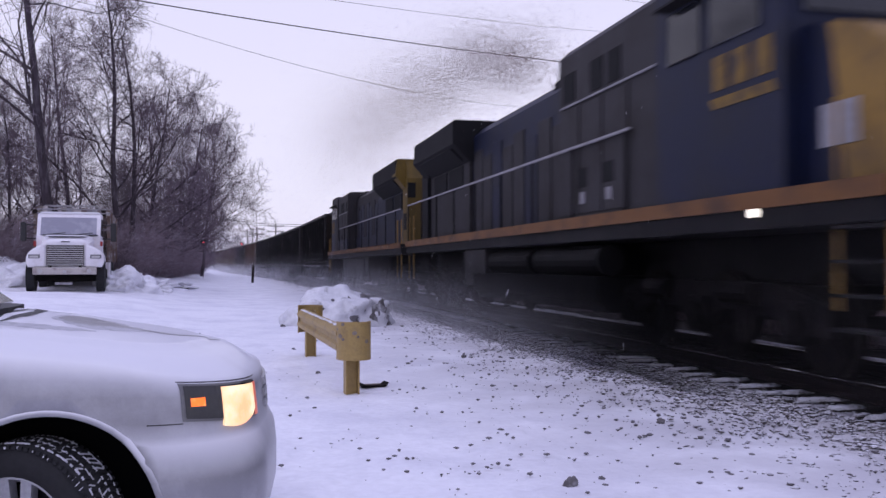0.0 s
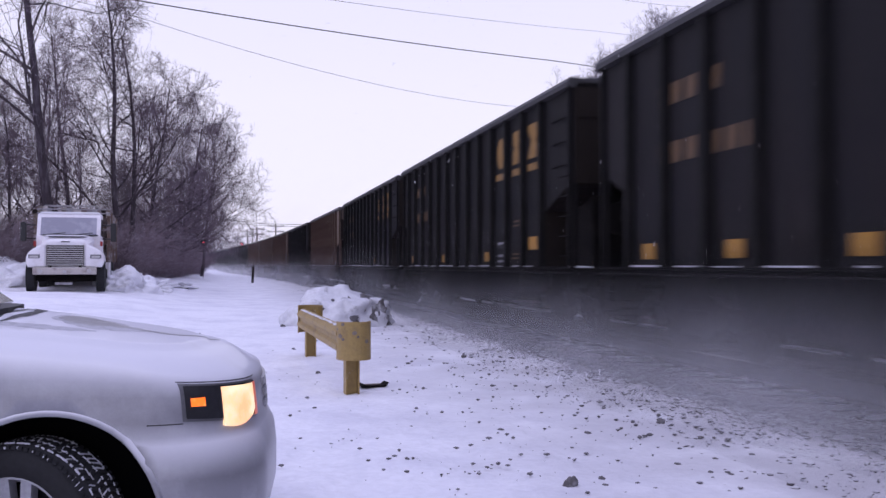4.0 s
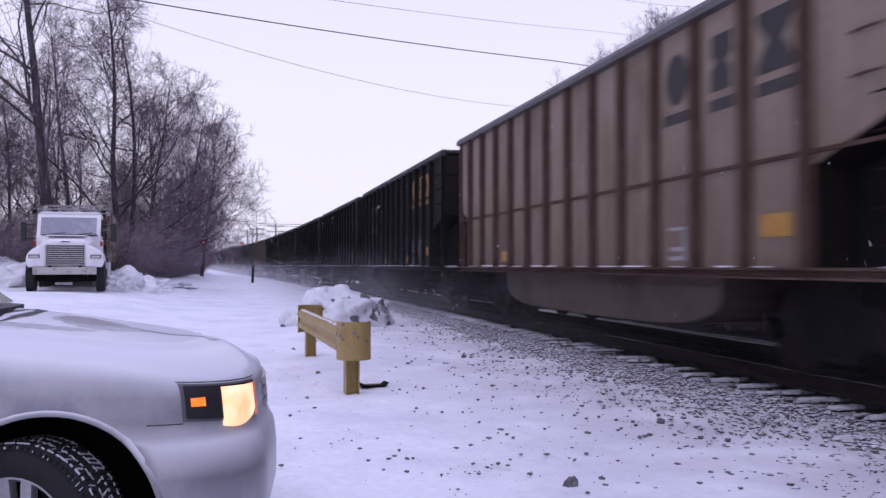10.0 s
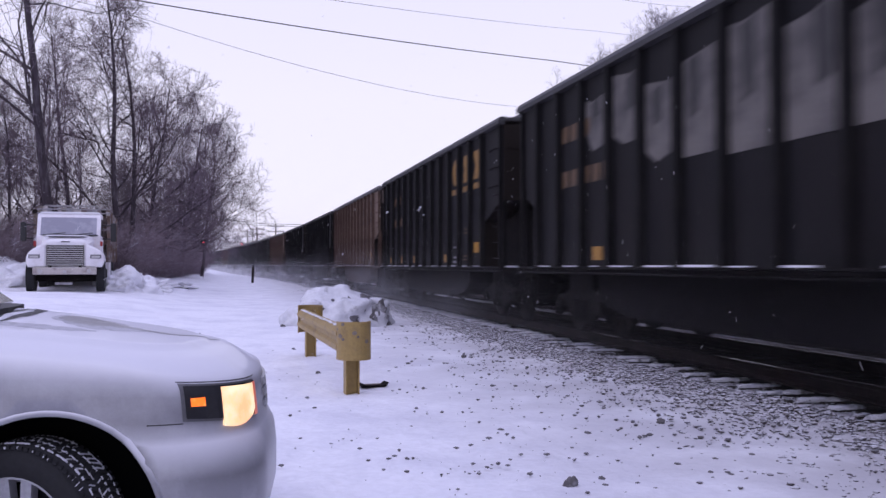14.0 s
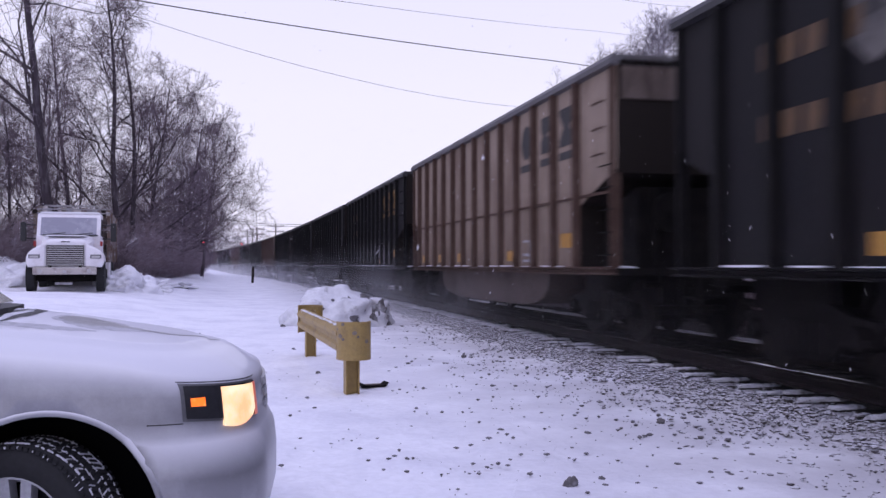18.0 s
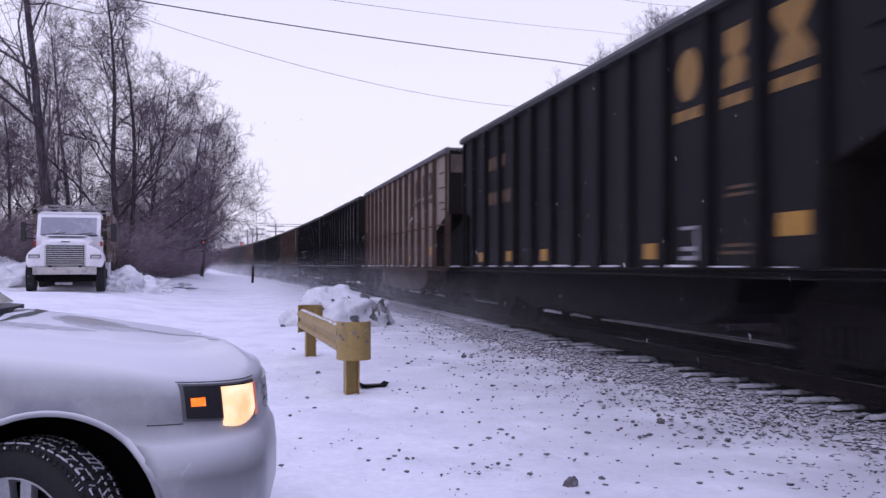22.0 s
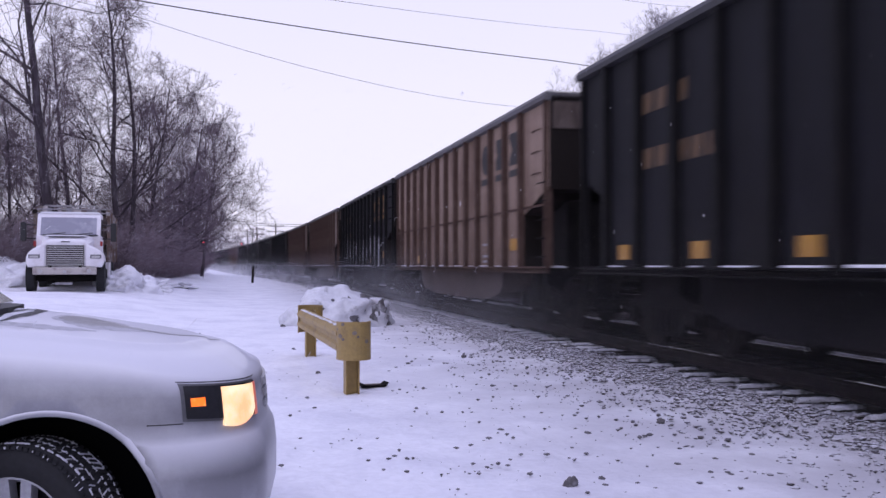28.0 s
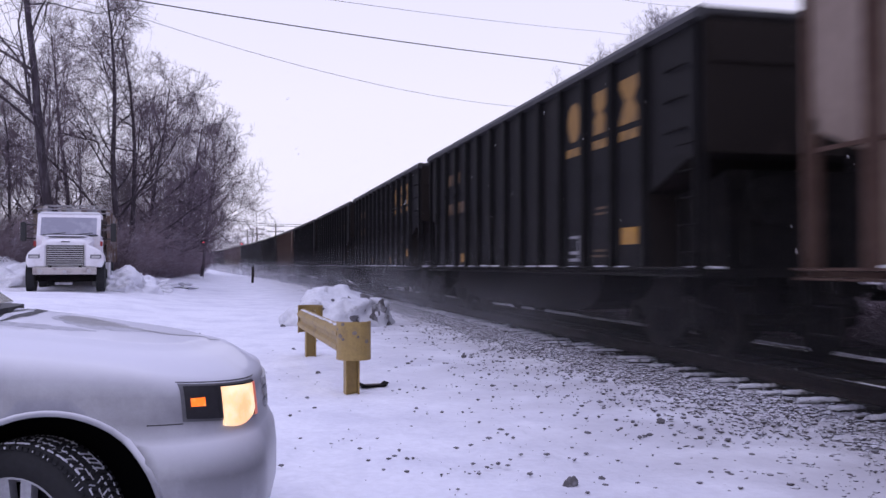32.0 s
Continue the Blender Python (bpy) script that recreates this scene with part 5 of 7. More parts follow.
def build_thicket():
    """Dense shrubs under the trees: many thin stems from the ground."""
    kinds = []
    for k in range(3):
        rng = np.random.RandomState(60 + k)
        stems, twigs = [], []
        for _ in range(34):
            p = np.array([rng.normal(0, 0.12), rng.normal(0, 0.12), -0.1])
            d = np.array([rng.normal(0, 0.42), rng.normal(0, 0.42), 1.0])
            ln, r = rng.uniform(1.3, 3.4), rng.uniform(0.010, 0.022)
            for i in range(5):
                q = p + d / np.linalg.norm(d) * ln / 5
                stems.append((p, q, r, r * 0.82))
                for _ in range(6):
                    a = rng.normal(0, 1, 3) * (1, 1, 0.5) + d * 0.6
                    e = p + (q - p) * rng.rand()
                    m = e + a / np.linalg.norm(a) * rng.uniform(0.25, 0.75)
                    twigs.append((e, m, 0.008, 0.005))
                    b = a + rng.normal(0, 0.5, 3)
                    twigs.append((m, m + b / np.linalg.norm(b) * rng.uniform(0.1, 0.4), 0.006, 0.004))
                p, r = q, r * 0.82
                d = d + rng.normal(0, 0.12, 3)
        kinds.append((tubes("rootstock", stems, 3, M["twig_dark"]), tubes("brushwood", twigs, 3, M["twig_dark"])))
    rng = random.Random(5)
    spots = []
    for k in range(58):
        y = 40 + 75 * rng.random() ** 1.3
        spots.append((-4.3 - abs(rng.gauss(0, 1.6)) - (0.6 if y < 48 else 0.0), y))
    for k in range(16):
        spots.append((rng.uniform(-24, -10), rng.uniform(46, 70)))
    for k in range(26):
        y = 62 + 52 * rng.random()
        spots.append((-4.35 + 0.008 * (y - 62) - abs(rng.gauss(0, 0.7)), y))
    for k in range(12):
        spots.append((rng.uniform(-15.0, -8.8), rng.uniform(40.5, 52)))
    spots += [(-9.0, 39.0), (-9.8, 40.5), (-10.8, 41.5), (-11.8, 40.0), (-12.8, 43.0), (-8.6, 43.5), (-14.0, 42.5), (-9.6, 45.0)]
    for x, y in spots:
        t = thing("shrub", "leafless brown shrub in the thicket under the trees", "shrub", pose(x, y, float(ground_z(x, y)) + (0.3 if x < -8 else 0), 0, 0, rng.uniform(0, 360))
                  @ Matrix.Diagonal((1.05, 1.05, rng.uniform(0.7, 1.15) * (1.4 if -8 < x < -4.6 and 46 < y < 80 else 1.2 if x < -8.7 else 1.0), 1)), "shrubs along the track")
        a = kinds[rng.randrange(3)]
        hang("rootstock", a[0], t)
        hang("brushwood", a[1], t)
    # unseen brush added beyond the track, darkens the gap under the train
    for k in range(88):
        y = -6.0 + k * 0.8 + rng.uniform(-0.5, 0.5)
        x = float(track_x(y)) + 3.5 + rng.uniform(-0.2, 1.1)
        t = thing("shrub", "leafless brush added beyond the track to darken the view under the train", "shrub", pose(x, y, float(ground_z(x, y)) - 0.05, 0, 0, rng.uniform(0, 360)) @ Matrix.Diagonal((1.1, 1.1, rng.uniform(0.32, 0.5), 1)), "shrubs beyond the track")
        a = kinds[rng.randrange(3)]
        hang("rootstock", a[0], t)
        hang("brushwood", a[1], t)


build_thicket()

# ---- utility poles, wires, signals ----
# pole wood lightened, so haze is painted into its colour
M["pole_wood"] = mat("weathered_hazy_pole_wood", (0.22, 0.20, 0.21), 0.95, shine=0.1, spots=(0.14, 0.125, 0.13), scale=3.0, bump=0.4, stretch=(1, 1, 0.2))
M["wire"] = mat("black_wire", (0.02, 0.02, 0.024), 0.7)
M["red_lamp"] = mat("red_signal_lamp", (1.0, 0.06, 0.08), 0.4, emit=4.0, fine=0.0)


def wire(points, r, label):
    """A cable through points, hung as one tube."""
    segs = [(np.array(a, float), np.array(b, float), r, r) for a, b in zip(points[:-1], points[1:])]
    tagged(new("overhead_wire", tubes("overhead_wire", segs, 5, M["wire"])), label, "wire", "overhead wires")


def hung(a, b, sag, n=22):
    a, b = np.array(a, float), np.array(b, float)
    return [a + (b - a) * k / n - np.array([0, 0, 4 * sag * (k / n) * (1 - k / n)]) for k in range(n + 1)]


def utility_pole(x, y, top, arms, label, r=0.13):
    p = thing("utility_pole", label, "utility pole", pose(x, y, float(ground_z(x, y)) - 0.3), "utility poles beyond the track")
    shaft = part("shaft", bmesh_from(lambda bm: rod(bm, (0, 0, 0), (0, 0, top + 0.3), r * 1.2, 10, r * 0.8)), M["pole_wood"], p)
    for k in range(arms):
        z = top - 0.15 - 0.85 * k
        arm = part("crossarm", bmesh_from(lambda bm: box(bm, -1.25, 1.25, -0.17, -0.07, z, z + 0.13, 0.01)), M["pole_wood"], p)
        for q in (-1.1, -0.7, 0.7, 1.1):
            part("insulator", bmesh_from(lambda bm: rod(bm, (q, -0.12, z + 0.12), (q, -0.12, z + 0.30), 0.05, 8, 0.035)), M["glass_dark"], arm)


for (u, v, d, arms) in ((488, 396, 135, 2), (455, 402, 152, 2), (438, 407, 170, 2), (447, 411, 186, 1), (421, 418, 205, 1), (416, 420, 225, 1)):
    q = at(u, v, d)
    utility_pole(q.x, q.y, q.z - float(ground_z(q.x, q.y)), arms, "weathered wooden utility pole with crossarms beside the railway, paled for haze")
# wires along the pole line, and the service wires that cross over the track
right_pole = at(1345, 150, 62)
utility_pole(right_pole.x, right_pole.y, right_pole.z, 1, "tall wooden utility pole beyond the train", 0.15)
for (l, lv_, ld), (m, mv, md), r in (((240, -1, 30), (975, 106, 44), 0.022), ((252, 32, 30), (912, 188, 50), 0.009), ((600, 0, 45), (1060, 54, 70), 0.012), ((1100, -3, 60), (1245, 11, 80), 0.012)):
    a, b = at(l, lv_, ld), at(m, mv, md)
    step = b - a
    sag = 0.47 if r == 0.009 else 0.12
    wire([a - step * 0.9 + Vector((0, 0, 0.6 if r == 0.009 else 0.2))] + hung(a, b, sag) + [b + step * 0.55], r, "thin black overhead wire crossing above the track")
for dv in (0.0, 3.5):
    wire(hung(at(372, 384 + dv, 140), at(488, 397 + dv, 135), 0.25) + [at(560, 398 + dv, 128)], 0.03, "distant black wire between utility poles")


def signal(u, v, d, label):
    q = at(u, v, d)
    s = thing("railway_signal", label, "railway signal", pose(q.x, q.y, float(ground_z(q.x, q.y))))
    h = q.z - float(ground_z(q.x, q.y))
    part("mast", bmesh_from(lambda bm: rod(bm, (0, 0, -0.2), (0, 0, h + 0.2), 0.014, 8)), M["under"], s)
    head = part("head", bmesh_from(lambda bm: (rod(bm, (0, -0.12, h), (0, -0.16, h), 0.24 if d < 100 else 0.45, 16), box(bm, -0.2, 0.2, -0.12, 0.2, h - 0.25, h + 0.25, 0.03))), M["vent"], s)
    part("lamp", bmesh_from(lambda bm: rod(bm, (0, -0.16, h), (0, -0.2, h), 0.075 if d < 100 else 0.14, 12)), M["red_lamp"], head, "glowing red lamp")


signal(360, 430, 70, "railway signal on a mast showing a red light")
signal(428, 432, 210, "distant railway signal with a red light")
q = at(447, 496, 64)
stake = thing("marker_post", "short dark wooden marker post standing in the snow", "post", pose(q.x, q.y, float(ground_z(q.x, q.y)) - 0.05, 0, 2.5, 0))
part("post", bmesh_from(lambda bm: box(bm, -0.09, 0.09, -0.09, 0.09, -0.2, 1.22, 0.02)), M["timber"], stake)

from mathutils.bvhtree import BVHTree

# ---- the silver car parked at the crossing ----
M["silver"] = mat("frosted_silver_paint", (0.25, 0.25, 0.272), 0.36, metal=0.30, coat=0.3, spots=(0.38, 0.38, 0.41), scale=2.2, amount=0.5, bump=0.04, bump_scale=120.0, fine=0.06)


# frost mixed in by normal, also paints tops lighter than the sides
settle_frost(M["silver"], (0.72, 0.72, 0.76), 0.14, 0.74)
M["hood_snow"] = mat("thin_frozen_snow", (0.72, 0.72, 0.76), 0.8, shine=0.2, spots=(0.50, 0.50, 0.53), scale=3.0, amount=0.3, bump=0.2, bump_scale=60.0, fine=0.1)
M["streak_paint"] = mat("dark_streak_paint", (0.27, 0.265, 0.28), 0.35, metal=0.2, spots=(0.40, 0.40, 0.43), scale=9.0, amount=0.35)
M["pale_streak_paint"] = mat("pale_streak_paint", (0.47, 0.47, 0.50), 0.6, spots=(0.33, 0.33, 0.35), scale=12.0, amount=0.4, fine=0.15)
M["black_plastic"] = mat("black_plastic", (0.012, 0.012, 0.014), 0.5)
M["well"] = mat("wheel_arch_lining", (0.004, 0.004, 0.005), 0.9, shine=0.1)
M["rubber"] = mat("worn_tyre_rubber", (0.017, 0.017, 0.019), 0.8, shine=0.3, bump=0.2, bump_scale=60.0)
M["packed_snow"] = mat("snow_in_tread", (0.62, 0.62, 0.67), 0.9, shine=0.1)
M["alloy"] = mat("grey_alloy_wheel", (0.38, 0.38, 0.40), 0.4, metal=0.5)
M["lamp_warm"] = mat("lit_headlamp", (1.0, 0.50, 0.24), 0.3, emit=0.85, fine=0.0, spots=(1.0, 0.78, 0.48), scale=9.0, amount=0.75)
M["lamp_orange"] = mat("lit_orange_marker", (1.0, 0.17, 0.02), 0.3, emit=1.1, fine=0.0, spots=(1.0, 0.40, 0.12), scale=30.0, amount=0.2)
M["lamp_red_edge"] = mat("orange_lens_edge", (0.85, 0.20, 0.12), 0.3, emit=0.2, fine=0.0)
M["lamp_case"] = mat("dark_headlamp_case", (0.03, 0.03, 0.034), 0.25)
M["lamp_rim"] = mat("grey_lamp_rim", (0.16, 0.16, 0.17), 0.35, metal=0.5)

CAR_L, CAR_W = 5.12, 0.965           # length, half width
# height, inset, and how far that height climbs towards the windscreen
CAR_ROWS = [(0.20, 0.16, 0.0), (0.25, 0.07, 0.0), (0.32, 0.025, 0.0), (0.42, 0.0, 0.0), (0.54, 0.0, 0.0), (0.63, 0.012, 0.0), (0.685, 0.045, 0.0), (0.715, 0.062, 0.0), (0.78, 0.068, 0.01),
            (0.86, 0.078, 0.032), (0.905, 0.088, 0.054), (0.945, 0.115, 0.077), (0.975, 0.165, 0.095), (0.992, 0.24, 0.110), (0.997, 0.31, 0.116), (1.012, 0.33, 0.120), (1.014, 0.37, 0.122), (1.018, 0.50, 0.134), (1.026, 0.68, 0.142), (1.03, 0.90, 0.147)]


def car_outline(inset, n_arc=9, n_side=46, n_end=10):
    """Plan of the body at an inset: a long rounded rectangle, from the middle of the front round by the -y side."""
    a, b = CAR_L / 2 - inset * 0.85, CAR_W - inset
    rx, ry = min(0.42, a * 0.9), max(min(0.40, b * 0.8), 0.02)
    a -= max(0.0, min(0.055, 1.9 * (inset - 0.086)))     # the bonnet rounds off behind the bumper
    pts = []
    for k in range(n_end):
        q = k / n_end
        pts.append((a + 0.05 * (1 - q * q) - 0.05, -(b - ry) * q))
    for k in range(n_arc):
        t = math.pi / 2 * k / n_arc
        pts.append((a - 0.05 - rx + rx * math.cos(t), -(b - ry) - ry * math.sin(t)))
    for k in range(n_side):
        q = k / n_side
        pts.append((a - 0.05 - rx - (2 * a - 0.05 - 2 * rx) * q, -b))
    for k in range(n_arc):
        t = math.pi / 2 * k / n_arc
        pts.append((-a + rx - rx * math.sin(t), -b + ry - ry * math.cos(t)))
    for k in range(n_end):
        q = k / n_end
        pts.append((-a, -(b - ry) * (1 - q)))
    return pts + [(-a, 0.0)]


def car_height(z, climb, x):
    return z + climb * float(ease(np.array(CAR_L / 2 - x), 0.1, 1.35))


def car_point(i, row):
    """Surface point at outline index i and a height row that may lie between two rows."""
    k = min(int(row), len(CAR_ROWS) - 2)
    f = row - k
    z0, d0, c0 = CAR_ROWS[k]
    z1, d1, c1 = CAR_ROWS[k + 1]
    inset = d0 + (d1 - d0) * f
    o = car_outline(inset)
    j = min(int(i), len(o) - 2)
    g = i - j
    x, y = o[j][0] + (o[j + 1][0] - o[j][0]) * g, o[j][1] + (o[j + 1][1] - o[j][1]) * g
    return Vector((x, y, car_height(z0 + (z1 - z0) * f, c0 + (c1 - c0) * f, x)))


def row_at(z):
    for k in range(len(CAR_ROWS) - 1):
        if CAR_ROWS[k][0] <= z <= CAR_ROWS[k + 1][0]:
            return k + (z - CAR_ROWS[k][0]) / (CAR_ROWS[k + 1][0] - CAR_ROWS[k][0])
    return len(CAR_ROWS) - 1


def car_patch(i0, i1, lower, upper, out, n=12, m=7, mirror=False):
    """A panel that follows the body, standing proud of it; lower and upper are heights along i."""
    bm = bmesh.new()
    grid = []
    for a in range(n + 1):
        i = i0 + (i1 - i0) * a / n
        col = []
        for b in range(m + 1):
            z = lower(a / n) + (upper(a / n) - lower(a / n)) * b / m
            r = row_at(z)
            p = car_point(i, r)
            t1 = car_point(i + 0.2, r) - car_point(i - 0.2, r)
            t2 = car_point(i, min(r + 0.1, 16.9)) - car_point(i, max(r - 0.1, 0))
            nrm = t1.cross(t2).normalized()
            if nrm.dot(Vector((p.x - 0.8, p.y, 0))) < 0:
                nrm = -nrm
            q = p + nrm * out
            w = p - nrm * 0.02
            if mirror:
                q.y, w.y = -q.y, -w.y
            col.append((bm.verts.new(q), bm.verts.new(w)))
        grid.append(col)
    fs = []
    for a in range(n):
        for b in range(m):
            fs.append(bm.faces.new((grid[a][b][0], grid[a + 1][b][0], grid[a + 1][b + 1][0], grid[a][b + 1][0])))
    ring = [(a, 0) for a in range(n)] + [(n, b) for b in range(m)] + [(a, m) for a in range(n, 0, -1)] + [(0, b) for b in range(m, 0, -1)]
    for k in range(len(ring)):
        (a, b), (c, d) = ring[k], ring[(k + 1) % len(ring)]
        fs.append(bm.faces.new((grid[a][b][0], grid[a][b][1], grid[c][d][1], grid[c][d][0])))
    bmesh.ops.recalc_face_normals(bm, faces=fs)
    return bm


def drape(me, upper, lower, out, ragged):
    """A thin film on the bonnet between two lines in plan, laid down onto the surface."""
    tree = BVHTree.FromPolygons([v.co for v in me.vertices], [tuple(p.vertices) for p in me.polygons])
    bm = bmesh.new()
    grid = []
    n, m = 44, 6
    for a in range(n + 1):
        q = a / n * (len(upper) - 1)
        k = min(int(q), len(upper) - 2)
        p0 = Vector(upper[k]).lerp(Vector(upper[k + 1]), q - k)
        p1 = Vector(lower[k]).lerp(Vector(lower[k + 1]), q - k)
        wob = ragged * min(1.0, (p0 - p1).length * 6)
        p0 = p0 + Vector((0, wob * noise.noise(Vector((p0.x * 22, 0, 1)))))
        p1 = p1 + Vector((0, wob * noise.noise(Vector((p1.x * 22, 3, 1)))))
        col = []
        for b in range(m + 1):
            p = p0.lerp(p1, b / m)
            hit = tree.ray_cast(Vector((p.x, p.y, 2.0)), Vector((0, 0, -1)))[0]
            col.append(bm.verts.new((p.x, p.y, hit.z + (out if 0 < b < m else out * 0.3))))
        grid.append(col)
    fs = []
    for a in range(n):
        for b in range(m):
            fs.append(bm.faces.new((grid[a][b], grid[a + 1][b], grid[a + 1][b + 1], grid[a][b + 1])))
    bmesh.ops.recalc_face_normals(bm, faces=fs)
    if fs[0].normal.z < 0:
        bmesh.ops.reverse_faces(bm, faces=fs)
    return bm


def cut_holes(ob, cutters):
    """Subtract solids from a mesh and keep the result as the mesh itself."""
    for c in cutters:
        md = ob.modifiers.new("cut", "BOOLEAN")
        md.operation, md.object, md.solver = "DIFFERENCE", c, "EXACT"
        md.material_mode = "TRANSFER"
    dg = bpy.context.evaluated_depsgraph_get()
    me = bpy.data.meshes.new_from_object(ob.evaluated_get(dg))
    ob.modifiers.clear()
    ob.data = me
    for c in cutters:
        bpy.data.objects.remove(c)


def build_wheel(parent, x, y, turn, name="wheel"):
    """A road wheel whose outer face looks to -y before it is turned."""
    w = new(name)
    w.parent = parent
    w.matrix_basis = pose(x, y, 0.355, 0, 0, turn) @ Matrix.Diagonal((0.96, 0.96, 0.96, 1))

    def tyre(bm):
        pr = [(0.235, -0.100), (0.255, -0.118), (0.30, -0.124), (0.335, -0.118), (0.355, -0.104), (0.368, -0.088), (0.371, 0.0), (0.368, 0.088), (0.355, 0.104), (0.335, 0.118), (0.30, 0.124), (0.255, 0.118), (0.235, 0.100)]
        n = 48
        rings = [[bm.verts.new((r * math.sin(2 * math.pi * k / n), yy, r * math.cos(2 * math.pi * k / n))) for r, yy in pr] for k in range(n)]
        for k in range(n):
            for j in range(len(pr) - 1):
                bm.faces.new((rings[k][j], rings[k][j + 1], rings[(k + 1) % n][j + 1], rings[(k + 1) % n][j]))
    hang("tyre", built("tyre", M["rubber"], tyre, True), w)

    def treads(bm):
        rng = random.Random(2)
        for k in range(84):
            a = 2 * math.pi * k / 84
            for row, (yy, lean) in enumerate(((-0.098, 16), (-0.052, -22), (0.0, 18), (0.052, -22), (0.098, 16))):
                m = Matrix.Rotation(a + (row % 2) * 0.035, 4, "Y") @ pose(0, yy, 0.3695 if abs(yy) < 0.09 else 0.3585, 0, 0, lean)
                box_at(bm, m, 0.0075, 0.018, 0.006)
    hang("tread", built("tread", M["rubber"], treads), w)

    def grooves(bm):
        rng = random.Random(7)
        for yy in (-0.076, -0.027, 0.027, 0.076):
            for k in range(170):
                if rng.random() < 0.62:
                    m = Matrix.Rotation(2 * math.pi * k / 170, 4, "Y") @ pose(0, yy + rng.uniform(-0.002, 0.002), 0.3705, 0, 0, rng.uniform(-6, 6))
                    box_at(bm, m, 0.0073, 0.0008 + 0.0032 * rng.random() ** 1.5, 0.004)
        for k in range(90):
            for yy, lean, w in ((-0.103, 14, 0.020), (-0.052, -24, 0.022), (0.0, 22, 0.024), (0.052, -24, 0.022), (0.103, 14, 0.020)):
                if rng.random() < (0.5 if abs(yy) > 0.09 else 0.72):
                    m = Matrix.Rotation(2 * math.pi * (k + rng.uniform(0.3, 0.7)) / 90, 4, "Y") @ pose(0, yy, 0.3712 if abs(yy) < 0.09 else 0.3595, 0, 0, lean)
                    box_at(bm, m, 0.0008 + 0.0024 * rng.random() ** 2, w * rng.uniform(0.35, 1.0), 0.004)
    tagged(hang("packed_snow", built("packed_snow", M["packed_snow"], grooves), w, None, "snow packed in the tread grooves"), kind="stuff")

    def rim(bm):
        pr = [(0.236, -0.108), (0.244, -0.112), (0.248, -0.10), (0.236, -0.09), (0.215, -0.06), (0.215, 0.09)]
        n = 40
        rings = [[bm.verts.new((r * math.sin(2 * math.pi * k / n), yy, r * math.cos(2 * math.pi * k / n))) for r, yy in pr] for k in range(n)]
        for k in range(n):
            for j in range(len(pr) - 1):
                bm.faces.new((rings[k][j], rings[k][j + 1], rings[(k + 1) % n][j + 1], rings[(k + 1) % n][j]))
    r = hang("rim", built("rim", M["alloy"], rim, True), w)
    for k in range(5):
        def spoke(bm):
            m = Matrix.Rotation(2 * math.pi * k / 5, 4, "Y")
            for s in (-1, 1):
                v = [(s * 0.012, -0.085, 0.03), (s * 0.055, -0.085, 0.03), (s * 0.075, -0.100, 0.24), (s * 0.028, -0.100, 0.24)]
                w2 = [(p[0], p[1] + 0.045, p[2]) for p in v]
                a = [bm.verts.new(m @ Vector(p)) for p in v]
                b = [bm.verts.new(m @ Vector(p)) for p in w2]
                fs = [bm.faces.new(a), bm.faces.new(list(reversed(b)))] + [bm.faces.new((a[i], b[i], b[(i + 1) % 4], a[(i + 1) % 4])) for i in range(4)]
                bmesh.ops.recalc_face_normals(bm, faces=fs)
        hang("spoke", built("spoke", M["alloy"], spoke), r)
    hang("hub_cap", built("hub_cap", M["alloy"], lambda bm: rod(bm, (0, -0.095, 0), (0, -0.04, 0), 0.06, 16)), r)
    hang("brake_disc", built("brake_disc", M["vent"], lambda bm: rod(bm, (0, -0.03, 0), (0, 0.05, 0), 0.20, 24)), w)
    return w


def box_at(bm, m, hx, hy, hz):
    bmesh.ops.create_cube(bm, size=2.0, matrix=m @ Matrix.Diagonal((hx, hy, hz, 1)))


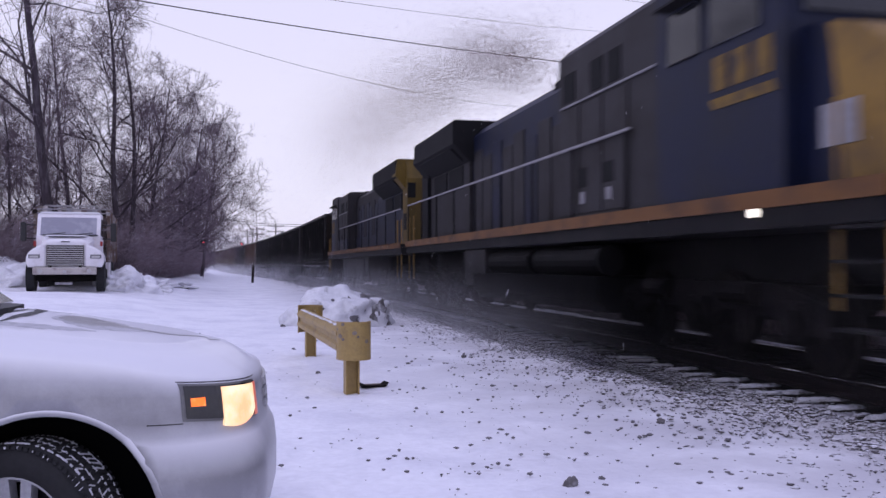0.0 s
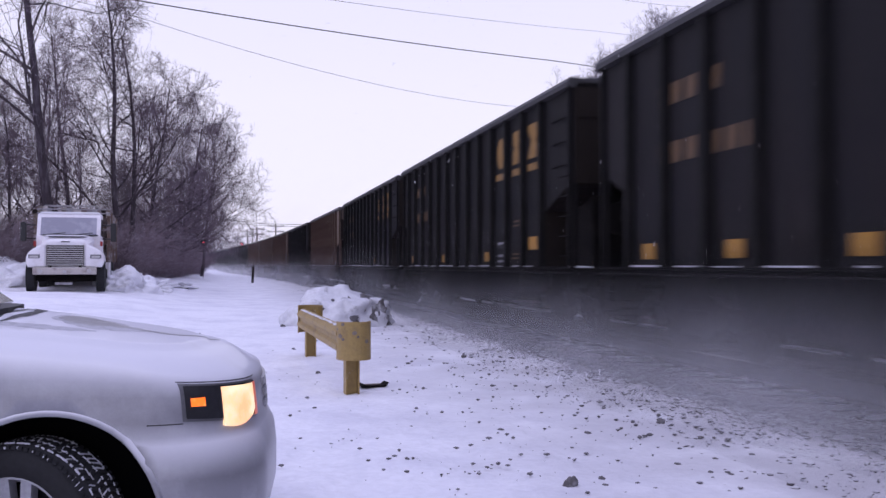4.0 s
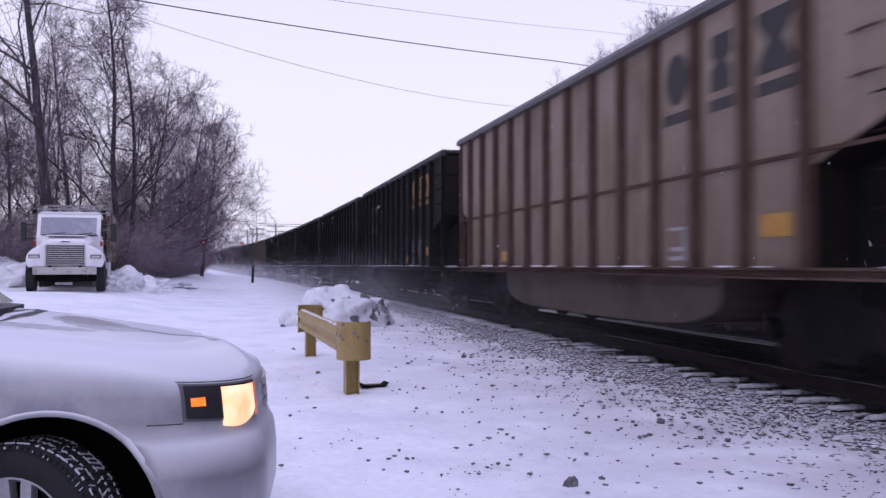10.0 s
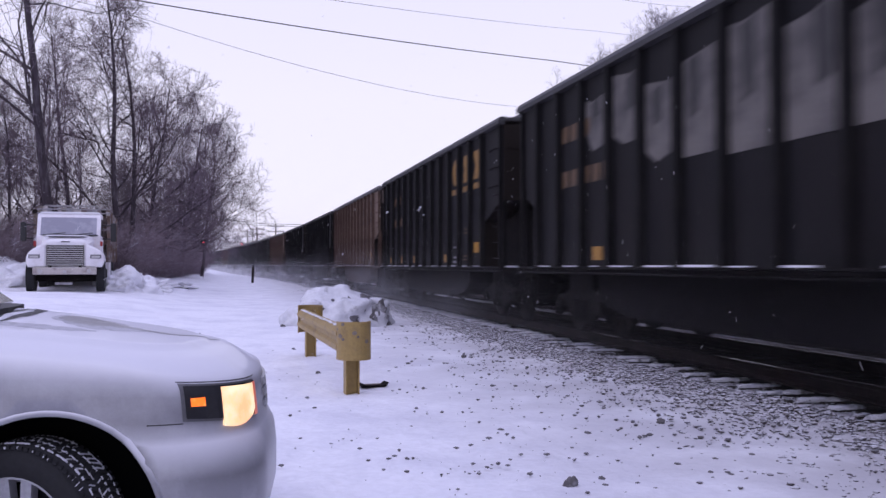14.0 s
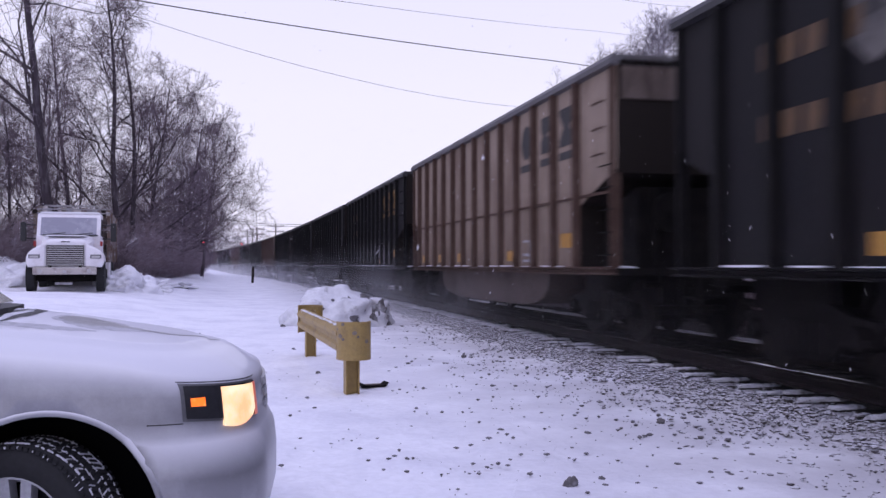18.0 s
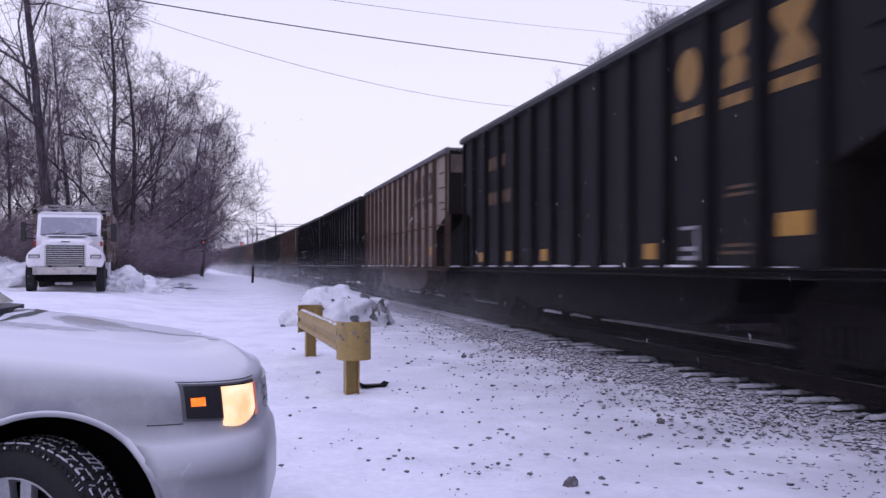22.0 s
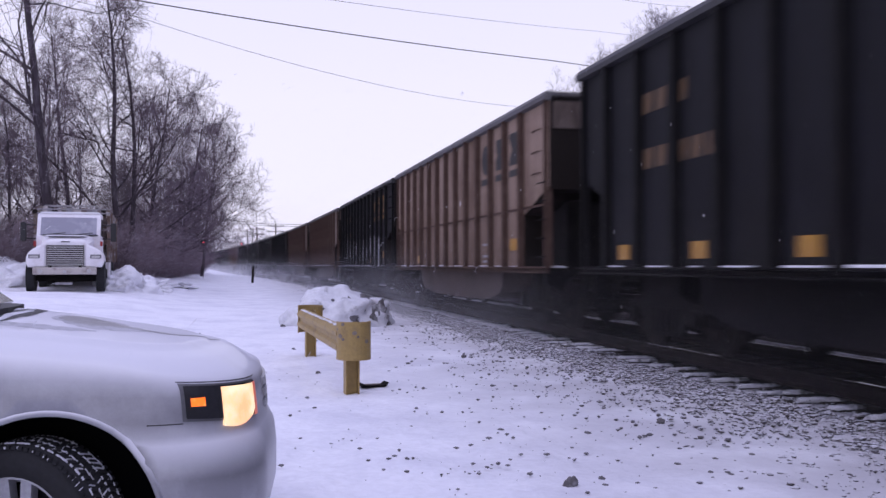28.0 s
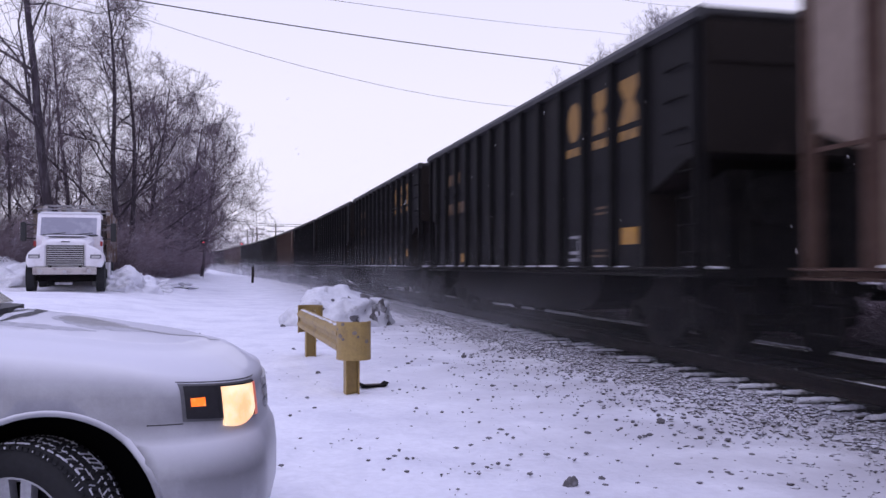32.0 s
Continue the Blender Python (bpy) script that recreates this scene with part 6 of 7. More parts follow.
def build_car():
    c = thing("parked_car", "silver station wagon filmed with frost, headlamps lit, parked facing the track", "car", pose(CAR_AT[0], CAR_AT[1], CAR_AT[2], 0, 0, CAR_AT[3]))
    # shell: both halves from the outline and the height rows
    bm = bmesh.new()
    half = [[car_outline(d) for _, d, _ in CAR_ROWS]][0]
    n = len(half[0])
    loops = []
    for k, (z, d, climb) in enumerate(CAR_ROWS):
        right = [bm.verts.new((x, y, car_height(z, climb, x))) for x, y in half[k]]
        left = [bm.verts.new((x, -y, car_height(z, climb, x))) for x, y in half[k][1:-1]]
        loops.append(right + list(reversed(left)))
    m = len(loops[0])
    for k in range(len(loops) - 1):
        for i in range(m):
            bm.faces.new((loops[k][i], loops[k][(i + 1) % m], loops[k + 1][(i + 1) % m], loops[k + 1][i]))
    bm.faces.new(loops[-1])
    bm.faces.new(list(reversed(loops[0])))
    bmesh.ops.triangulate(bm, faces=[f for f in bm.faces if len(f.verts) > 4])
    bmesh.ops.recalc_face_normals(bm, faces=bm.faces)
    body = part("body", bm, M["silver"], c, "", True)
    body.data.materials.append(M["well"])
    cutters = []
    for x in (CAR_L / 2 - 0.93, CAR_L / 2 - 0.93 - 2.99):
        for s in (-1, 1):
            cb = bmesh.new()
            rod(cb, (x + 0.035, s * 0.60, 0.385), (x + 0.035, s * 1.2, 0.385), 0.428, 48)
            cutter = new("cutter", mesh_of("cutter", cb, M["well"]))
            cutter.matrix_world = c.matrix_basis
            cutters.append(cutter)
    bpy.context.view_layer.update()
    cut_holes(body, cutters)
    # rounded lip round each arch
    for x in (CAR_L / 2 - 0.93, CAR_L / 2 - 0.93 - 2.99):
        for s in (-1, 1):
            def lip(bm):
                pr = [(0.417, -0.02), (0.417, 0.003), (0.421, 0.006), (0.432, 0.006), (0.440, 0.002), (0.444, -0.004)]
                rings = []
                for k in range(33):
                    a = math.radians(-18 + 216 * k / 32)
                    ring = []
                    for r, o in pr:
                        px, pz = x + 0.035 + (r + 0.01) * math.cos(a), 0.385 + (r + 0.01) * math.sin(a)
                        d = CAR_ROWS[0][1]
                        for q in range(len(CAR_ROWS) - 1):
                            if CAR_ROWS[q][0] <= pz <= CAR_ROWS[q + 1][0]:
                                f = (pz - CAR_ROWS[q][0]) / (CAR_ROWS[q + 1][0] - CAR_ROWS[q][0])
                                d = CAR_ROWS[q][1] + (CAR_ROWS[q + 1][1] - CAR_ROWS[q][1]) * f
                        ring.append(bm.verts.new((px, s * (CAR_W - d + o), pz)))
                    rings.append(ring)
                for k in range(32):
                    for j in range(len(pr) - 1):
                        bm.faces.new((rings[k][j], rings[k][j + 1], rings[k + 1][j + 1], rings[k + 1][j]))
            one(c, "wheel_arch", M["silver"], lip, "", True)
    # headlamps, right and left
    for mir in (False, True):
        case = part("headlamp", car_patch(17.15, 10.9, lambda q: 0.770 - 0.034 * q, lambda q: 0.906 - 0.014 * q, 0.004, 24, 8, mir), M["lamp_rim"], c, "headlamp with a dark case, lit")
        part("lamp_case", car_patch(16.95, 11.0, lambda q: 0.779 - 0.034 * q, lambda q: 0.898 - 0.014 * q, 0.007, 22, 8, mir), M["lamp_case"], case)
        part("side_marker", car_patch(16.65, 15.85, lambda q: 0.822, lambda q: 0.854, 0.010, 6, 4, mir), M["lamp_orange"], case, "glowing orange side marker")
        part("main_lamp", car_patch(14.75, 11.55, lambda q: 0.778 - 0.052 * math.sin(math.pi * min(1.0, 0.25 + q * 0.75)) ** 0.7, lambda q: 0.886 - 0.008 * q, 0.011, 14, 8, mir), M["lamp_warm"], case, "glowing warm headlamp")
        part("lens_edge", car_patch(11.5, 10.9, lambda q: 0.745, lambda q: 0.880, 0.010, 4, 6, mir), M["lamp_red_edge"], case)
        part("bumper_seam", car_patch(19.0, 17.15, lambda q: 0.760, lambda q: 0.764, 0.0015, 6, 1, mir), M["black_plastic"], body)
    part("bonnet_seam", car_patch(17.1, 10.0, lambda q: 0.910 - 0.012 * q, lambda q: 0.913 - 0.012 * q, 0.0018, 16, 1), M["black_plastic"], body)
    # darker streaks laid on the bonnet, outlines fitted to the camera's view
    part("wet_streak", drape(body.data, [(1.58, -0.15), (1.60, 0.03), (1.69, 0.07), (1.80, -0.02), (1.905, -0.085), (2.104, -0.005), (2.285, 0.26)],
                             [(1.585, -0.17), (1.63, -0.26), (1.74, -0.29), (1.82, -0.20), (1.91, -0.14), (2.108, -0.05), (2.289, 0.22)], 0.0035, 0.03), M["streak_paint"], body, "darker streak on the frosted bonnet", True)
    part("wet_streak", drape(body.data, [(1.30, -0.44), (1.44, -0.43), (1.58, -0.42), (1.68, -0.40), (1.78, -0.40)], [(1.30, -0.47), (1.44, -0.52), (1.58, -0.535), (1.68, -0.50), (1.78, -0.41)], 0.002, 0.035), M["pale_streak_paint"], body, "thin greyer patch on the frosted bonnet", True)
    part("wet_streak", drape(body.data, [(1.55, -0.16), (1.58, 0.04), (1.69, 0.09), (1.82, 0.02), (1.93, -0.04), (2.0, -0.06)], [(1.56, -0.20), (1.63, -0.31), (1.76, -0.36), (1.86, -0.28), (1.95, -0.16), (2.0, -0.08)], 0.0016, 0.06), M["pale_streak_paint"], body, "thin greyer patch on the frosted bonnet", True)
    part("cowl", drape(body.data, [(1.485 - 0.42 * y * y, y) for y in (-0.62, -0.5, -0.35, -0.2, -0.05, 0.1, 0.2, 0.28)], [(1.12, y) for y in (-0.62, -0.5, -0.35, -0.2, -0.05, 0.1, 0.2, 0.28)], 0.005, 0.0), M["black_plastic"], body, "black plastic cowl below the windscreen")
    for y0, y1, x0 in ((-0.45, -0.02, 1.40), (-0.25, 0.2, 1.36), (-0.4, 0.0, 1.31)):
        part("cowl_snow", drape(body.data, [(x0, y0), (x0 + 0.02, (y0 + y1) / 2), (x0 + 0.05, y1)], [(x0 - 0.012, y0), (x0 - 0.022, (y0 + y1) / 2), (x0 + 0.04, y1)], 0.009, 0.006), M["hood_snow"], body, "streak of snow on the cowl", True)
    part("lower_valance", car_patch(26.0, 0.0, lambda q: 0.215, lambda q: 0.285, 0.004, 24, 2), M["black_plastic"], c)
    part("lower_valance", car_patch(26.0, 0.0, lambda q: 0.215, lambda q: 0.285, 0.004, 24, 2, True), M["black_plastic"], c)
    for mir in (False, True):
        for k in range(3):
            part("grille_bar", car_patch(5.0, 0.0, lambda q: 0.725 + 0.05 * k, lambda q: 0.76 + 0.05 * k, 0.012, 8, 2, mir), M["alloy"], c)
        part("tail_lamp", car_patch(74.2, 70.4, lambda q: 0.72, lambda q: 0.93, 0.006, 8, 5, mir), M["lamp_red_edge"], c)
    # cabin
    xw = CAR_L / 2 - 1.56

    def cabin(bm):
        secs = [(xw + 0.20, 0.55, 1.13, 0.03), (xw - 0.12, 0.78, 1.13, 0.22), (xw - 0.55, 0.80, 1.13, 0.50), (xw - 0.9, 0.76, 1.13, 0.575), (xw - 2.4, 0.77, 1.13, 0.61), (-CAR_L / 2 + 0.35, 0.75, 1.13, 0.57), (-CAR_L / 2 + 0.12, 0.76, 1.13, 0.25), (-CAR_L / 2 + 0.06, 0.74, 1.13, 0.03)]
        rings = []
        for x, w, z, h in secs:
            ring = []
            for k in range(15):
                t = math.pi * k / 14
                ring.append(bm.verts.new((x, -math.copysign(abs(math.cos(t)) ** 0.35, math.cos(t)) * (w + 0.06 - 0.10 * math.sin(t)), z - 0.06 + (h + 0.06) * math.sin(t) ** 0.5)))
            rings.append(ring)
        fs = []
        for a in range(len(rings) - 1):
            for k in range(14):
                fs.append(bm.faces.new((rings[a][k], rings[a][k + 1], rings[a + 1][k + 1], rings[a + 1][k])))
        fs.append(bm.faces.new(rings[0]))
        fs.append(bm.faces.new(list(reversed(rings[-1]))))
        bmesh.ops.recalc_face_normals(bm, faces=fs)
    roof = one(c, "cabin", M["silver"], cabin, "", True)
    for s in (-1, 1):
        for x0, x1, top0, top1 in ((xw - 1.35, xw - 0.45, 1.60, 1.55), (xw - 2.35, xw - 1.45, 1.62, 1.60), (xw - 3.35, xw - 2.45, 1.60, 1.62)):
            one(roof, "side_window", M["glass_dark"], lambda bm: prism(bm, [(x0, 1.20), (x1, 1.20), (x1 - 0.05, top1 - 0.05), (x0, top0 - 0.05)], "y", s * 0.835 - 0.02, s * 0.835 + 0.02))
        one(c, "mirror", M["silver"], lambda bm: box(bm, xw - 0.62, xw - 0.42, s * 0.98, s * 1.17, 1.12, 1.28, 0.04))
        one(c, "door_handle", M["alloy"], lambda bm: box(bm, xw - 1.45, xw - 1.25, s * 0.905, s * 0.945, 0.93, 0.955, 0.008))
    one(roof, "windscreen", M["glass_dark"], lambda bm: prism(bm, [(xw + 0.17, 1.16), (xw - 0.46, 1.62), (xw - 0.44, 1.65), (xw + 0.21, 1.19)], "y", -0.66, 0.66))
    one(c, "cowl_lip", M["black_plastic"], lambda bm: prism(bm, [(xw + 0.34, -0.6), (xw + 0.38, -0.2), (xw + 0.36, 0.2), (xw + 0.26, 0.36), (xw + 0.05, 0.40), (xw + 0.05, -0.6)], "z", 1.12, 1.192))
    one(c, "wiper", M["black_plastic"], lambda bm: (rod(bm, (xw + 0.28, -0.28, 1.18), (xw + 0.22, -0.06, 1.235), 0.014, 6), rod(bm, (xw + 0.22, -0.06, 1.235), (xw + 0.26, 0.16, 1.185), 0.012, 6), rod(bm, (xw + 0.28, -0.28, 1.15), (xw + 0.28, -0.28, 1.195), 0.025, 8)))
    for s in (-1, 1):
        build_wheel(c, CAR_L / 2 - 0.96, s * 0.79, (180 if s > 0 else 0) - 24)
        build_wheel(c, CAR_L / 2 - 3.92, s * 0.80, 180 if s > 0 else 0)


CAR_AT = (0.19 - CAR_L / 2, 3.56 + CAR_W, -0.01, 0.0)
build_car()

# ---- the white truck ----
M["white_paint"] = mat("dirty_white_paint", (0.80, 0.78, 0.81), 0.5, coat=0.2, spots=(0.64, 0.60, 0.61), scale=2.4, amount=0.35, fine=0.12)
M["frost_glass"] = mat("snow_filmed_glass", (0.26, 0.26, 0.32), 0.45, spots=(0.40, 0.40, 0.46), scale=2.0, amount=0.5, fine=0.1)
M["rack_tan"] = mat("rusty_tan_rack", (0.15, 0.098, 0.075), 0.8, spots=(0.42, 0.40, 0.42), scale=3.0, amount=0.4)
M["bumper_white"] = mat("dirty_bumper_paint", (0.50, 0.46, 0.43), 0.6, spots=(0.25, 0.21, 0.2), scale=5.0, amount=0.35)
M["chrome"] = mat("dull_chrome", (0.50, 0.49, 0.50), 0.3, metal=0.9)
M["red_paint"] = mat("red_paint", (0.35, 0.03, 0.03), 0.5)


def round_off(bm, faces, width):
    """Round the edges of one solid."""
    bmesh.ops.bevel(bm, geom=list({e for f in faces for e in f.edges}), offset=width, segments=3, affect="EDGES", profile=0.6, clamp_overlap=True)


def build_truck():
    q = at(116, 515, 28.7)
    t = thing("work_truck", "dirty white conventional-cab work truck with a rack body, parked in snow", "truck", pose(q.x, q.y, float(ground_z(q.x, q.y)) - 0.02, 0, 0, 5.0))

    def put(name, material, make, label="", parent=None, smooth=False):
        return one(parent or t, name, material, make, label, smooth)

    def bonnet(bm):
        secs = [(-0.02, 0.62, 0.84, 1.62), (0.05, 0.68, 0.80, 1.70), (0.5, 0.74, 0.80, 1.79), (1.15, 0.80, 0.80, 1.86)]
        rings = []
        for y, w, z0, z1 in secs:
            rings.append([bm.verts.new(p) for p in ((-w, y, z0), (-w, y, z1 - 0.16), (-w + 0.06, y, z1 - 0.05), (-w + 0.2, y, z1), (w - 0.2, y, z1), (w - 0.06, y, z1 - 0.05), (w, y, z1 - 0.16), (w, y, z0))])
        fs = [bm.faces.new(rings[0]), bm.faces.new(list(reversed(rings[-1])))]
        for a in range(len(rings) - 1):
            for k in range(8):
                fs.append(bm.faces.new((rings[a][k], rings[a][(k + 1) % 8], rings[a + 1][(k + 1) % 8], rings[a + 1][k])))
        bmesh.ops.recalc_face_normals(bm, faces=fs)
    hood = put("bonnet", M["white_paint"], bonnet)
    put("bonnet_snow", M["snow_cap"], lambda bm: box(bm, -0.6, 0.6, 0.15, 1.15, 1.80, 1.835, 0.015), "thin snow on the bonnet", hood)
    gr = put("grille", M["vent"], lambda bm: box(bm, -0.555, 0.555, -0.05, 0.02, 0.86, 1.50, 0.02), "dark grille with bright bars")
    for k in range(9):
        put("grille_bar", M["chrome"], lambda bm: box(bm, -0.54, 0.54, -0.075, -0.045, 0.885 + k * 0.068, 0.915 + k * 0.068, 0.006), parent=gr)
    for s in (-1, 1):
        put("grille_edge", M["chrome"], lambda bm: box(bm, s * 0.555, s * 0.575, -0.07, 0.0, 0.85, 1.52), parent=gr)
    put("badge", M["vent"], lambda bm: box(bm, -0.13, 0.13, -0.05, 0.03, 1.60, 1.63, 0.008), parent=hood)

    for s in (-1, 1):
        f = put("fender", M["white_paint"], lambda bm: round_off(bm, prism(bm, [(s * a, z) for a, z in ((0.58, 0.80), (1.10, 0.80), (1.16, 0.95), (1.15, 1.14), (1.06, 1.31), (0.90, 1.42), (0.70, 1.52), (0.58, 1.54))], "y", -0.05, 1.16), 0.07), "", None, True)
        h = put("headlamp", M["lamp_rim"], lambda bm: box(bm, s * 0.74, s * 1.08, -0.075, 0.0, 1.08, 1.21, 0.03), parent=f)
        put("lens", M["chrome"], lambda bm: box(bm, s * 0.78, s * 1.04, -0.085, -0.05, 1.10, 1.17, 0.01), parent=h)
        put("mirror", M["black_plastic"], lambda bm: box(bm, s * 1.30, s * 1.48, 1.25, 1.35, 1.66, 2.28, 0.03))
        for z in (1.75, 2.2):
            put("mirror_arm", M["black_plastic"], lambda bm: rod(bm, (s * 1.02, 1.45, z), (s * 1.36, 1.3, z), 0.018, 6))
        put("marker_lamp", M["red_paint"], lambda bm: box(bm, s * 0.98, s * 1.06, 1.0, 1.1, 1.50, 1.66, 0.02), "red marker lamp")
        put("front_wheel", M["rubber"], lambda bm: (rod(bm, (s * 0.92, 0.55, 0.50), (s * 1.17, 0.55, 0.50), 0.50, 28), rod(bm, (s * 1.165, 0.55, 0.50), (s * 1.18, 0.55, 0.50), 0.27, 20)))
        for y in (4.4, 5.75):
            put("rear_wheel", M["rubber"], lambda bm: (rod(bm, (s * 0.66, y, 0.50), (s * 0.92, y, 0.50), 0.50, 24), rod(bm, (s * 0.95, y, 0.50), (s * 1.21, y, 0.50), 0.50, 24)))
        put("fog_lamp", M["chrome"], lambda bm: rod(bm, (s * 0.72, -0.24, 0.68), (s * 0.72, -0.19, 0.68), 0.07, 14), parent=None)
    put("bumper", M["bumper_white"], lambda bm: box(bm, -0.94, 0.94, -0.2, -0.06, 0.57, 0.80, 0.025), "dirty white steel bumper")
    put("tow_hook", M["chrome"], lambda bm: rod(bm, (0.0, -0.24, 0.66), (0.0, -0.19, 0.66), 0.05, 10))
    put("axle", M["under"], lambda bm: (box(bm, -0.95, 0.95, 0.4, 0.7, 0.34, 0.56, 0.03), box(bm, -0.5, -0.4, -0.1, 7.2, 0.55, 0.85), box(bm, 0.4, 0.5, -0.1, 7.2, 0.55, 0.85), box(bm, -0.45, 0.45, 0.6, 1.3, 0.45, 0.95)))
    put("number_plate", M["white_mark"], lambda bm: box(bm, -0.30, 0.22, -0.05, -0.02, 0.24, 0.32))
    # cab
    cab = put("cab", M["white_paint"], lambda bm: prism(bm, [(1.1, 0.75), (1.1, 1.80), (1.48, 2.50), (1.66, 2.60), (2.75, 2.60), (2.85, 2.5), (2.85, 0.75)], "x", -0.98, 0.98))
    put("windscreen", M["frost_glass"], lambda bm: prism(bm, [(1.125, 1.86), (1.435, 2.44), (1.405, 2.46), (1.095, 1.88)], "x", -0.86, 0.86), "windscreen filmed with snow", cab)
    put("wiper", M["black_plastic"], lambda bm: (rod(bm, (-0.8, 1.08, 1.86), (-0.1, 1.13, 1.94), 0.016, 6), rod(bm, (0.05, 1.08, 1.86), (0.75, 1.13, 1.94), 0.016, 6), box(bm, -0.4, 0.9, 1.05, 1.1, 1.84, 1.885)), "", cab)
    put("roof_snow", M["snow_cap"], lambda bm: box(bm, -0.92, 0.92, 1.6, 2.8, 2.595, 2.66, 0.03), "snow on the cab roof", cab)
    for s in (-1, 1):
        put("side_window", M["glass_dark"], lambda bm: prism(bm, [(1.4, 1.85), (1.66, 2.42), (2.5, 2.42), (2.5, 1.85)], "x", s * 0.982 - 0.012, s * 0.982 + 0.012), "", cab)
        put("door", M["white_paint"], lambda bm: box(bm, s * 0.975, s * 1.005, 1.45, 2.6, 0.85, 1.80, 0.01), "", cab)
        put("step", M["under"], lambda bm: box(bm, s * 0.85, s * 1.15, 1.5, 2.5, 0.42, 0.75, 0.03))
    # rack body behind
    bed = put("flatbed", M["rack_tan"], lambda bm: box(bm, -1.22, 1.22, 3.0, 7.6, 0.98, 1.16, 0.02), "rusty flatbed")
    put("headboard", M["rack_tan"], lambda bm: (box(bm, -1.2, 1.2, 2.95, 3.02, 2.42, 2.54), box(bm, -1.2, 1.2, 2.95, 3.02, 2.05, 2.16), box(bm, -1.2, 1.2, 2.95, 3.02, 1.6, 1.72)), "", bed)
    for x in (-1.16, -0.58, 0.0, 0.58, 1.16):
        put("stake", M["rack_tan"], lambda bm: box(bm, x - 0.05, x + 0.05, 2.9, 2.98, 1.1, 2.86), "", bed)
    put("top_rail", M["white_mark"], lambda bm: box(bm, -0.95, 0.85, 2.88, 2.96, 2.90, 2.965, 0.01), "white top rail", bed)
    for k, (x, z, c) in enumerate(((-1.1, 2.72, "rack_tan"), (-0.72, 2.76, "dark_mark"), (-0.3, 2.72, "white_mark"), (0.12, 2.78, "rack_tan"), (0.5, 2.74, "white_mark"), (0.9, 2.78, "rack_tan"))):
        put("load_box", M[c], lambda bm: box(bm, x - 0.17, x + 0.17, 3.1, 3.9 + 0.2 * (k % 3), 1.16, z, 0.02), "", bed)
    odd = random.Random(12)
    for k in range(16):
        x, z, c = -1.22 + 0.158 * k, odd.uniform(2.60, 2.72), odd.choice(("rack_tan", "rack_tan", "white_mark", "chip", "bumper_white", "timber"))
        put("load_piece", M[c], lambda bm: box(bm, x - odd.uniform(0.05, 0.10), x + odd.uniform(0.05, 0.10), 2.72, 2.88, z, z + odd.uniform(0.08, 0.24), 0.012), "", bed)
    for z in (2.66, 2.80):
        put("load_pole", M["white_mark"], lambda bm: rod(bm, (-1.15, 2.68, z), (1.25, 2.70, z + 0.02), 0.022, 6), "", bed)
    for s in (-1, 1):
        for k in range(3):
            put("side_board", M["white_mark"] if k == 2 else M["rack_tan"], lambda bm: box(bm, s * 1.18, s * 1.23, 3.0, 7.5, 1.25 + 0.5 * k, 1.55 + 0.5 * k), "", bed)
        for y in (3.05, 4.5, 6.0, 7.45):
            put("side_stake", M["rack_tan"], lambda bm: box(bm, s * 1.235, s * 1.285, y - 0.04, y + 0.04, 1.0, 2.72), "", bed)
        put("tool_box", M["white_paint"], lambda bm: box(bm, s * 0.75, s * 1.2, 3.1, 4.0, 0.45, 0.97, 0.02), "", bed)


build_truck()

# ---- what is in the air: blown snow, falling snow, exhaust ----


def airy(name, color):
    """Grains so small that light passes through them as well as off them."""
    m = bpy.data.materials.new(name)
    m.use_nodes = True
    n, k = m.node_tree.nodes, m.node_tree.links
    n.clear()
    d, t, x, o = n.new("ShaderNodeBsdfDiffuse"), n.new("ShaderNodeBsdfTranslucent"), n.new("ShaderNodeMixShader"), n.new("ShaderNodeOutputMaterial")
    for s in (d, t):
        s.inputs["Color"].default_value = (*color, 1)
    k.new(d.outputs[0], x.inputs[1])
    k.new(t.outputs[0], x.inputs[2])
    k.new(x.outputs[0], o.inputs["Surface"])
    return m


M["flake"], M["blown"], M["soot"] = airy("snowflake", (0.9, 0.9, 0.93)), airy("blown_snow", (0.82, 0.82, 0.86)), airy("exhaust_haze", (0.14, 0.085, 0.077))
DRIFTING = []


def specks(name, pts, sizes, material, label, category, velocity):
    """Thousands of tiny flat grains, each turned its own way, as one object that drifts."""
    rng = np.random.RandomState(len(pts))
    n = len(pts)
    a, b = rng.normal(0, 1, (n, 3)), rng.normal(0, 1, (n, 3))
    a /= np.linalg.norm(a, axis=1, keepdims=True)
    b -= a * np.sum(a * b, axis=1, keepdims=True)
    b /= np.linalg.norm(b, axis=1, keepdims=True)
    s = np.asarray(sizes)[:, None]
    p = np.asarray(pts)
    v = np.stack([p + a * s, p - a * s * 0.5 + b * s * 0.87, p - a * s * 0.5 - b * s * 0.87], 1).reshape(-1, 3)
    me = bpy.data.meshes.new(name)
    me.vertices.add(3 * n)
    me.vertices.foreach_set("co", v.astype(np.float32).ravel())
    me.loops.add(3 * n)
    me.loops.foreach_set("vertex_index", np.arange(3 * n, dtype=np.int32))
    me.polygons.add(n)
    me.polygons.foreach_set("loop_start", np.arange(0, 3 * n, 3, dtype=np.int32))
    me.materials.append(material)
    me.update(calc_edges=True)
    ob = tagged(new(name, me), label, category, kind="stuff")
    DRIFTING.append((ob, velocity))
    return ob


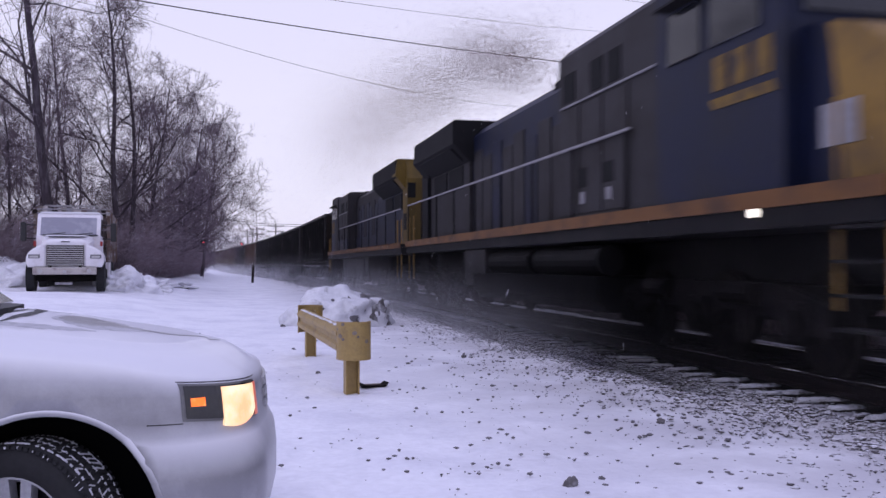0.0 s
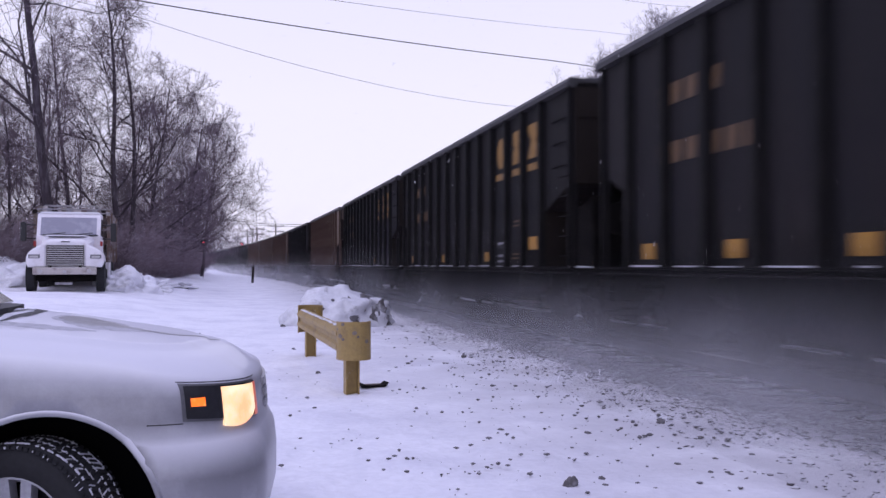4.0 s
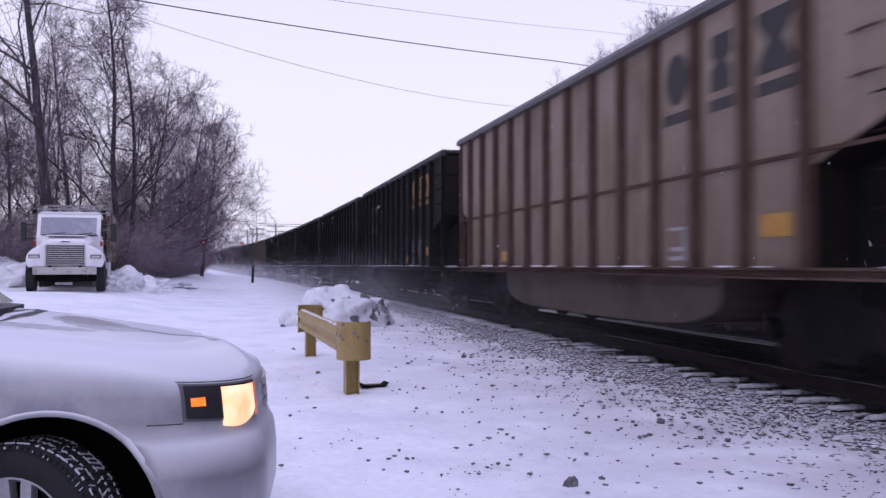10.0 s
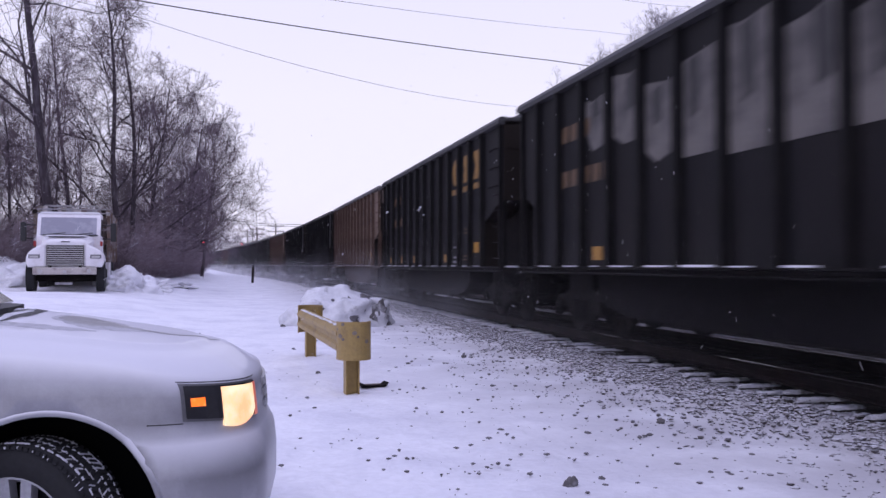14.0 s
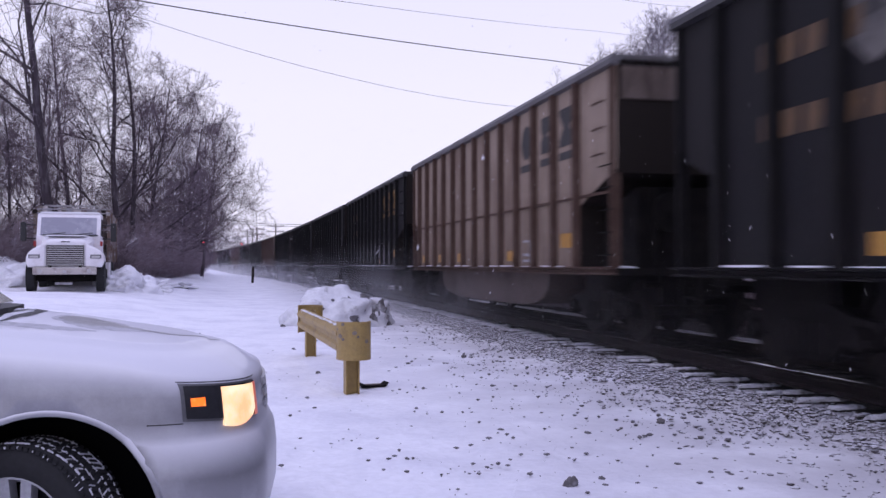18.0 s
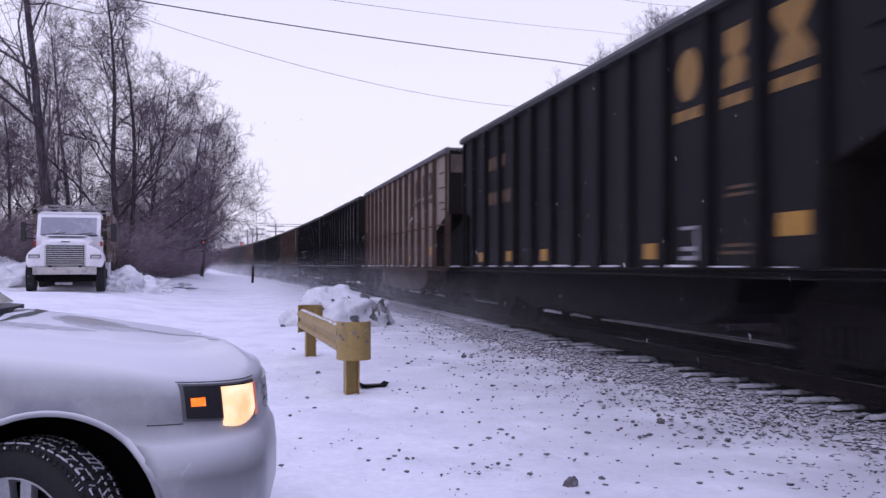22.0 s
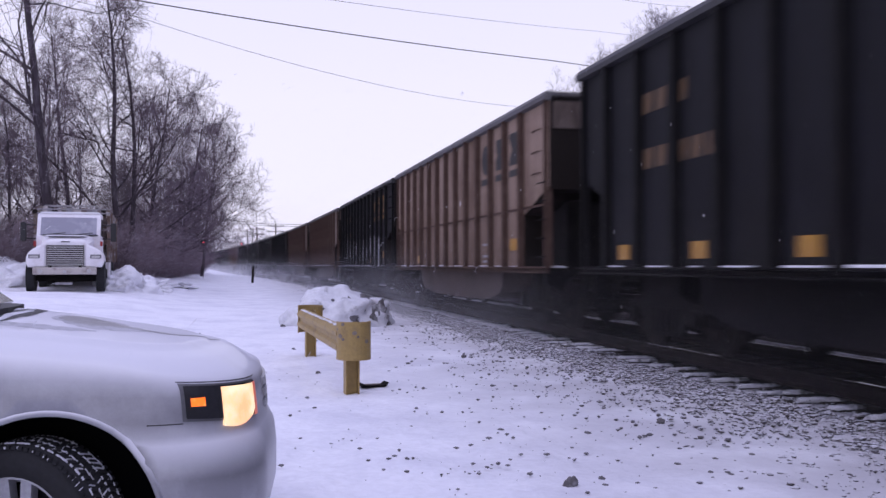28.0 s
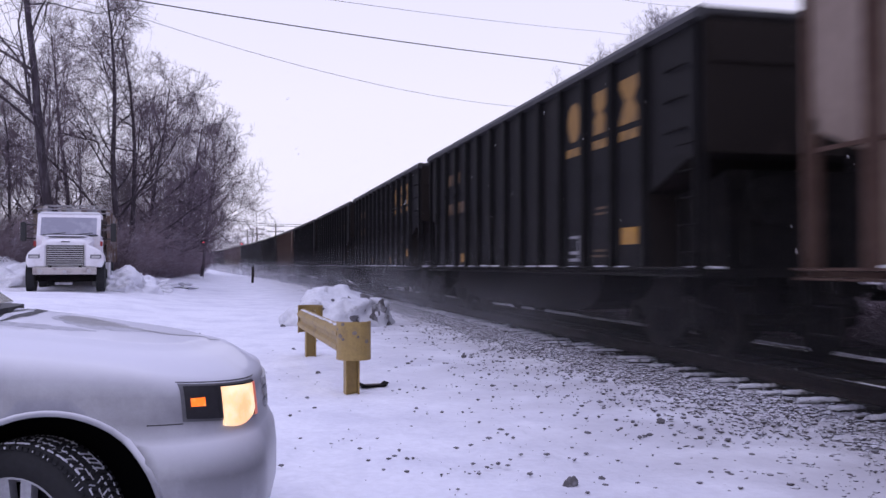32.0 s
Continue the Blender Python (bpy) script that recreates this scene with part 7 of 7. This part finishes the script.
def veil_mat(name, seed, low, high, along, ends, height):
    """Powder hanging in the air: thin, denser near the ground, broken into puffs by noise."""
    m = bpy.data.materials.new(name)
    m.use_nodes = True
    n, k = m.node_tree.nodes, m.node_tree.links
    n.clear()
    tc, sp, out = n.new("ShaderNodeTexCoord"), n.new("ShaderNodeSeparateXYZ"), n.new("ShaderNodeOutputMaterial")
    k.new(tc.outputs["Object"], sp.inputs["Vector"])

    def ramp(value, a, b, c, d):
        r = n.new("ShaderNodeMapRange")
        r.interpolation_type = "SMOOTHSTEP"
        r.inputs["From Min"].default_value, r.inputs["From Max"].default_value = a, b
        r.inputs["To Min"].default_value, r.inputs["To Max"].default_value = c, d
        k.new(value, r.inputs["Value"])
        return r.outputs["Result"]

    def times(a, b):
        q = n.new("ShaderNodeMath")
        q.operation = "MULTIPLY"
        k.new(a, q.inputs[0])
        k.new(b, q.inputs[1])
        return q.outputs[0]
    t = n.new("ShaderNodeTexNoise")
    t.noise_dimensions = "4D"
    t.inputs["W"].default_value, t.inputs["Scale"].default_value, t.inputs["Detail"].default_value, t.inputs["Roughness"].default_value = seed * 3.7, 0.55, 4, 0.55
    mp = n.new("ShaderNodeMapping")
    mp.inputs["Scale"].default_value = (0.6, 0.32, 1.5)
    k.new(tc.outputs["Object"], mp.inputs["Vector"])
    k.new(mp.outputs["Vector"], t.inputs["Vector"])
    f = times(ramp(sp.outputs["Y"], along[0], along[1], low, high), ramp(t.outputs["Fac"], 0.30, 0.72, 0.12, 1.0))
    h = ramp(sp.outputs["Z"], 0.0, height, 1.0, 0.0)
    f = times(times(f, h), ramp(sp.outputs["Z"], -0.05, 0.10, 0.3, 1.0))
    f = times(f, times(ramp(sp.outputs["Y"], ends[0], ends[1], 0.0, 1.0), ramp(sp.outputs["Y"], ends[2], ends[3], 1.0, 0.0)))
    d, s, x, clear, mix = n.new("ShaderNodeBsdfDiffuse"), n.new("ShaderNodeBsdfTranslucent"), n.new("ShaderNodeMixShader"), n.new("ShaderNodeBsdfTransparent"), n.new("ShaderNodeMixShader")
    for q in (d, s):
        q.inputs["Color"].default_value = (0.80, 0.80, 0.84, 1)
    k.new(d.outputs[0], x.inputs[1])
    k.new(s.outputs[0], x.inputs[2])
    k.new(f, mix.inputs["Fac"])
    k.new(clear.outputs[0], mix.inputs[1])
    k.new(x.outputs[0], mix.inputs[2])
    k.new(mix.outputs[0], out.inputs["Surface"])
    return m


def veil(seed, off, y0, y1, height, material, label, velocity):
    """A billowing sheet of powder snow beside the train."""
    ys, zs = np.arange(y0, y1 + 0.1, 1.0), np.linspace(-0.05, height, 9)
    gy, gz = np.meshgrid(ys, zs, indexing="ij")
    gx = track_x(gy) - off - 0.35 * (1 - gz / height) * 0.6 + 0.10 * np.sin(gy * 0.7 + seed) + 0.07 * np.sin(gy * 1.9 + gz * 2.0 + seed * 2)
    i = np.arange(gy.size).reshape(gy.shape)
    f = np.stack([i[:-1, :-1].ravel(), i[1:, :-1].ravel(), i[1:, 1:].ravel(), i[:-1, 1:].ravel()], 1)
    me = from_arrays("blown_snow", np.stack([gx.ravel(), gy.ravel(), gz.ravel()], 1).tolist(), f.tolist(), material, True)
    DRIFTING.append((tagged(new("blown_snow", me), label, "blown snow", kind="stuff"), velocity))


def clear_of_eye(p, v):
    """Drop the flakes whose straight way comes within arm's reach of the tripod."""
    u = np.array(v) / np.linalg.norm(v)
    d = np.array(EYE)[None, :] - p
    return p[np.linalg.norm(d - (d @ u)[:, None] * u[None, :], axis=1) > 2.4]


def build_air():
    rng = np.random.RandomState(77)
    # falling flakes, in three sheets that fall and drift differently
    for k, (vx, vy, vz) in enumerate(((-0.5, -0.9, -1.25), (-0.9, -0.4, -1.0), (-0.2, -1.5, -1.5))):
        n = 6500
        p = np.stack([rng.uniform(-8, 10, n) - vx * 16, rng.uniform(2.5, 34, n) - vy * 16, rng.uniform(0.2, 10 - vz * 34, n)], 1)
        p = clear_of_eye(p, (vx, vy, vz))
        n = len(p)
        specks("falling_snow", p, 0.004 + 0.008 * rng.rand(n) ** 2.5, M["flake"], "falling snowflakes drifting past the train", "snowfall", (vx, vy, vz))
    vx, vy, vz = -2.4, -4.8, -2.6
    n = 14000
    p = np.stack([rng.uniform(-4, 8, n), rng.uniform(2.5, 13, n), rng.uniform(0, 6, n)], 1) - np.array([[vx, vy, vz]]) * (rng.rand(n)[:, None] * 33)
    p = clear_of_eye(p, (vx, vy, vz))
    n = len(p)
    specks("falling_snow", p, 0.004 + 0.008 * rng.rand(n) ** 2, M["flake"], "wind-driven snowflakes streaking past", "snowfall", (vx, vy, vz))
    # snow whirled up along the foot of the train, in thin drifting veils
    for k, off in enumerate((1.72, 1.98, 2.30)):
        veil(k, off + 0.05, -4.0, 210.0, 1.5 + 0.5 * k, veil_mat("drifting_powder", 5 + k, 0.008, 0.38, (10.0, 54.0), (-4.0, -2.0, 200.0, 210.0), 1.5 + 0.5 * k), "fine snow whirled up along the foot of the train", (0, -0.25, 0))
    # the thicker cloud that the locomotives pull along
    for k, off in enumerate((1.70, 2.05, 2.45, 2.9)):
        veil(k + 4, off, 8.0, 74.0, 1.25 + 0.12 * k, veil_mat("thick_powder", 15 + k, 0.20, 0.34, (12.0, 34.0), (8.0, 18.0, 40.0, 74.0), 1.25 + 0.12 * k), "thick cloud of powder snow pulled along by the locomotives", (0, -9.0, 0))
    n = 60000
    y = 12 + 56 * rng.rand(n) ** 0.9
    x = track_x(y) - 1.55 + rng.normal(0, 0.45, n)
    z = 0.15 + np.abs(rng.normal(0, 0.5, n))
    specks("blown_snow", np.stack([x, y, z], 1), 0.0010 + 0.00006 * y * rng.rand(n), M["blown"], "grains of snow blown along the foot of the train", "blown snow", (0, -0.05, 0))
    n = 200000
    y = 60 + 170 * rng.rand(n) ** 1.2
    x = track_x(y) - 1.7 + rng.normal(0, 0.8, n)
    z = 0.1 + np.abs(rng.normal(0, 0.75, n))
    specks("blown_snow", np.stack([x, y, z], 1), 0.00010 * y * (0.5 + rng.rand(n)), M["blown"], "haze of blown snow over the distant track", "blown snow", (0, -0.05, 0))
    # snowfall that greys the distance
    n = 300000
    y = 45 + 215 * rng.rand(n)
    x = track_x(y) + rng.uniform(-7, 9, n)
    z = 0.3 + 9 * rng.rand(n) ** 1.3
    specks("falling_snow", np.stack([x, y, z], 1), 0.00010 * y * (0.5 + rng.rand(n)), M["blown"], "fine snowfall greying the distant track", "snowfall", (0.05, -0.05, 0))
    # diesel exhaust over the locomotives
    n = 460000
    s = rng.rand(n) ** 1.1
    y = 17.8 + 30 * s + rng.normal(0, 0.8, n)
    puff = 0.55 * np.sin(y * 0.9) + 0.35 * np.sin(y * 2.3 + 1.0)
    x = TRACK_X - 0.6 - 1.0 * s + rng.normal(0, 0.35 + 1.2 * s)
    z = 5.5 + 3.0 * np.sqrt(s) - 1.0 * s + rng.normal(0, 0.35 + 1.3 * s) + puff * (0.3 + s)
    specks("exhaust_smoke", np.stack([x, y, z], 1), 0.0030 + 0.0050 * rng.rand(n), M["soot"], "thin brown diesel exhaust drifting over the locomotives", "smoke", (0.8, -4.0, 2.0))


build_air()


def motions():
    """Everything that moves: the cars along the track's line, and their wheels."""
    for ob, start in CARS:
        rows = []
        for t in range(0, 33):
            y = start - SPEED * t
            rows.append((float(t), pose(float(track_x(y)), y, RAIL_TOP + LIFT, 0, 0, track_turn(y))))
        walk(ob, rows)
    for ob, v in DRIFTING:
        walk(ob, [(0.0, pose(0, 0, 0)), (32.0, pose(*[32.0 * c for c in v]))])
    for (a, r), sets in ROLL_WHEELS.items():
        turn = math.degrees(SPEED / FPS / r)
        walk(sets[0], [(k / FPS, pose(0, a, r, (turn * k) % 360)) for k in range(0, 961)])
        done = sets[0].animation_data
        for w in sets[1:]:
            w.rotation_mode = "QUATERNION"
            keys = w.animation_data_create()
            keys.action, keys.action_slot = done.action, done.action_slot


motions()
